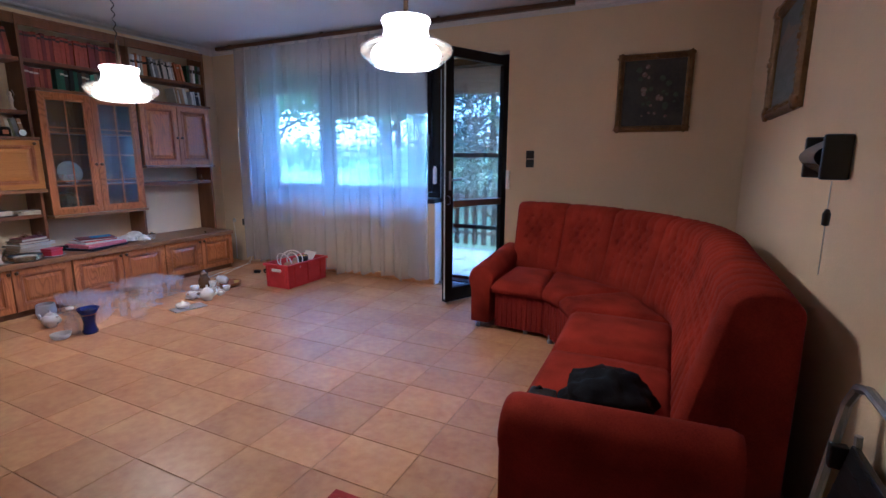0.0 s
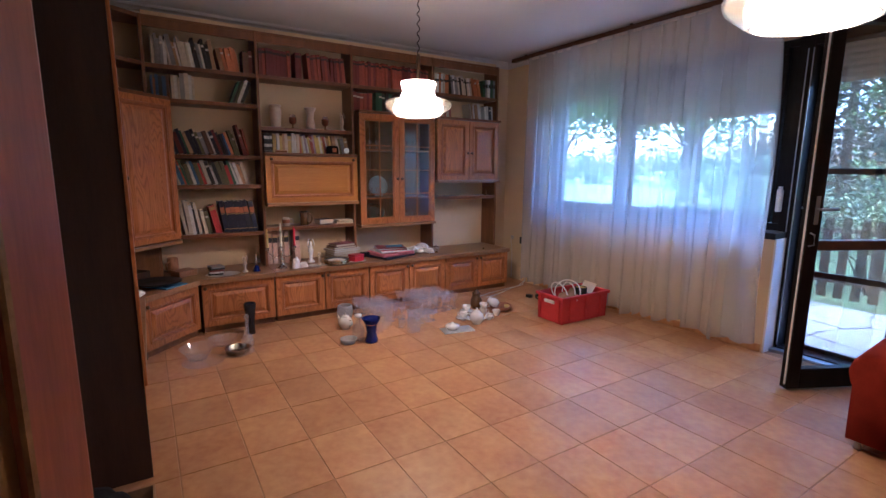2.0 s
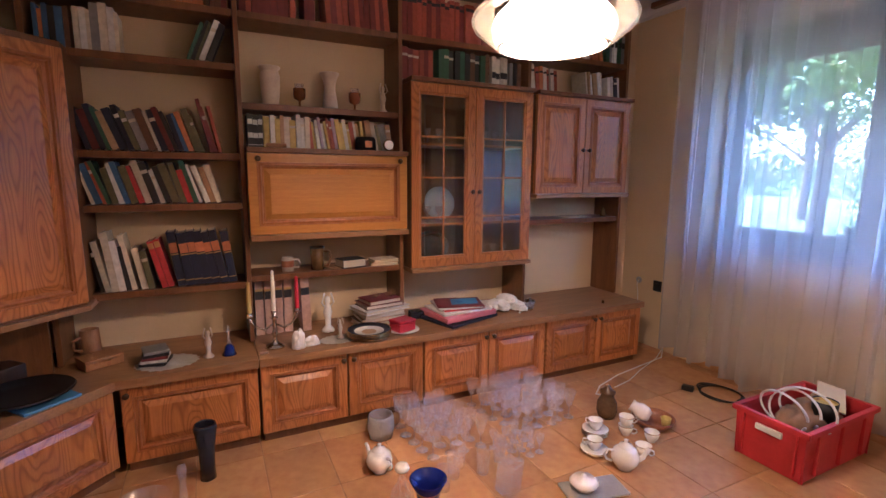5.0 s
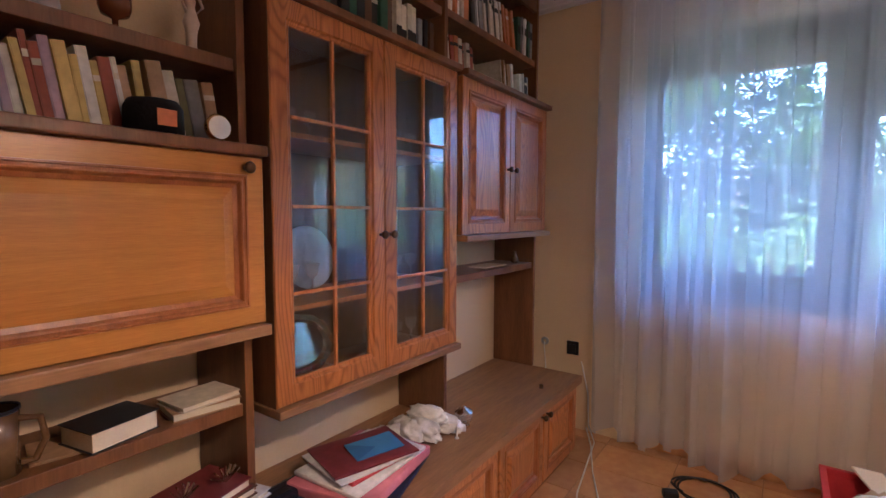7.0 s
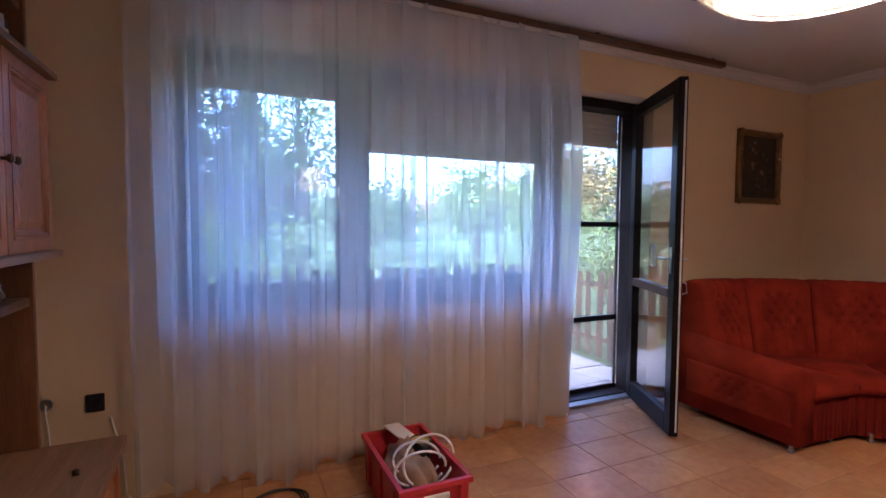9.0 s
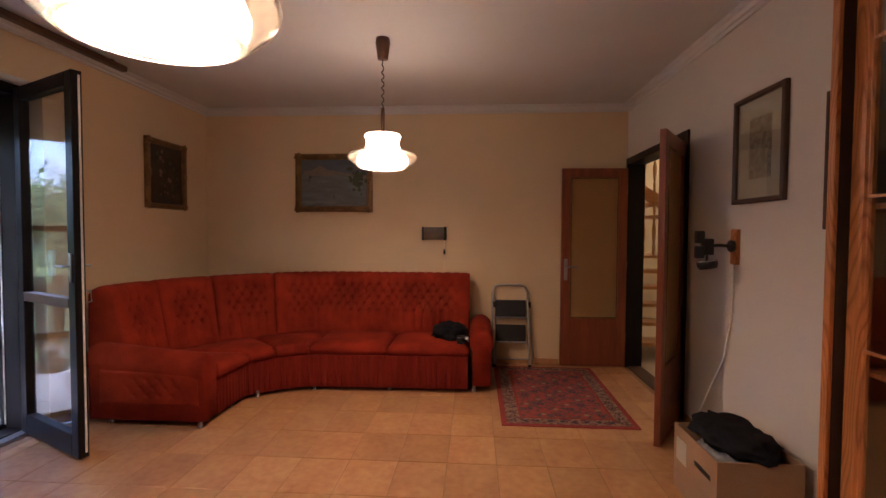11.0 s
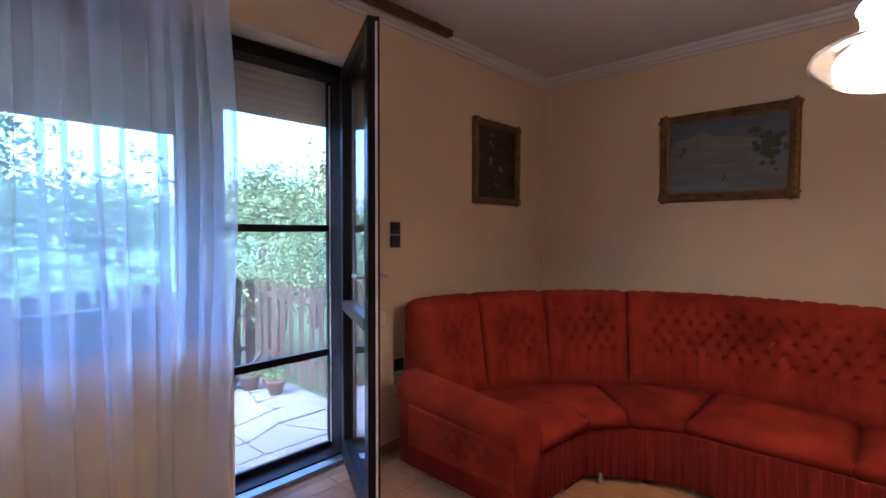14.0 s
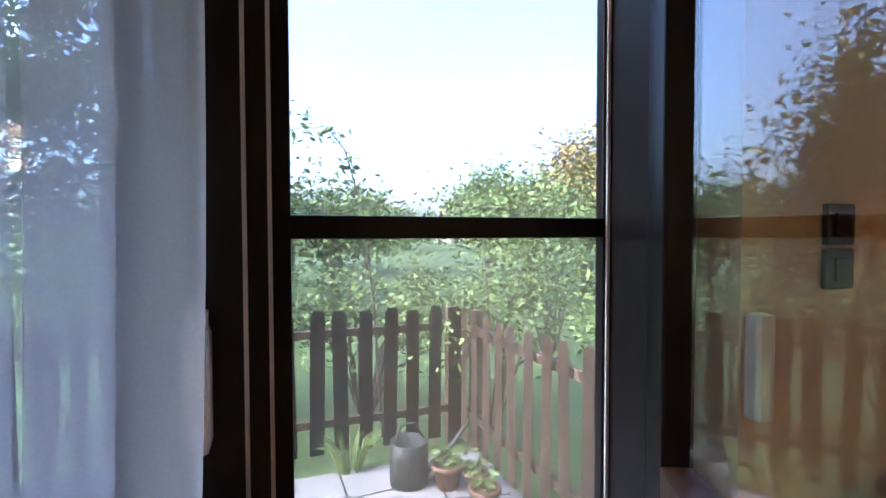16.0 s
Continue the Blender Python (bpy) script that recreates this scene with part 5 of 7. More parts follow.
for z in (.28, .53):
    s_ = part("step", boxm(-.085, .085, -.155, .155, -.009, .009, pose(.318 + z * .12, 1.345, z + .06, 0, -79, 0), .004), BLACKP, ld, "black ribbed step")
    part("step_edge", tube([(.308 + z * .12, 1.175, z - .035), (.308 + z * .12, 1.515, z - .035)], .009, 8), STEEL, s_)
    for k in range(5):
        part("rib", boxm(-.07 + k * .034, -.062 + k * .034, -.15, .15, .009, .0105, pose(.318 + z * .12, 1.345, z + .06, 0, -79, 0)), BLACKP, s_)
for y in (1.155, 1.515):
    part("foot", box(.27, .30, y - .018, y + .018, 0, .03, .004), BLACKP, ld)
    part("hinge_joint", box(.352, .39, y - .014, y + .014, .60, .66, .004), BLACKP, ld)


def heap(cx, cy, z, rx, ry, h, seed, ruffle=0.0):
    """A soft crumpled heap."""
    bm = bmesh.new()
    bmesh.ops.create_icosphere(bm, subdivisions=4, radius=1)
    for v in bm.verts:
        p = v.co.copy()
        k = 1 + .28 * noise.noise(p * 2.1 + Vector((seed, 0, 0))) + .14 * noise.noise(p * 5.3 + Vector((0, seed, 0))) + .05 * noise.noise(p * 12) + ruffle * abs(noise.noise(p * 4.4 + Vector((seed, seed, 0)))) - ruffle * abs(noise.noise(p * 8.0))
        q = p * k
        v.co = Vector((cx + q.x * rx, cy + q.y * ry, z + max(0.0, (q.z + .35)) * h / 1.35))
    return bm


bag = thing("black_bag", (-.33, 1.92, .42), "black crumpled cloth bag with strap lying on the sofa", "bag")
part("body", heap(-.22, 1.94, .395, .17, .17, .15, 3.1), BLACKF, bag, smooth=True)
part("strap", tube([(-.45, 1.86, .47), (-.50, 1.80, .44), (-.44, 1.78, .43), (-.36, 1.80, .45)], .012, 6), BLACKF, bag)
cb = thing("camera_case", (-.42, 1.82, .42), "small dark camera lying beside the black bag", "camera")
part("body", box(-.49, -.39, 1.80, 1.87, .41, .47, .01), BLACKP, cb)
part("lens", merge(None, lathe([(0, 0), (.022, 0), (.024, .03), (.018, .035), (0, .03)], 14), pose(-.44, 1.80, .445, 90)), STEEL, cb)

CARD = material("cardboard", (0.36, 0.22, 0.11), 0.85, second=(0.29, 0.17, 0.08), scale=6, fine=120, bump=0.1)
cx0, cx1, cy0, cy1 = -2.36, -1.90, .24, .62
bx = thing("cardboard_box", (-2.13, .43, 0), "brown open cardboard box with a white label, full of things", "box")
part("bottom", box(cx0, cx1, cy0, cy1, 0, .006), CARD, bx)
for a in ((cx0, cx0 + .006, cy0, cy1), (cx1 - .006, cx1, cy0, cy1), (cx0 + .006, cx1 - .006, cy0, cy0 + .006), (cx0 + .006, cx1 - .006, cy1 - .006, cy1)):
    part("side", box(*a, .006, .34), CARD, bx)
part("label", box(-2.05, -1.93, cy1, cy1 + .001, .16, .28), PAPER, bx, "white paper label")
part("lettering", box(-2.30, -2.14, cy1, cy1 + .001, .22, .245), BLACKP, bx, "illegible dark lettering")
hp = thing("plastic_bags", (-2.13, .43, .25), "crumpled grey plastic packaging in the cardboard box", "packaging")
part("sheet", heap(-2.13, .43, .20, .19, .155, .16, 7.7), material("grey_film", (0.3, 0.3, 0.32), 0.3, second=(0.1, 0.1, 0.11), scale=20), hp, smooth=True)
bb = thing("black_garment", (-2.12, .43, .34), "black folded garment lying over the cardboard box", "clothes")
part("cloth", heap(-2.10, .42, .335, .27, .16, .085, 5.2), BLACKF, bb, smooth=True)

# ---------------------------------------------------------------- red crate with cables
REDP = material("red_plastic", (0.50, 0.03, 0.025), 0.45, second=(0.40, 0.022, 0.02), scale=12, bump=0.05)
kx0, kx1, ky0, ky1, kh = -3.86, -3.54, 3.74, 4.34, .255
kr = thing("plastic_crate", (-3.7, 4.04, 0), "red plastic stacking crate full of cables and odds and ends", "crate")
part("bottom", box(kx0 + .012, kx1 - .012, ky0 + .012, ky1 - .012, .006, .014), REDP, kr)


def slanted(ax, at0, at1, lo, hi, z0, z1, th):
    bm = bmesh.new()
    vs = []
    for z, a in ((z0, at0), (z1, at1)):
        for e in (lo, hi):
            for t in (0, th):
                vs.append(bm.verts.new((a + t, e, z) if ax == "x" else (e, a + t, z)))
    for f in ((0, 1, 3, 2), (4, 6, 7, 5), (0, 4, 5, 1), (2, 3, 7, 6), (0, 2, 6, 4), (1, 5, 7, 3)):
        bm.faces.new([vs[i] for i in f])
    bmesh.ops.recalc_face_normals(bm, faces=bm.faces[:])
    return bm


part("side", slanted("x", kx0 + .012, kx0, ky0 + .004, ky1 - .004, .006, kh, .006), REDP, kr)
part("side", slanted("x", kx1 - .018, kx1 - .006, ky0 + .004, ky1 - .004, .006, kh, .006), REDP, kr)
part("end", slanted("y", ky0 + .012, ky0, kx0 + .004, kx1 - .004, .006, kh, .006), REDP, kr)
part("end", slanted("y", ky1 - .018, ky1 - .006, kx0 + .004, kx1 - .004, .006, kh, .006), REDP, kr)
part("rim", ringframe_xy(kx0 - .014, kx1 + .014, ky0 - .014, ky1 + .014, kh - .022, kh + .004, .024), REDP, kr)
for x in (kx0 + .03, kx1 - .05):
    part("rib", box(x, x + .016, ky0 - .010, ky0 + .004, .03, kh - .022, .003), REDP, kr)
for y in (ky0 + .1, (ky0 + ky1) / 2, ky1 - .1):
    part("rib", box(kx1 - .008, kx1 + .008, y - .01, y + .01, .03, kh - .022, .003), REDP, kr)
    part("rib", box(kx0 - .008, kx0 + .008, y - .01, y + .01, .03, kh - .022, .003), REDP, kr)
part("handle_slot", box(-3.76, -3.64, ky0 - .012, ky0 + .006, kh - .075, kh - .045, .006), WHITEP, kr, "pale handle opening")
cbl = thing("white_cable_coil", (-3.68, 3.95, .2), "loose white cable looped out of the red crate", "cable")
for k, (cx, cy, r, tl) in enumerate(((-3.72, 3.88, .13, 10), (-3.66, 3.92, .15, -12), (-3.70, 3.98, .12, 30))):
    pts = [(cx + r * .9 * math.cos(a), cy + .25 * r * math.sin(a + tl), .19 + r * .52 + r * .72 * math.sin(a)) for a in [2 * math.pi * i / 28 for i in range(27)]]
    part("loop", tube(pts, .006, 7), WHITEP, cbl)
cp = thing("black_cup", (-3.63, 4.10, .2), "black mug with a yellow inside standing in the crate", "mug")
part("body", lathe([(0, .1), (.05, .1), (.055, .2), (.052, .2), (.047, .12), (0, .12)], 20, at=(-3.64, 4.08, .10)), BLACKP, cp, smooth=True)
part("inside", lathe([(0, 0), (.046, 0), (.05, .012)], 20, at=(-3.64, 4.08, .283)), PAL["yellow"], cp)
cr2 = thing("packing_paper", (-3.7, 4.1, .1), "crumpled brown packing paper in the crate", "paper")
part("sheet", heap(-3.70, 4.06, .03, .115, .24, .24, 1.7), CARD, cr2, smooth=True)
fl = thing("paper_booklet", (-3.66, 4.24, .25), "folded paper booklet leaning out of the crate", "booklet")
part("cover", boxm(-.06, .06, -.10, .10, -.004, .004, pose(-3.68, 4.22, .272, 16, 12, 30), .001), PAGES, fl)
bc = thing("black_cable", (-4.35, 4.26, 0), "coiled black extension cable lying on the tiles", "cable")
pts = []
for i in range(70):
    a = 2 * math.pi * i / 26
    pts.append((-4.30 + (.11 + .0006 * i) * math.cos(a), 4.30 + (.13 - .0005 * i) * math.sin(a), .006 + .004 * (i // 26)))
part("cord", tube(pts, .005, 6), BLACKP, bc)
part("plug", boxm(-.035, .035, -.022, .022, 0, .035, pose(-4.43, 4.16, .0, 0, 0, 25), .008), BLACKP, bc)
wcb = thing("white_cable", (-4.75, 3.9, 0), "thin white cable trailing from the wall to the tiles", "cable")
part("cord", tube([(-5.03, 4.60, .44), (-4.985, 4.598, .25), (-4.97, 4.58, .06), (-4.90, 4.48, .006), (-4.86, 4.25, .005), (-4.80, 3.92, .005), (-4.72, 3.68, .005), (-4.64, 3.57, .005), (-4.60, 3.60, .005)], .004, 6), WHITEP, wcb)
part("cord", tube([(-4.99, 4.60, .03), (-4.90, 4.42, .006), (-4.80, 4.15, .005), (-4.70, 3.93, .005), (-4.66, 3.75, .005)], .004, 6), WHITEP, wcb)

# ---------------------------------------------------------------- crockery and ornaments
def crystal():
    """Thin cut glass: mostly clear, milky white noise painted in for sparkle, glossy at the edges."""
    m = mixed("cut_crystal", ("ShaderNodeBsdfTransparent", (0.93, 0.93, 0.96), None), ("ShaderNodeBsdfGlossy", (1, 1, 1), 0.12), None, 0.15)
    nt = m.node_tree
    mx = [n for n in nt.nodes if n.bl_idname == "ShaderNodeMixShader"][0]
    # white scatter, patchy by noise, stands in for bright glints on the glass
    d = nt.nodes.new("ShaderNodeBsdfTranslucent")
    d.inputs["Color"].default_value = (0.8, 0.8, 0.84, 1)
    e = nt.nodes.new("ShaderNodeBsdfDiffuse")
    e.inputs["Color"].default_value = (0.8, 0.8, 0.84, 1)
    a = nt.nodes.new("ShaderNodeAddShader")
    nt.links.new(d.outputs[0], a.inputs[0])
    nt.links.new(e.outputs[0], a.inputs[1])
    m2 = nt.nodes.new("ShaderNodeMixShader")
    w = nt.nodes.new("ShaderNodeTexNoise")
    w.inputs["Scale"].default_value = 130.0
    r = nt.nodes.new("ShaderNodeMapRange")
    r.inputs["From Min"].default_value, r.inputs["From Max"].default_value = 0.35, 0.7
    r.inputs["To Min"].default_value, r.inputs["To Max"].default_value = 0.04, 0.17
    g = nt.nodes.new("ShaderNodeNewGeometry")
    nt.links.new(g.outputs["Position"], w.inputs["Vector"])
    nt.links.new(w.outputs["Fac"], r.inputs["Value"])
    nt.links.new(r.outputs["Result"], m2.inputs[0])
    nt.links.new(mx.outputs[0], m2.inputs[1])
    nt.links.new(a.outputs[0], m2.inputs[2])
    nt.links.new(m2.outputs[0], nt.nodes["Material Output"].inputs["Surface"])
    return m


CRYST = crystal()
FROST = material("frosted_glass", (0.85, 0.87, 0.9), 0.35, transmission=0.75, second=(0.8, 0.82, 0.86), scale=30, bump=0.6)
COBALT = material("cobalt_glass", (0.02, 0.04, 0.35), 0.05, transmission=0.45, second=(0.01, 0.02, 0.25), scale=3)
SMOKY = material("dark_smoked_glass", (0.04, 0.05, 0.09), 0.06, transmission=0.5, second=(0.03, 0.03, 0.05), scale=3)
TERRA = material("brown_glaze", (0.16, 0.085, 0.03), 0.25, second=(0.09, 0.05, 0.02), scale=12, coat=0.5)
WICK = material("brown_bowl", (0.34, 0.13, 0.05), 0.4, second=(0.22, 0.08, 0.03), scale=20, bump=0.2)
WAXW = material("white_wax", (0.75, 0.70, 0.58), 0.5, scale=20)
WAXR = material("red_wax", (0.45, 0.02, 0.03), 0.4, scale=20)
WAXY = material("yellow_wax", (0.55, 0.38, 0.10), 0.5, scale=20)
LINEN = material("white_linen", (0.78, 0.75, 0.68), 0.9, second=(0.66, 0.63, 0.56), scale=25, bump=0.4, fine=120)
PINKC = material("pink_cloth", (0.60, 0.20, 0.22), 0.7, second=(0.48, 0.14, 0.17), scale=14, bump=0.2)
BLUEC = material("blue_paper", (0.08, 0.24, 0.45), 0.6, scale=10)
CREAMP = material("cream_pottery", (0.62, 0.54, 0.42), 0.4, second=(0.5, 0.40, 0.32), scale=18)
GOLD = material("gold_rim", (0.65, 0.42, 0.14), 0.25, metal=1.0, scale=10)
HOLZ = material("carved_wood", (0.35, 0.17, 0.06), 0.5, second=(0.25, 0.11, 0.04), scale=20, stretch=(4, 4, .6))


def turned(name, profile, at, mat, label, category, group="", n=20, extra=()):
    t = thing(name, at, label, category, group)
    part("body", lathe(profile, n, at=at), mat, t, smooth=True)
    for nm, prof, m2 in extra:
        part(nm, lathe(prof, n, at=at), m2, t, smooth=True)
    return t


def hollow(prof, th):
    return prof + [(max(0.0, r - th), z) for r, z in reversed(prof)][:-1] + [(0, prof[0][1] + th)]


# stemmed glasses in rows: three kinds
KINDS = [("wine_glass", [(0, .0), (.032, .0), (.03, .004), (.006, .01), (.004, .02), (.004, .075), (.014, .085), (.03, .105), (.036, .14), (.034, .175), (.0325, .175), (.034, .14), (.028, .108), (.01, .09), (0, .089)]),
         ("champagne_glass", [(0, .0), (.03, .0), (.028, .004), (.006, .009), (.004, .016), (.004, .06), (.013, .07), (.028, .12), (.038, .16), (.0365, .16), (.0265, .12), (.01, .075), (0, .074)]),
         ("tumbler", [(0, 0), (.026, 0), (.03, .05), (.033, .11), (.0315, .11), (.028, .05), (.024, .008), (0, .008)]),
         ("cordial_glass", [(0, .0), (.024, .0), (.022, .003), (.005, .007), (.0035, .014), (.0035, .045), (.012, .055), (.021, .075), (.022, .1), (.0208, .1), (.0198, .076), (.009, .058), (0, .057)])]
protos = []
for nm, prof in KINDS:
    w = nm.replace("_", " ")
    o = tagged(new(nm), f"clear cut-crystal {w} standing in rows on the tiles", "glass", "crystal glasses on the floor")
    rim = max(range(len(prof)), key=lambda i: prof[i][1])
    part("bowl", lathe(prof[:rim + 1], 16), CRYST, o, smooth=True)
    protos.append([o, False])
GR = random.Random(21)


def put(k, x, y):
    m = pose(x, y, 0.0005, 0, 0, GR.uniform(0, 90))
    if not protos[k][1]:
        protos[k][0].matrix_basis = m
        protos[k][1] = True
    else:
        copy_thing(protos[k][0], m)


for i in range(5):
    for j in range(4):
        put(0 if j < 2 else 1, -4.80 + i * .088 + GR.uniform(-.012, .012), 2.29 + j * .085 + i * .012 + GR.uniform(-.012, .012))
for i in range(5):
    for j in range(6):
        put((1, 0, 0, 1, 0, 1)[j], -4.85 + i * .09 + GR.uniform(-.012, .012), 2.79 + j * .078 + i * .012 + GR.uniform(-.012, .012))
for x, y in ((-4.34, 2.42), (-4.28, 2.36), (-4.25, 2.50), (-4.30, 2.62), (-4.22, 2.28)):
    put(2, x, y)
for i in range(3):
    for j in range(4):
        put(3, -4.40 + i * .065 + GR.uniform(-.01, .01), 2.66 + j * .06 + GR.uniform(-.01, .01))

turned("frosted_bowl", hollow([(0, 0), (.06, 0), (.072, .05), (.068, .11), (.062, .125)], .005), (-4.76, 2.17, .0005), FROST, "thick frosted crystal bowl on the tiles", "bowl")
turned("blue_vase", hollow([(0, 0), (.05, 0), (.054, .02), (.042, .05), (.044, .06), (.038, .08), (.05, .15), (.075, .20)], .004), (-4.055, 2.13, .0005), COBALT, "cobalt blue glass vase with flared rim on the tiles", "vase", extra=[("gilt_band", [(.0505, .15), (.0515, .152), (.0535, .158), (.0525, .16)], GOLD)])
turned("carafe", [(0, 0), (.05, 0), (.052, .06), (.045, .10), (.02, .14), (.018, .17), (.026, .185)], (-4.16, 2.06, .0005), CRYST, "clear glass carafe on the tiles", "carafe", extra=[("stopper", [(0, .186), (.02, .186), (.032, .20), (.026, .215), (0, .22)], PORC)])
turned("glass_dish", hollow([(0, 0), (.045, 0), (.06, .015), (.068, .04)], .005), (-4.12, 1.96, .0005), FROST, "small cut-glass dish on the tiles", "dish")
sv = thing("square_vase", (-4.09, 2.53, 0), "square clear crystal vase standing on the tiles", "vase")
part("body", boxm(-.042, .042, -.042, .042, .0005, .15, pose(-4.09, 2.53, 0, 0, 6, 20), .006), CRYST, sv)


def teapot(x, y, mat, label, s=1.0, turn=0):
    t = thing("teapot", (x, y, 0), label, "teapot")
    m = pose(x, y, .001, 0, 0, turn) @ Matrix.Scale(s, 4)
    part("body", merge(None, lathe([(0, 0), (.035, 0), (.038, .008), (.062, .04), (.066, .065), (.055, .095), (.035, .11), (0, .112)], 22), m), mat, t, smooth=True)
    part("lid", merge(None, lathe([(.036, .111), (.03, .122), (.01, .13), (.008, .138), (.012, .146), (0, .152)], 18), m), mat, t, smooth=True)
    part("spout", merge(None, tube([(.055, 0, .045), (.085, 0, .06), (.095, 0, .09), (.11, 0, .105)], [.016, .012, .009, .008], 10), m), mat, t, smooth=True)
    part("handle", merge(None, tube([(-.055, 0, .09), (-.085, 0, .095), (-.098, 0, .07), (-.085, 0, .045), (-.06, 0, .035)], .006, 8), m), mat, t, smooth=True)
    return t


teapot(-4.47, 2.065, PORC, "white porcelain teapot with gold trim on the tiles", .95, 200)
teapot(-3.99, 3.13, PORC, "white porcelain teapot beside the tea cups", 1.0, 60)
CUP = [(0, 0), (.02, 0), (.022, .006), (.034, .025), (.04, .055), (.0385, .055), (.032, .026), (.02, .009), (0, .008)]
SAU = [(0, 0), (.04, 0), (.045, .004), (.07, .012), (.0695, .014), (.045, .007), (0, .006)]


def cup(x, y, z, label, saucers=0, turn=0):
    for k in range(saucers):
        s = thing("saucer", (x, y, z + k * .006), "white porcelain saucer with gold rim in a stack", "saucer", "tea service")
        part("dish", lathe(SAU, 24, at=(x, y, z + k * .006)), PORC, s, smooth=True)
        part("rim", lathe([(.069, .0125), (.0715, .013), (.0695, .0145)], 24, at=(x, y, z + k * .006)), GOLD, s)
    zz = z + (saucers * .006 + .002 if saucers else 0)
    t = thing("tea_cup", (x, y, zz), label, "cup", "tea service")
    part("bowl", lathe(CUP, 20, at=(x, y, zz)), PORC, t, smooth=True)
    part("rim", lathe([(.0385, .0545), (.0408, .0545), (.0395, .0565)], 20, at=(x, y, zz)), GOLD, t)
    part("handle", merge(None, tube([(.036, 0, .045), (.055, 0, .046), (.058, 0, .03), (.045, 0, .017), (.032, 0, .018)], .0035, 7), pose(x, y, zz, 0, 0, turn)), PORC, t, smooth=True)


cup(-4.28, 3.22, .0005, "white porcelain tea cup on a stack of saucers", 5, 200)
cup(-4.21, 3.37, .0005, "white porcelain tea cup with gold rim", 0, 30)
cup(-4.21, 3.37, .052, "white porcelain tea cup stacked in another", 0, 60)
cup(-4.10, 3.44, .0005, "white porcelain tea cup with gold rim", 0, 120)
cup(-4.03, 3.30, .0005, "white porcelain tea cup with gold rim", 0, 10)
cup(-4.16, 3.10, .0005, "white porcelain tea cup on two saucers", 2, 220)
tr_ = thing("glass_tray", (-3.93, 2.88, 0), "flat pale glass tray lying on the tiles", "tray")
part("plate", boxm(-.07, .07, -.14, .14, .0005, .012, pose(-3.93, 2.88, 0, 0, 0, -12), .004), FROST, tr_)
turned("covered_dish", [(0, 0), (.045, 0), (.06, .02), (.064, .03), (.05, .045), (.012, .055), (.012, .064), (0, .068)], (-3.95, 2.84, .0125), PORC, "white porcelain covered dish on the glass tray", "dish")
turned("brown_jug", [(0, 0), (.045, 0), (.058, .04), (.056, .09), (.04, .12), (.036, .14), (.044, .15), (.044, .158), (.02, .175), (.014, .19), (0, .195)], (-4.40, 3.42, .0005), TERRA, "dark brown lidded stoneware jug on the tiles", "jug")
turned("brown_bowl", hollow([(0, 0), (.07, 0), (.10, .03), (.115, .055)], .008), (-4.21, 3.58, .0005), WICK, "shallow brown bowl with crockery in it", "bowl")
t_ = thing("milk_jug", (-4.22, 3.56, .03), "white porcelain milk jug lying in the brown bowl", "jug")
part("body", merge(None, lathe([(0, 0), (.03, 0), (.045, .03), (.045, .06), (.03, .09), (.036, .11), (.033, .11), (0, .08)], 18), pose(-4.21, 3.55, .06, 10, -65, 20)), PORC, t_, smooth=True)
part("handle", merge(None, tube([(-.04, 0, .03), (-.07, 0, .04), (-.07, 0, .075), (-.035, 0, .09)], .005, 7), pose(-4.21, 3.55, .06, 10, -65, 20)), PORC, t_)
turned("small_brown_jug", hollow([(0, 0), (.025, 0), (.034, .03), (.024, .055), (.028, .065)], .003), (-4.32, 3.60, .0005), TERRA, "small brown pottery jug beside the bowl", "jug")
turned("yellow_cup", hollow([(0, 0), (.02, 0), (.028, .05)], .003), (-4.16, 3.62, .012), PAL["yellow"], "small yellow cup in the brown bowl", "cup")

# by the corner: cut glass and a decanter
turned("glass_bowl", [(0, 0), (.06, 0), (.075, .03), (.12, .09)], (-4.33, .90, .018), CRYST, "large cut-crystal bowl on the tiles by the corner cabinet", "bowl", n=16)
turned("glass_platter", [(0, 0), (.09, 0), (.14, .012)], (-4.28, .93, .0005), CRYST, "round cut-crystal platter under the bowl", "platter", n=24)
turned("glass_bowl", [(0, 0), (.06, 0), (.08, .03), (.11, .06)], (-4.60, 1.10, .0005), CRYST, "cut-crystal bowl on the tiles by the low cabinets", "bowl", n=16)
turned("silver_pan", hollow([(0, 0), (.08, 0), (.088, .035), (.094, .038)], .003), (-4.34, 1.17, .012), SILVER, "round silver dish on a glass plate", "dish")
turned("glass_plate", [(0, 0), (.08, 0), (.115, .010)], (-4.34, 1.17, .0005), CRYST, "glass plate under the silver dish", "plate")
turned("decanter", [(0, 0), (.045, 0), (.05, .03), (.042, .07), (.014, .11), (.011, .20), (.016, .21)], (-4.46, 1.26, .0005), CRYST, "clear glass decanter with a ball stopper", "decanter", extra=[("stopper", [(0, .205), (.009, .205), (.009, .215), (.02, .235), (.014, .258), (0, .264)], CRYST)])
turned("dark_vase", hollow([(0, 0), (.035, 0), (.032, .06), (.036, .15), (.05, .25), (.044, .265)], .004), (-4.76, 1.34, .0005), SMOKY, "tall dark smoked glass vase on the tiles", "vase")

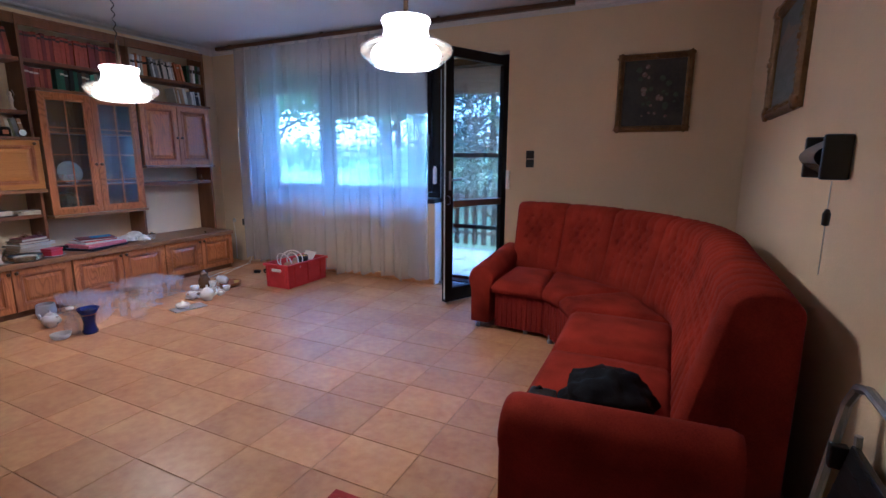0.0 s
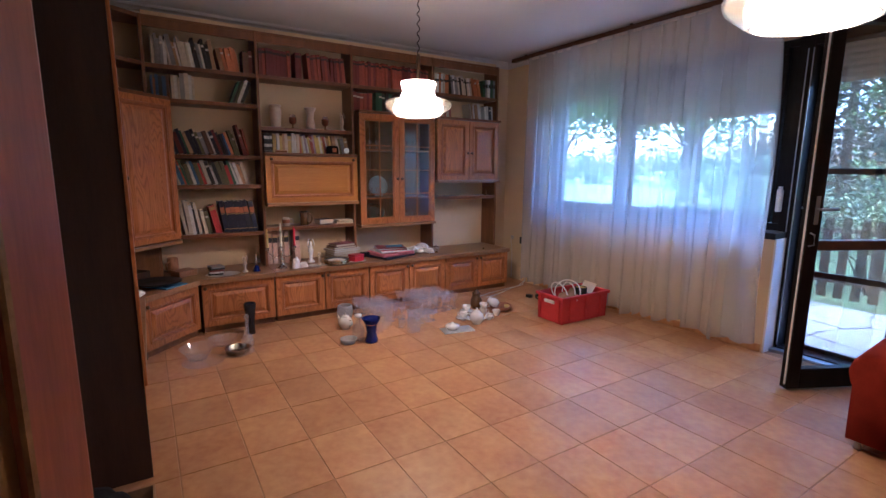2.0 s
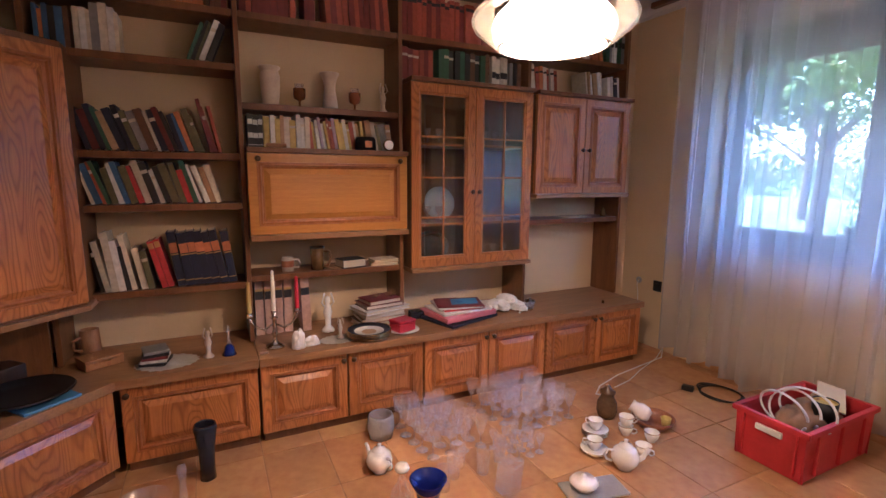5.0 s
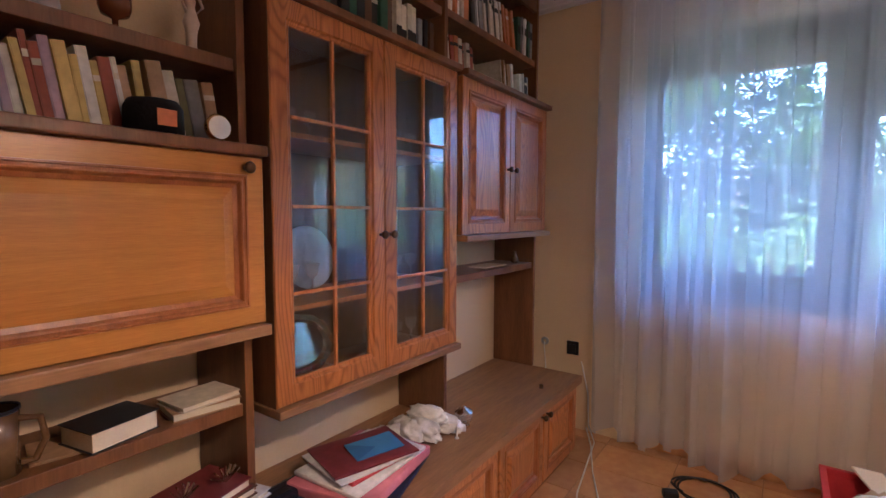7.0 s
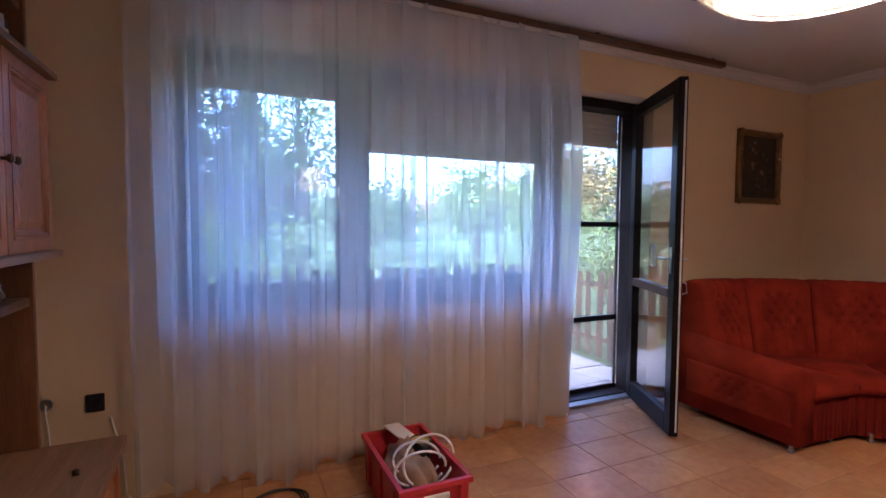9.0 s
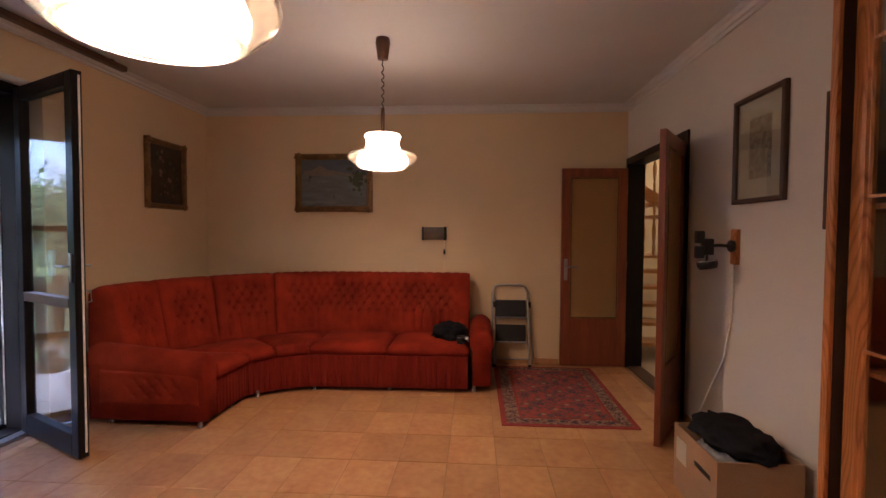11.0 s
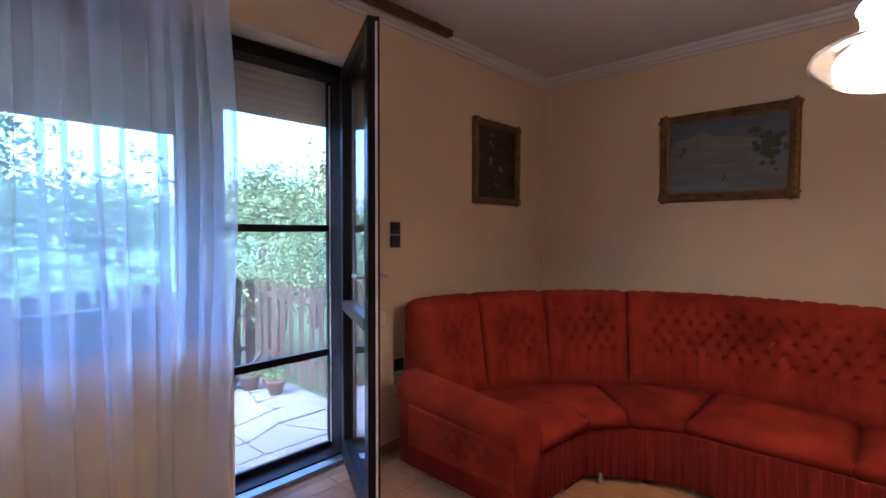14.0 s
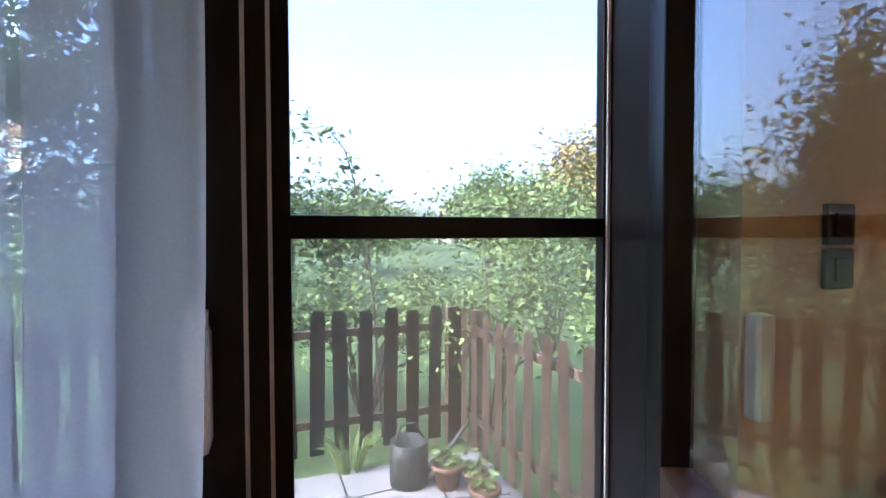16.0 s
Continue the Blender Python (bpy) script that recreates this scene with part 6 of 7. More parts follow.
# ---------------------------------------------------------------- on the worktop
Z = .4705
cd = thing("candelabra", (-5.07, 1.69, Z), "silver three-armed candelabra with white, red and yellow candles", "candelabra")
part("base", lathe([(0, 0), (.052, 0), (.05, .008), (.03, .018), (.012, .03), (.01, .06), (.018, .075), (.010, .09), (.010, .15), (.018, .16), (.012, .17), (.014, .20), (0, .2)], 20, at=(-5.07, 1.69, Z)), SILVER, cd, smooth=True)
for s in (-1, 1):
    a_ = part("arm", tube([(-5.07, 1.69, Z + .13), (-5.07, 1.69 + s * .05, Z + .10), (-5.07, 1.69 + s * .09, Z + .12), (-5.07, 1.69 + s * .115, Z + .155), (-5.07, 1.69 + s * .12, Z + .175)], .005, 8), SILVER, cd, smooth=True)
    part("drip_cup", lathe([(0, 0), (.018, .004), (.014, .03), (0, .03)], 14, at=(-5.07, 1.69 + s * .12, Z + .17)), SILVER, a_, smooth=True)
part("candle", lathe([(.0115, .2), (.011, .3), (.008, .41), (0, .42)], 12, at=(-5.07, 1.69, Z)), WAXW, cd, "tall white candle", smooth=True)
part("candle", lathe([(.012, .2), (.011, .3), (.008, .37), (0, .38)], 8, at=(-5.07, 1.81, Z)), WAXR, cd, "red twisted candle")
part("candle", lathe([(.012, .2), (.011, .3), (.008, .36), (0, .37)], 8, at=(-5.07, 1.57, Z)), WAXY, cd, "yellow candle")


def figurine(x, y, z, h, mat, label, seed, name="figurine", skirt=None):
    t = tagged(new(name), label, "figurine", "porcelain ornaments")
    t.matrix_basis = pose(x, y, z)
    k = h / .2
    bm = lathe([(0, 0), (.035 * k, 0), (.032 * k, .01 * k), (.014 * k, .03 * k), (.016 * k, .07 * k), (.024 * k, .1 * k), (.016 * k, .125 * k), (.011 * k, .145 * k), (.015 * k, .16 * k), (.011 * k, .178 * k), (0, .182 * k)], 12, at=(x, y, z))
    tube([(x, y + .012 * k, z + .125 * k), (x + .01, y + .03 * k, z + .15 * k), (x, y + .018 * k, z + .2 * k)], .005 * k, 6, bm)
    tube([(x, y - .012 * k, z + .125 * k), (x + .01, y - .03 * k, z + .15 * k), (x, y - .014 * k, z + .2 * k)], .005 * k, 6, bm)
    me = bpy.data.meshes.new(name)
    bm.transform(Matrix.Translation((-x, -y, -z)))
    bm.to_mesh(me)
    bm.free()
    me.materials.append(mat)
    for p in me.polygons:
        p.use_smooth = True
    o = bpy.data.objects.new(name, me)
    bpy.data.objects.remove(t)
    scene.collection.objects.link(o)
    o.name = name
    o.matrix_basis = pose(x, y, z)
    return tagged(o, label, "figurine", "porcelain ornaments")


figurine(-5.22, 2.005, Z, .23, PORC, "slim white porcelain figurine with raised arms", 1)
figurine(-5.05, 2.035, Z + .004, .12, CREAMP, "small seated porcelain figurine on a lace doily", 2)
figurine(-5.06, 1.37, Z, .15, CREAMP, "pale pottery figurine on the worktop", 3)
figurine(-5.05, 3.25, Z, .055, PORC, "tiny white porcelain figurine near the folded linen", 4)


def ornament(x, y, z, rx, ry, h, mat, label, seed, name="ornament"):
    t = thing(name, (x, y, z), label, "ornament", "porcelain ornaments")
    part("body", heap(x, y, z, rx, ry, h, seed), mat, t, smooth=True)
    return t


ornament(-5.0, 1.80, Z, .03, .035, .10, PORC, "white porcelain shell-shaped ornament on the worktop", 2.3)
ornament(-5.015, 1.87, Z, .022, .04, .05, PORC, "white porcelain bird ornament on the worktop", 6.1)
def doily(x, y, rx, ry, seed, label):
    t = thing("lace_doily", (x, y, Z), label, "doily")
    bm = bmesh.new()
    r_ = random.Random(seed)
    n = 40
    ring = [bm.verts.new((x + rx * (1 + .10 * (i % 2)) * math.cos(2 * math.pi * i / n), y + ry * (1 + .10 * (i % 2)) * math.sin(2 * math.pi * i / n), Z + .0008 + r_.uniform(0, .003))) for i in range(n)]
    c = bm.verts.new((x, y, Z + .001))
    for i in range(n):
        bm.faces.new((c, ring[i], ring[(i + 1) % n]))
    bmesh.ops.solidify(bm, geom=bm.faces[:], thickness=.0012)
    part("lace", bm, LINEN, t)


doily(-5.06, 1.19, .10, .13, 3, "white crocheted lace doily under a stack of cassettes")
doily(-5.04, 2.02, .07, .10, 4, "white lace doily under small figurines")
cdz = Z + .004
for k, (c, w_) in enumerate((("black", .115), ("white", .11), ("maroon", .11), ("black", .112), ("grey", .105))):
    t_ = thing("cassette_case", (-5.07, 1.13, cdz), f"{c} plastic case in a small stack on the doily", "case", "stacked cases")
    part("case", boxm(-.06, .06, -w_ / 2, w_ / 2, 0, .014, pose(-5.08, 1.14, cdz, 0, 0, -12 + 6 * k), .002), PAL[c], t_)
    cdz += .0145
bl_ = thing("hand_bell", (-5.055, 1.465, Z), "blue and clear glass hand bell on the worktop", "bell")
part("bell", lathe([(.0, .055), (.012, .054), (.022, .04), (.027, .015), (.036, .0), (.033, .0), (.024, .016), (.018, .04), (0, .048)], 20, at=(-5.055, 1.465, Z)), COBALT, bl_, smooth=True)
part("handle", lathe([(.007, .055), (.012, .07), (.006, .085), (.008, .12), (.005, .15), (0, .152)], 12, at=(-5.055, 1.465, Z)), CRYST, bl_, smooth=True)
mg = turned("wooden_mug", hollow([(0, 0), (.048, 0), (.045, .06), (.042, .13)], .006), (-5.36, .83, Z), HOLZ, "carved wooden mug standing on the corner worktop", "mug")
part("handle", tube([(-5.32, .80, Z + .10), (-5.295, .775, Z + .09), (-5.295, .775, Z + .045), (-5.325, .80, Z + .03)], .008, 8), HOLZ, mg)
wb = thing("wooden_box", (-5.15, .90, Z), "small carved wooden box on the worktop", "box")
part("base", boxm(-.06, .06, -.08, .08, 0, .035, pose(-5.17, .90, Z, 0, 0, 30), .004), HOLZ, wb)
part("lid", boxm(-.062, .062, -.082, .082, .0355, .05, pose(-5.17, .90, Z, 0, 0, 30), .004), HOLZ, wb)
turned("dark_platter", [(0, 0), (.10, 0), (.17, .02), (.165, .026), (.10, .008), (0, .008)], (-4.86, .70, Z + .012), BLACKP, "large round dark platter on the corner worktop", "platter", n=32)
bx_ = thing("blue_folder", (-4.84, .72, Z), "flat blue folder lying under the dark platter", "folder")
part("cover", boxm(-.13, .13, -.10, .10, 0, .011, pose(-4.84, .74, Z, 0, 0, 40), .002), BLUEC, bx_)
tv = thing("dark_box", (-5.2, .55, Z), "dark wooden radio-like box in the corner recess", "box")
part("case", boxm(-.15, .15, -.10, .10, 0, .09, pose(-5.1, .48, Z, 0, 0, 45), .006), DARK_SIDE, tv)
ornament(-4.62, .56, Z, .09, .05, .025, LINEN, "crumpled white napkin on the corner worktop", 4.4, "napkin")
er = thing("eraser", (-4.98, 1.625, Z), "small pinkish eraser at the worktop edge", "eraser")
part("block", box(-4.99, -4.972, 1.605, 1.645, Z, Z + .012, .003), PAL["flesh"], er)

# plates with the gilt cobalt border, and the red box on its plate
for k in range(4):
    z = Z + k * .009
    t_ = thing("dinner_plate", (-5.01, 2.19, z), "porcelain plate with a cobalt and gold border, stacked", "plate", "stack of plates")
    part("dish", lathe([(0, 0), (.065, 0), (.075, .006), (.125, .018), (.124, .021), (.075, .010), (.065, .006), (0, .005)], 32, at=(-5.01, 2.19, z)), PORC, t_, smooth=True)
    part("border", lathe([(.084, .0125), (.119, .0204), (.1192, .0209), (.0838, .0132)], 32, at=(-5.01, 2.19, z)), PAL["navy"], t_, "cobalt blue border", smooth=True)
    part("gilt_rim", lathe([(.120, .0186), (.1265, .0188), (.1255, .0222), (.120, .0214)], 32, at=(-5.01, 2.19, z)), GOLD, t_)
    part("painted_bouquet", lathe([(0, .0056), (.04, .0056), (.042, .0062), (0, .0063)], 12, at=(-5.01, 2.19, z)), PAL["tan"], t_) if k == 3 else None
turned("side_plate", [(0, 0), (.05, 0), (.095, .012), (.094, .015), (.05, .006), (0, .005)], (-5.03, 2.405, Z), PORC, "white flowered plate under a red box", "plate", n=28)
rb_ = thing("red_box", (-5.03, 2.40, Z), "small bright red lidded box on a plate", "box")
part("base", boxm(-.05, .05, -.06, .06, .007, .055, pose(-5.03, 2.40, Z, 0, 0, 20), .008), WAXR, rb_)
part("lid", boxm(-.053, .053, -.063, .063, .0555, .075, pose(-5.03, 2.40, Z, 0, 0, 20), .008), WAXR, rb_)

# stack of large books on the worktop
zz = Z
for th, w_, d_, c, tn, x_ in ((.03, .30, .20, "cream", 6, -5.25), (.028, .28, .20, "tan", 2, -5.26), (.035, .27, .19, "cream", 8, -5.25), (.02, .31, .21, "white", 14, -5.24), (.024, .25, .18, "brown", 8, -5.25), (.026, .22, .16, "maroon", 12, -5.24)):
    t_ = thing("large_book", (x_, 2.33, zz), f"{c} hardback book lying in a stack on the worktop", "book", "stack of large books")
    m_ = pose(x_, 2.33, zz, 0, 0, tn)
    part("cover", boxm(-d_ / 2, d_ / 2, -w_ / 2, w_ / 2, 0, .003, m_), PAL[c], t_)
    part("page_block", boxm(-d_ / 2 + .006, d_ / 2 - .006, -w_ / 2 + .006, w_ / 2 - .006, .0031, th - .0031, m_), PAGES, t_)
    part("cover", boxm(-d_ / 2, d_ / 2, -w_ / 2, w_ / 2, th - .003, th, m_), PAL[c], t_)
    zz += th + .0004
for y_ in (2.29, 2.40):
    t_ = thing("fan_napkin_ring", (-5.22, y_, zz), "small silver fan-shaped napkin holder on the books", "napkin holder")
    for k in range(7):
        part("fan_blade", boxm(-.004, .004, -.0015, .0015, 0, .045, pose(-5.22 + .0001 * k, y_, zz, -60 + 20 * k, 0, 0)), SILVER, t_)

# folded textiles, linen, glassware
zz = Z
for k, (mat_, th, rx, ry, nm, lb) in enumerate(((PAL["navy"], .022, .16, .21, "folded_shirt", "dark blue folded shirt in clear wrapping"), (PINKC, .035, .15, .20, "folded_tablecloth", "pink folded tablecloth in a pile"), (PAL["white"], .014, .13, .18, "folded_napkins", "white folded napkins in a pile"), (PAL["red"], .012, .11, .14, "red_folder", "red paper folder in a pile"), (PAL["white"], .006, .12, .16, "paper_sheets", "loose white paper sheets in a pile"), (PAL["maroon"], .008, .11, .15, "dark_red_booklet", "dark red booklet on the textile pile"))):
    t_ = thing(nm, (-5.14, 2.83, zz), lb + " on the worktop", "textile" if k < 3 else "paper", "pile of textiles")
    own = box(-rx, rx, -ry, ry, 0, th, min(.008, th * .4))
    bmesh.ops.subdivide_edges(own, edges=own.edges[:], cuts=4, use_grid_fill=True)
    for v in own.verts:
        v.co.z += .006 * noise.noise(v.co * 9 + Vector((k, 0, 0))) * (v.co.z / th)
    part("folds", merge(None, own, pose(-5.14, 2.83, zz, 0, 0, 18 - 7 * k)), mat_, t_, smooth=True)
    zz += th + .001
en = thing("blue_envelope", (-5.12, 2.86, zz), "bright blue paper envelope on the textile pile", "envelope")
part("sheet", boxm(-.055, .055, -.085, .085, 0, .002, pose(-5.12, 2.86, zz + .004, 2, 3, -20)), BLUEC, en)
bm = bmesh.new()
bm.faces.new([bm.verts.new(v) for v in ((-.055, -.085, .0028), (.055, -.085, .0028), (.012, 0, .0032))])
part("flap", merge(None, bm, pose(-5.12, 2.86, zz + .004, 2, 3, -20)), material("blue_flap", (0.05, 0.17, 0.36), .6), en)
LR = random.Random(12)
for k in range(7):
    lx, ly = -5.24 + .05 * (k % 3) + LR.uniform(-.01, .01), 3.10 + .035 * k
    lz = Z + (.0, .030, .012)[k % 3] * (1.6 if 1 < k < 5 else .6)
    t_ = thing("linen_cloth", (lx, ly, lz), "white crocheted linen crumpled in a heap on the worktop", "linen", "heap of white linen")
    own = heap(0, 0, 0, .085, .05, .055, 2.3 * k + 1, ruffle=.16)
    part("folds", merge(None, own, pose(lx, ly, lz, 0, 0, LR.uniform(-50, 50))), LINEN, t_, smooth=True)
turned("sugar_bowl", [(0, 0), (.02, 0), (.022, .008), (.035, .03), (.038, .06)], (-5.09, 3.36, Z), CRYST, "small glass sugar bowl with gilt foot", "bowl", extra=[("foot", [(.024, 0), (.026, .004), (.021, .01), (.018, .004)], GOLD), ("lid", [(.038, .061), (.03, .07), (.008, .076), (.008, .084), (0, .086)], SILVER)])
bk_ = thing("glasses_case", (-5.24, 2.62, Z), "dark leather glasses case on the worktop", "case")
part("case", box(-5.28, -5.20, 2.53, 2.69, Z, Z + .05, .015), SMOKY, bk_)
kk = turned("turned_stopper", [(0, 0), (.012, 0), (.008, .008), (.012, .016), (0, .022)], (-5.01, 3.955, Z), BRASS, "small dark knob lying on the worktop", "knob", n=12)

# ---------------------------------------------------------------- on the shelves
ZB = 1.7475
turned("white_vase", hollow([(0, 0), (.040, 0), (.042, .012), (.046, .05), (.050, .11), (.052, .15), (.046, .172), (.043, .182), (.056, .198), (.054, .203)], .004), (-5.29, 1.75, ZB), CREAMP, "pale relief vase on the shelf", "vase")
turned("white_vase", hollow([(0, 0), (.044, 0), (.042, .03), (.036, .07), (.030, .11), (.033, .145), (.044, .175), (.055, .195), (.052, .2)], .004), (-5.29, 2.07, ZB), CREAMP, "waisted cream vase on the shelf", "vase")
for y_, lb in ((1.90, "amber glass candle cup on a short foot"), (2.21, "amber glass candle cup with a candle")):
    turned("candle_glass", hollow([(0, .0), (.022, 0), (.02, .004), (.006, .01), (.006, .035), (.028, .045), (.033, .06), (.034, .10)], .003), (-5.28, y_, ZB), material("amber_cup", (0.30, 0.10, 0.03), 0.2, transmission=.4, second=(.22, .07, .02)), lb, "candle holder", extra=[("cup_glass", [(.025, .10), (.025, .125), (.023, .125), (.023, .1)], CRYST)])
figurine(-5.29, 2.385, ZB, .17, CREAMP, "pinkish pottery child figurine on the shelf", 9)
ZC = .8345
bst = turned("beer_stein", hollow([(0, 0), (.032, 0), (.035, .05), (.03, .08)], .004), (-5.29, 1.80, ZC), CREAMP, "small painted pottery stein on the shelf", "mug")
dmg = turned("dark_mug", hollow([(0, 0), (.038, 0), (.036, .06), (.04, .13)], .005), (-5.27, 1.965, ZC), TERRA, "tall dark brown stoneware mug on the shelf", "mug")
part("handle", tube([(-5.285, 1.833, ZC + .062), (-5.28, 1.858, ZC + .064), (-5.278, 1.866, ZC + .042), (-5.28, 1.858, ZC + .02), (-5.285, 1.834, ZC + .018)], .006, 8), CREAMP, bst)
part("painted_band", lathe([(.0356, .026), (.0362, .03), (.0362, .058), (.0345, .062)], 20, at=(-5.29, 1.80, ZC)), WICK, bst, "painted reddish band")
part("rim", lathe([(.0395, .126), (.042, .128), (.0415, .134), (.039, .134)], 20, at=(-5.27, 1.965, ZC)), BLACKP, dmg)
part("handle", tube([(-5.25, 1.998, ZC + .11), (-5.24, 2.03, ZC + .105), (-5.238, 2.036, ZC + .06), (-5.245, 2.02, ZC + .02), (-5.25, 1.998, ZC + .02)], .007, 8), TERRA, dmg)
for x_, y_, z_, th, w_, d_, c, tn, lb in ((-5.27, 2.16, 0, .045, .15, .12, "black", 12, "thick black book lying on the small shelf"), (-5.30, 2.10, 0, .006, .16, .12, "tan", -10, "thin tan booklet under the black book"), (-5.28, 2.37, 0, .022, .17, .12, "tan", -8, "tan book lying on the small shelf"), (-5.28, 2.37, .0224, .014, .16, .12, "cream", 4, "cream book lying on another book")):
    if c == "black":
        z_ = .0064
    t_ = thing("lying_book", (x_, y_, ZC + z_), lb, "book")
    m_ = pose(x_, y_, ZC + z_, 0, 0, tn)
    part("cover", boxm(-d_ / 2, d_ / 2, -w_ / 2, w_ / 2, 0, .002, m_), PAL[c], t_)
    part("page_block", boxm(-d_ / 2 + .005, d_ / 2 - .004, -w_ / 2 + .004, w_ / 2 - .004, .0021, th - .0021, m_), PAGES, t_)
    part("cover", boxm(-d_ / 2, d_ / 2, -w_ / 2, w_ / 2, th - .002, th, m_), PAL[c], t_)
ck = thing("cap", (-5.155, 2.24, 1.519), "black cap with an orange emblem on the cabinet top", "cap")
part("crown", lathe([(.0, .075), (.05, .074), (.058, .06), (.06, 0), (.056, 0), (.05, .06), (0, .065)], 22, at=(-5.18, 2.24, 1.5195)), BLACKF, ck, smooth=True)
part("emblem", boxm(-.02, .02, -.002, 0, .015, .05, pose(-5.119, 2.24, 1.5195, 0, 0, 90), .001), PAL["orange"], ck, "orange emblem")
cl_ = thing("small_clock", (-5.15, 2.365, 1.519), "small round clock with a pale dial", "clock")
part("case", merge(None, lathe([(0, 0), (.03, 0), (.032, .012), (.028, .016), (0, .016)], 22), pose(-5.15, 2.365, 1.5515, 0, 90, 0)), GOLD, cl_, smooth=True)
part("dial", merge(None, lathe([(0, 0), (.027, 0), (.027, .001), (0, .001)], 22), pose(-5.1335, 2.365, 1.5515, 0, 90, 0)), WHITEP, cl_)
kn = thing("penknife", (-5.15, 1.70, 1.519), "wooden-handled knife lying on the cabinet top", "knife")
part("handle", tube([(-5.15, 1.70, 1.531), (-5.14, 1.80, 1.531)], .011, 8), HOLZ, kn)
part("blade", boxm(-.006, .006, -.05, .05, -.001, .001, pose(-5.155, 1.65, 1.531, 0, 0, 4)), STEEL, kn)
turned("bud_vase", hollow([(0, 0), (.018, 0), (.024, .02), (.008, .05), (.012, .065)], .002), (-5.28, 4.17, 1.0775), TERRA, "tiny dark bud vase on the shelf", "vase")
pl_ = thing("paper_pile", (-5.29, 3.93, 1.0775), "thin pile of paper on the small shelf", "paper")
part("sheets", box(-5.36, -5.25, 3.80, 4.02, 1.0775, 1.083), PAGES, pl_)

# silverware behind the glass
sx = -5.29
TARN = material("tarnished_silver", (.60, .57, .50), .14, metal=1.0, second=(.35, .31, .25), scale=18, bump=.1)
tr2 = thing("silver_tray", (-5.24, 2.71, .8155), "oval silver tray with a scalloped rim standing in the cabinet", "tray")
own = lathe([(0, 0), (.085, 0), (.095, .008), (.112, .012), (.113, .016), (.094, .012), (.084, .004), (0, .004)], 32)
for v in own.verts:
    r = math.hypot(v.co.x, v.co.y)
    if r > .1:
        v.co.x *= 1 + .02 * math.cos(12 * math.atan2(v.co.y, v.co.x))
        v.co.y *= 1 + .02 * math.cos(12 * math.atan2(v.co.y, v.co.x))
    v.co.x *= .86
    v.co.y *= 1.15
part("dish", merge(None, own, pose(-5.30, 2.70, .925, 0, 74, 0)), TARN, tr2)
pl2 = thing("glass_plate", (-5.36, 2.78, 1.087), "large clear glass plate standing inside the cabinet", "plate")
part("dish", merge(None, lathe([(0, 0), (.07, 0), (.11, .013), (.109, .016), (.07, .005), (0, .004)], 28), pose(-5.38, 2.80, 1.198, 0, 80, 0)), FROST, pl2, smooth=True)
cab = tagged(new("cabinet_glass"), "small gilt-rimmed glass inside the display cabinet", "glass", "glasses in the cabinet")
part("bowl", lathe([(0, 0), (.022, 0), (.02, .003), (.005, .008), (.005, .05), (.02, .065), (.026, .10)], 12), CRYST, cab, smooth=True)
first = True
for z_ in (.816, 1.0865, 1.5765):
    for y_ in (2.60, 2.68, 2.76, 3.02, 3.10, 3.18, 3.27):
        if z_ < 1 and y_ < 2.9:
            continue
        m_ = pose(-5.30, y_, z_)
        if first:
            cab.matrix_basis = m_
            first = False
        else:
            copy_thing(cab, m_)

# ---------------------------------------------------------------- garden
GRASS = material("lawn", (0.075, 0.12, 0.03), 0.95, second=(0.045, 0.075, 0.02), scale=0.8, fine=12, detail=0.5, bump=0.5)
STONE = material("flagstone", (0.26, 0.25, 0.235), 0.8, second=(0.20, 0.19, 0.18), scale=3, fine=40, bump=0.2, vary=0.12)
MORTAR = material("mortar", (0.21, 0.20, 0.185), 0.95, scale=6, bump=0.3)
PICKET = material("weathered_picket", (0.11, 0.072, 0.045), 0.8, second=(0.065, 0.042, 0.027), scale=5, stretch=(8, 8, 1), vary=0.15, bump=0.3)
BARK = material("bark", (0.10, 0.075, 0.055), 0.9, second=(0.05, 0.038, 0.03), scale=12, stretch=(3, 3, .6), bump=0.6)
LEAF = [material("leaf_green", (0.12, 0.18, 0.045), 0.6, second=(0.08, 0.13, 0.03), scale=2, vary=.3, island=True), material("leaf_light", (0.16, 0.22, 0.05), 0.6, second=(0.10, 0.15, 0.035), scale=2, vary=.3, island=True),
        material("leaf_blue", (0.05, 0.09, 0.06), 0.6, second=(0.03, 0.06, 0.045), scale=2, vary=.3, island=True), material("leaf_yellow", (0.28, 0.20, 0.04), 0.6, second=(0.18, 0.14, 0.03), scale=2, vary=.3, island=True)]
GZ = -.07
structure(part("ground", box(-900, 900, Y1 + WT + .005, 1500, -1.2, GZ), GRASS), "mown green lawn behind the house")
structure(part("pavement", box(-6.5, -1.0, Y1 + WT + .004, 6.9, GZ - .1, GZ + .015), MORTAR), "light flagstone terrace outside the balcony door")
PV = bpy.data.objects["pavement"]
R = random.Random(4)
NX, NY = 11, 7
gx = [[(-5.4 + 4.35 * i / NX + (R.uniform(-.13, .13) if 0 < i < NX else 0), Y1 + WT + .02 + 1.88 * j / NY + (R.uniform(-.09, .09) if 0 < j < NY else 0)) for j in range(NY + 1)] for i in range(NX + 1)]
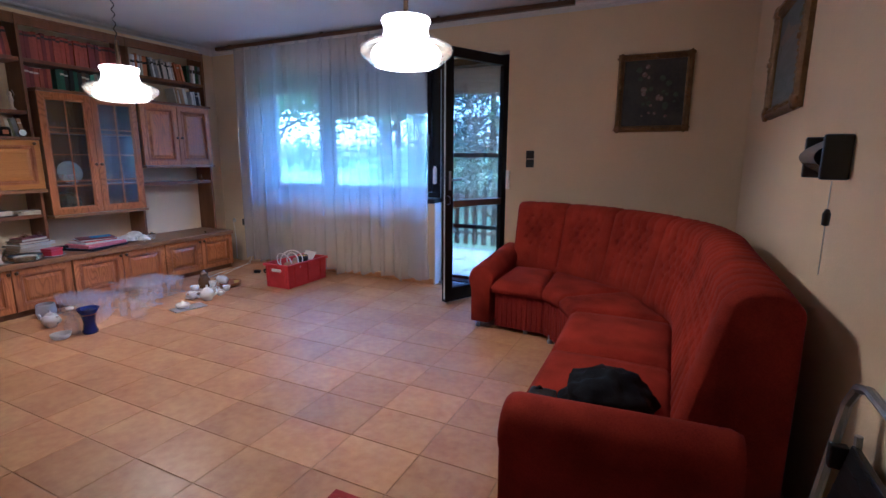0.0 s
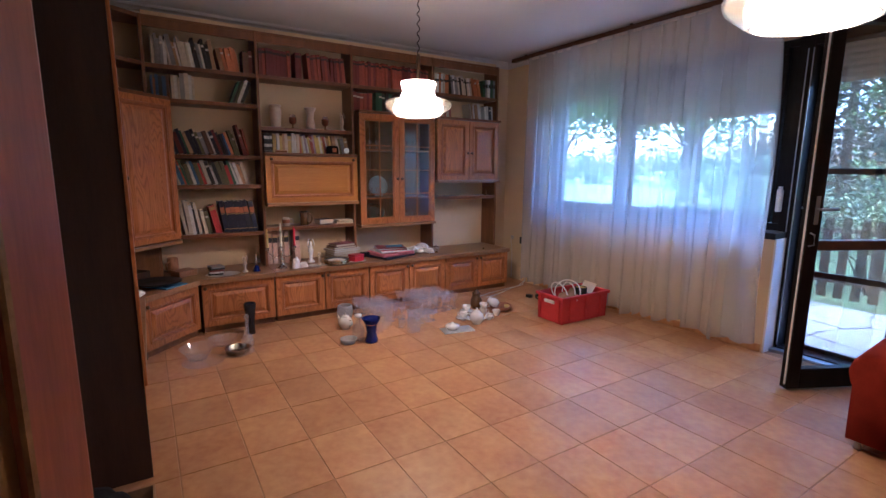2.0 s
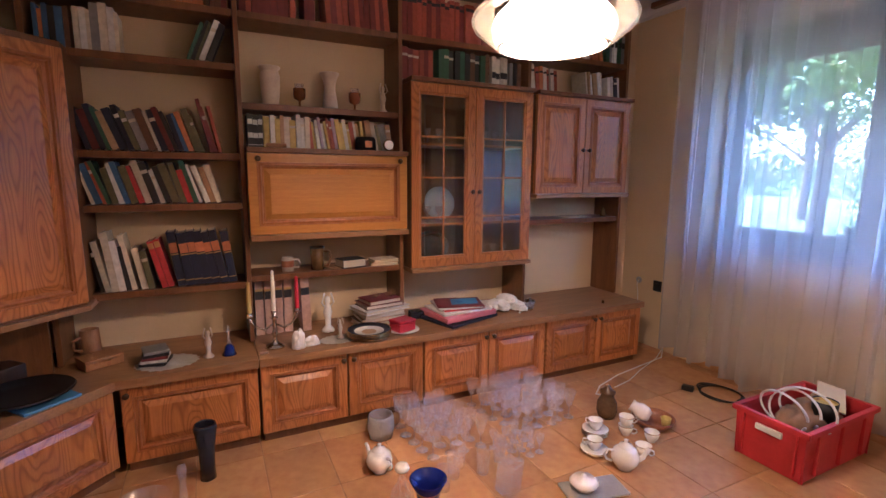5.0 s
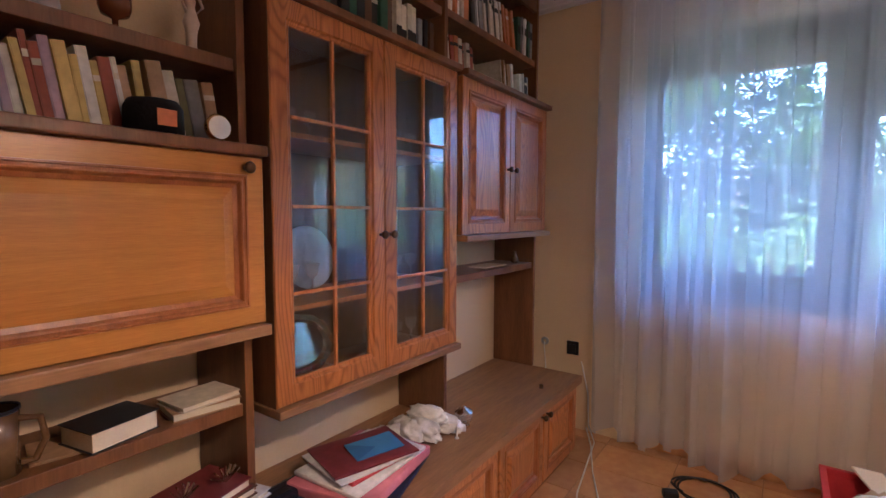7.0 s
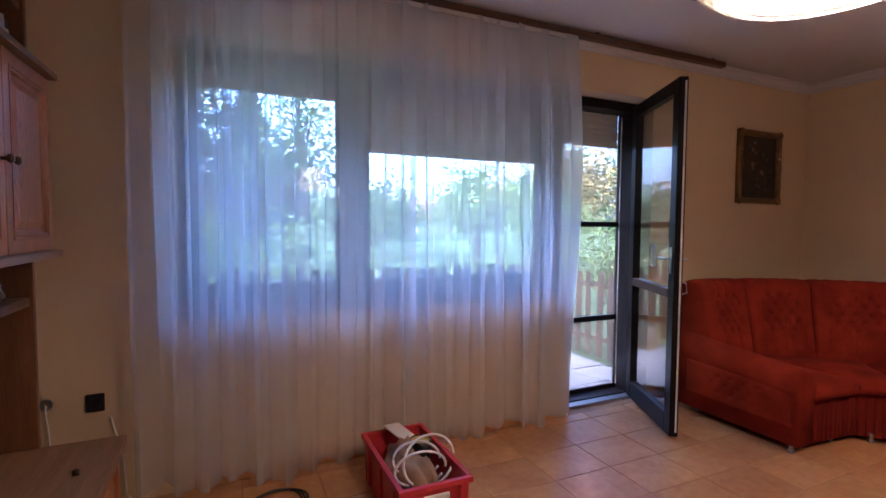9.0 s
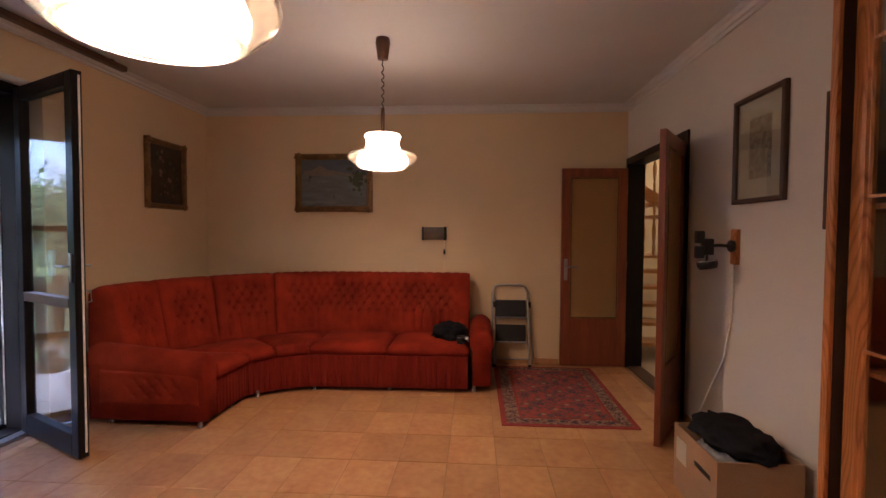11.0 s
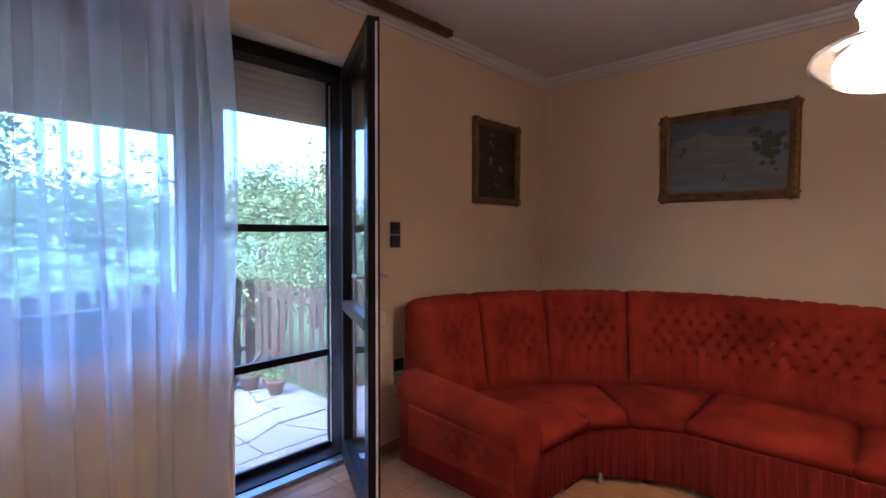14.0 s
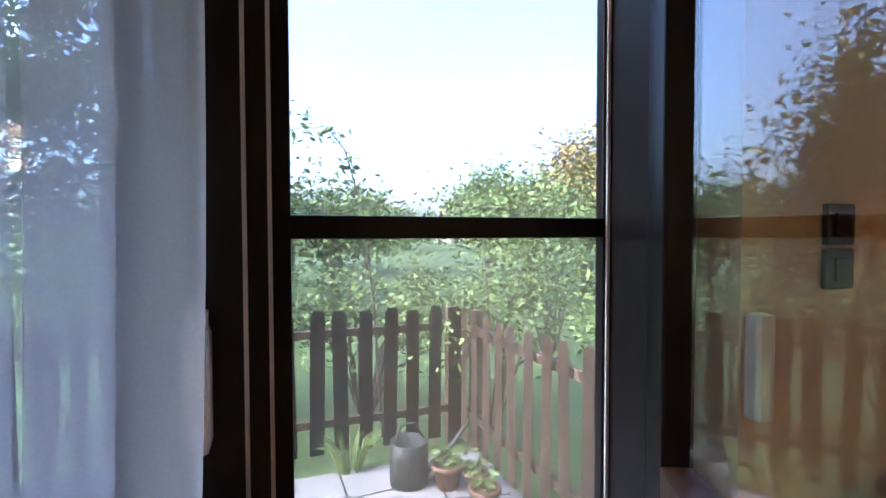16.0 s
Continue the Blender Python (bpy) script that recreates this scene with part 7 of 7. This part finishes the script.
for i in range(NX):
    for j in range(NY):
        q = [gx[i][j], gx[i + 1][j], gx[i + 1][j + 1], gx[i][j + 1]]
        cx, cy = sum(p[0] for p in q) / 4, sum(p[1] for p in q) / 4
        out = []
        for k in range(4):
            a, b = q[k], q[(k + 1) % 4]
            for t in (.08, .92):
                x, y = a[0] + (b[0] - a[0]) * t, a[1] + (b[1] - a[1]) * t
                out.append((cx + (x - cx) * .965, cy + (y - cy) * .96))
        part("flagstone", prism(out, GZ + .012, GZ + .03 + R.uniform(0, .004)), STONE, PV)


def picket_fence(runs):
    t = thing("picket_fence", (-1.1, 6.95, GZ), "low weathered brown picket fence round the terrace", "fence")
    for (xa, ya), (xb, yb), step in runs:
        L_ = math.hypot(xb - xa, yb - ya)
        ang = math.degrees(math.atan2(yb - ya, xb - xa))
        n = int(L_ / step)
        for i in range(n + 1):
            x, y = xa + (xb - xa) * i / n, ya + (yb - ya) * i / n
            top = .895 + R.uniform(-.015, .015)
            own = bmesh.new()
            w = .042 + R.uniform(-.004, .004)
            f = own.faces.new([own.verts.new(p) for p in ((-w, 0, .02), (w, 0, .02), (w, 0, top - .03), (w * .6, 0, top), (-w * .6, 0, top), (-w, 0, top - .03))])
            bmesh.ops.solidify(own, geom=[f], thickness=.02)
            part("picket", merge(None, own, pose(x, y, 0, 0, R.uniform(-1.2, 1.2), ang)), PICKET, t)
        for z in (.20, .76):
            part("rail", boxm(-.05, L_ + .05, .022, .055, z - .025, z + .025, pose(xa, ya, 0, 0, 0, ang), .004), PICKET, t)
        for i in (0, 1):
            part("post", boxm(-.035, .035, .055, .12, GZ - .05, .88, pose(xa + (xb - xa) * i, ya + (yb - ya) * i, 0, 0, 0, ang), .006), PICKET, t)


picket_fence([((-4.9, 7.0), (-1.12, 7.0), .15), ((-1.10, 6.90), (-1.02, 5.05), .15)])


def leaves(name, parent, pts, size, mat, seed, flat=.0):
    """Many small leaves, one mesh; pts are clump centres with a spread."""
    r = np.random.RandomState(seed)
    V = []
    for (x, y, z, s, n) in pts:
        c = r.normal(0, 1, (n, 3)) * np.array([s, s, s * .75]) + np.array([x, y, z])
        u = r.normal(0, 1, (n, 3))
        u[:, 2] *= .6
        u /= np.linalg.norm(u, axis=1)[:, None]
        w = np.cross(u, r.normal(0, 1, (n, 3)))
        w /= np.linalg.norm(w, axis=1)[:, None] + 1e-6
        k = size * r.uniform(.6, 1.3, (n, 1))
        V.append(np.stack([c - u * k, c + w * k * .45, c + u * k, c - w * k * .45], 1))
    V = np.concatenate(V)
    n = len(V)
    me = bpy.data.meshes.new(name)
    me.from_pydata(V.reshape(-1, 3).tolist(), [], np.arange(4 * n).reshape(-1, 4).tolist())
    me.materials.append(mat)
    o = new(name, me)
    o.parent = parent
    o.matrix_parent_inverse = placed(parent).inverted()
    return o


def shrub(x, y, h, w, mat, seed, label, n=2600, size=.028, name="shrub"):
    t = thing(name, (x, y, GZ), label, "shrub" if name == "shrub" else "tree")
    r = random.Random(seed)
    clumps = []
    bm = None
    for k in range(14):
        a, b = r.uniform(0, 6.28), r.uniform(.15, 1)
        tip = Vector((x + w * b * math.cos(a), y + w * .8 * b * math.sin(a), h * r.uniform(.55, 1.0) * (1.1 - .45 * b)))
        mid = Vector((x + w * b * .35 * math.cos(a), y + w * .3 * b * math.sin(a), tip.z * .55))
        bm = tube([(x + .05 * math.cos(a), y + .05 * math.sin(a), GZ), mid, tip], [.016, .010, .004], 6, bm)
        for q in (.45, .7, .9, 1.05):
            p = mid.lerp(tip, q)
            clumps.append((p.x, p.y, p.z, .10 + .05 * w, n // 56))
    part("branches", bm, BARK, t)
    leaves("leaves", t, clumps, size, mat, seed)
    return t


shrub(-2.6, 7.9, 1.45, .8, LEAF[0], 1, "leafy green garden shrub behind the fence")
shrub(-1.6, 7.8, 1.35, .7, LEAF[1], 2, "light green garden shrub behind the fence")
shrub(-.7, 7.3, 1.55, .8, LEAF[1], 3, "bright green garden shrub at the fence corner", 3400)
shrub(-.35, 6.2, 1.45, .65, LEAF[1], 4, "yellow-green garden shrub beside the fence", 3000)
shrub(-.5, 5.4, 1.1, .5, LEAF[0], 5, "green garden shrub close to the house")
shrub(-3.7, 8.0, 1.5, .8, LEAF[0], 6, "leafy green garden shrub behind the fence")
shrub(-4.9, 8.3, 1.7, .9, LEAF[0], 7, "leafy green garden shrub behind the fence")
shrub(.6, 8.6, 1.9, 1.0, LEAF[0], 8, "leafy green garden shrub near the fence")
sp_ = thing("climbing_branch", (-1.75, 7.35, GZ), "arching leafy branch rising over the fence", "branch")
bp = [(-1.55, 7.35, GZ), (-1.60, 7.36, .9), (-1.68, 7.35, 1.55), (-1.80, 7.32, 1.95), (-1.93, 7.30, 2.1), (-2.02, 7.28, 2.07)]
part("stem", tube(bp, [.012, .010, .007, .005, .004, .003], 6), BARK, sp_)
leaves("leaves", sp_, [(-1.62, 7.35, 1.45, .08, 50), (-1.68, 7.34, 1.6, .07, 40), (-1.78, 7.32, 1.85, .06, 26), (-1.88, 7.3, 2.03, .06, 20), (-2.0, 7.28, 2.07, .05, 14)], .035, LEAF[0], 31)


def tree(x, y, h, w, mat, seed, label, n=5200, size=.11):
    t = thing("tree", (x, y, GZ), label, "tree", "garden trees")
    r = random.Random(seed)
    part("trunk", tube([(x, y, GZ - .1), (x + .1, y, h * .3), (x, y + .1, h * .62)], [.16, .12, .07], 10), BARK, t)
    bm, clumps = None, []
    for k in range(20):
        a, e = r.uniform(0, 6.28), r.uniform(.05, 1)
        z0 = h * r.uniform(.25, .6)
        tip = Vector((x + w * e * math.cos(a), y + w * e * math.sin(a), h * (.45 + .52 * r.random() * (1.15 - .6 * e))))
        mid = Vector((x, y, z0)).lerp(tip, .5) + Vector((0, 0, .15))
        bm = tube([(x, y, z0), mid, tip], [.05, .03, .01], 6, bm)
        for q in (.55, .8, 1.0):
            p = mid.lerp(tip, q)
            clumps.append((p.x, p.y, p.z, .22 + .12 * w, n // 60))
    part("limbs", bm, BARK, t)
    leaves("crown", t, clumps, size, mat, seed)


def spruce(x, y, h, w, mat, seed, label):
    t = thing("spruce", (x, y, GZ), label, "tree", "garden trees")
    part("trunk", tube([(x, y, GZ - .1), (x, y, h * .97)], [.14, .02], 8), BARK, t)
    r = random.Random(seed)
    clumps, bm = [], None
    for k in range(24):
        f = k / 23
        z = h * (.08 + .88 * f)
        L_ = w * (1 - f) ** .85 + .1
        for j in range(max(4, int(9 * (1 - f)) + 3)):
            a = r.uniform(0, 6.28)
            tip = Vector((x + L_ * math.cos(a), y + L_ * math.sin(a), z - .22 * L_))
            bm = tube([(x, y, z), tip], [.018, .006], 4, bm)
            for q in (.4, .65, .85, 1.0):
                p = Vector((x, y, z)).lerp(tip, q)
                clumps.append((p.x, p.y, p.z, .09 + .05 * w * (1 - f), 26))
    part("branches", bm, BARK, t)
    leaves("needles", t, clumps, .075, mat, seed)


spruce(-5.2, 14.5, 7.8, 2.6, LEAF[2], 41, "tall blue-green spruce in the garden")
spruce(-3.9, 19.0, 6.0, 1.9, LEAF[2], 42, "blue-green spruce farther back in the garden")
tree(-7.9, 12.5, 6.5, 2.7, LEAF[1], 43, "dense light green deciduous tree in the garden", 15000, .10)
tree(-11.8, 12.0, 6.2, 2.7, LEAF[1], 54, "dense light green deciduous tree in the garden", 13000, .10)
tree(-3.1, 12.6, 5.0, 1.0, LEAF[0], 44, "small airy deciduous tree in the garden", 2600, .07)
tree(7.0, 17.0, 4.4, 2.4, LEAF[0], 45, "broad green deciduous tree in the garden")
tree(4.3, 13.0, 3.6, 1.6, LEAF[3], 46, "yellowing deciduous tree in the garden", 4200, .08)
tree(10.5, 14.0, 5.6, 2.4, LEAF[0], 47, "tall green deciduous tree by the garden edge")
tree(2.6, 12.5, 2.7, 1.3, LEAF[1], 51, "young light green fruit tree in the garden", 3600, .07)
tree(-1.2, 13.5, 2.5, 1.4, LEAF[1], 52, "young light green fruit tree in the garden", 3600, .07)
tree(5.2, 20.0, 3.6, 2.0, LEAF[1], 53, "light green fruit tree in the garden")
tree(1.0, 22.0, 3.0, 2.0, LEAF[1], 48, "low green fruit tree in the garden")
tree(-1.6, 26.0, 3.0, 2.4, LEAF[0], 49, "low green fruit tree in the garden")
tree(-12.0, 20.0, 7.0, 3.2, LEAF[0], 50, "tall green tree at the garden edge")
hd_ = thing("far_hedge", (0, 48, GZ), "distant band of green trees beyond the gardens", "hedge")
tagged(hd_, kind="stuff")
rq = random.Random(9)
leaves("foliage", hd_, [(x + rq.uniform(-1, 1), 46 + rq.uniform(-3, 5), rq.uniform(.4, 3.1), .9, 60) for x in np.linspace(-45, 45, 90) for _ in range(2)], .30, LEAF[0], 77)
TILER = material("red_roof_tile", (0.30, 0.15, 0.11), 0.8, second=(0.24, 0.115, 0.085), scale=3, stretch=(1, 1, 4), bump=0.3)
RENDERW = material("house_render", (0.55, 0.50, 0.42), 0.9, scale=1)


def house(x, y, w, d, h, rh, label):
    t = thing("house", (x, y, GZ), label, "house", "far houses")
    part("wall", box(x - w / 2, x + w / 2, y, y + d, GZ - .2, h), RENDERW, t)
    bm = bmesh.new()
    a = [bm.verts.new(p) for p in ((x - w / 2 - .4, y - .5, h - .1), (x + w / 2 + .4, y - .5, h - .1), (x + w / 2 + .4, y + d / 2, h + rh), (x - w / 2 - .4, y + d / 2, h + rh), (x - w / 2 - .4, y + d + .5, h - .1), (x + w / 2 + .4, y + d + .5, h - .1))]
    for f in ((0, 1, 2, 3), (3, 2, 5, 4), (0, 3, 4), (1, 5, 2), (0, 4, 5, 1)):
        bm.faces.new([a[i] for i in f])
    bmesh.ops.recalc_face_normals(bm, faces=bm.faces[:])
    rf = part("roof", bm, TILER, t, "red tiled gable roof")
    part("chimney", box(x + w * .2, x + w * .2 + .6, y + d * .4, y + d * .4 + .6, h + rh * .6, h + rh + .7), TILER, rf)
    for k in (-.28, 0.02, .28):
        wi = part("window", box(x + w * k - .6, x + w * k + .6, y - .05, y - .002, h * .45, h * .85), RENDERW, t)
        part("pane", box(x + w * k - .5, x + w * k + .5, y - .07, y - .052, h * .48, h * .82), SMOKY, wi)


house(34, 84, 13, 8, 3.4, 2.8, "pale house with a red tiled roof beyond the gardens")
house(8, 92, 11, 8, 3.2, 2.6, "pale house with a red tiled roof among distant trees")
house(-8, 96, 11, 8, 3.0, 2.4, "pale house with a red tiled roof far off")

# watering can and flower pots at the fence corner
POT = material("clay_pot", (0.16, 0.085, 0.05), 0.8, second=(0.10, 0.055, 0.035), scale=10, bump=0.2)
GALV = material("watering_can_metal", (0.05, 0.055, 0.05), 0.5, metal=.4, second=(0.03, 0.035, 0.03), scale=10)
wcn = thing("watering_can", (-1.55, 6.62, GZ + .03), "dark metal watering can standing on the terrace", "watering can")
gz = GZ + .032
part("body", lathe([(0, 0), (.11, 0), (.11, .24), (.10, .245), (.10, .02), (0, .02)], 22, at=(-1.55, 6.62, gz)), GALV, wcn, smooth=True)
part("spout", tube([(-1.45, 6.60, gz + .06), (-1.30, 6.58, gz + .20), (-1.22, 6.57, gz + .30)], [.02, .014, .012], 8), GALV, wcn)
part("handle", tube([(-1.64, 6.62, gz + .22), (-1.60, 6.62, gz + .33), (-1.52, 6.62, gz + .34), (-1.46, 6.62, gz + .24)], .008, 7), GALV, wcn)
for x, y, s in ((-1.36, 6.50, 1.0), (-1.22, 6.42, .8), (-1.26, 6.22, .9)):
    pt = thing("flower_pot", (x, y, gz), "brown clay flower pot on the terrace", "flower pot", "pots at the fence")
    part("pot", lathe([(0, 0), (.06 * s, 0), (.085 * s, .11 * s), (.095 * s, .11 * s), (.095 * s, .135 * s), (.08 * s, .135 * s), (.07 * s, .1 * s), (0, .1 * s)], 18, at=(x, y, gz)), POT, pt, smooth=True)
    leaves("plant", pt, [(x, y, gz + .17 * s, .04, 40)], .03, LEAF[0], int(s * 100))
gt = thing("grass_tuft", (-1.85, 6.93, GZ), "tuft of pale strap-leaved grass by the fence", "grass")
bm = None
for k in range(40):
    a = R.uniform(0, 6.28)
    bm = tube([(-1.85 + .05 * math.cos(a), 6.86 + .03 * math.sin(a), GZ), (-1.85 + .12 * math.cos(a), 6.86 + .08 * math.sin(a), .12), (-1.85 + .2 * math.cos(a), 6.86 + .1 * math.sin(a), .12 + .06 * R.random())], [.006, .005, .002], 4, bm)
part("blades", bm, LEAF[1], gt)

# ---------------------------------------------------------------- floor tiles
TX, TY, JOINT = 0.3835, 0.2935, 0.0045
xs = [X0] + [v for v in (-2.538 + TX * k for k in range(-10, 10)) if X0 + .01 < v < X1 - .01] + [X1]
ys = [Y0 + .02] + [v for v in (1.290 + TY * k for k in range(-6, 16)) if Y0 + .03 < v < Y1 - .01] + [Y1]


def tile_mesh(w, h):
    bm = box(-w / 2, w / 2, -h / 2, h / 2, -.006, 0, .0015, seg=1)
    me = bpy.data.meshes.new("tile")
    bm.to_mesh(me)
    bm.free()
    me.materials.append(TILE)
    return me


TILES = {}
for a, b in zip(xs, xs[1:]):
    for c, d in zip(ys, ys[1:]):
        key = (round(b - a - JOINT, 3), round(d - c - JOINT, 3))
        if min(key) < .01:
            continue
        if key not in TILES:
            TILES[key] = tile_mesh(*key)
        o = new("tile", TILES[key])
        o.parent = floor
        o.location = ((a + b) / 2, (c + d) / 2, random.uniform(-.0006, .0006))
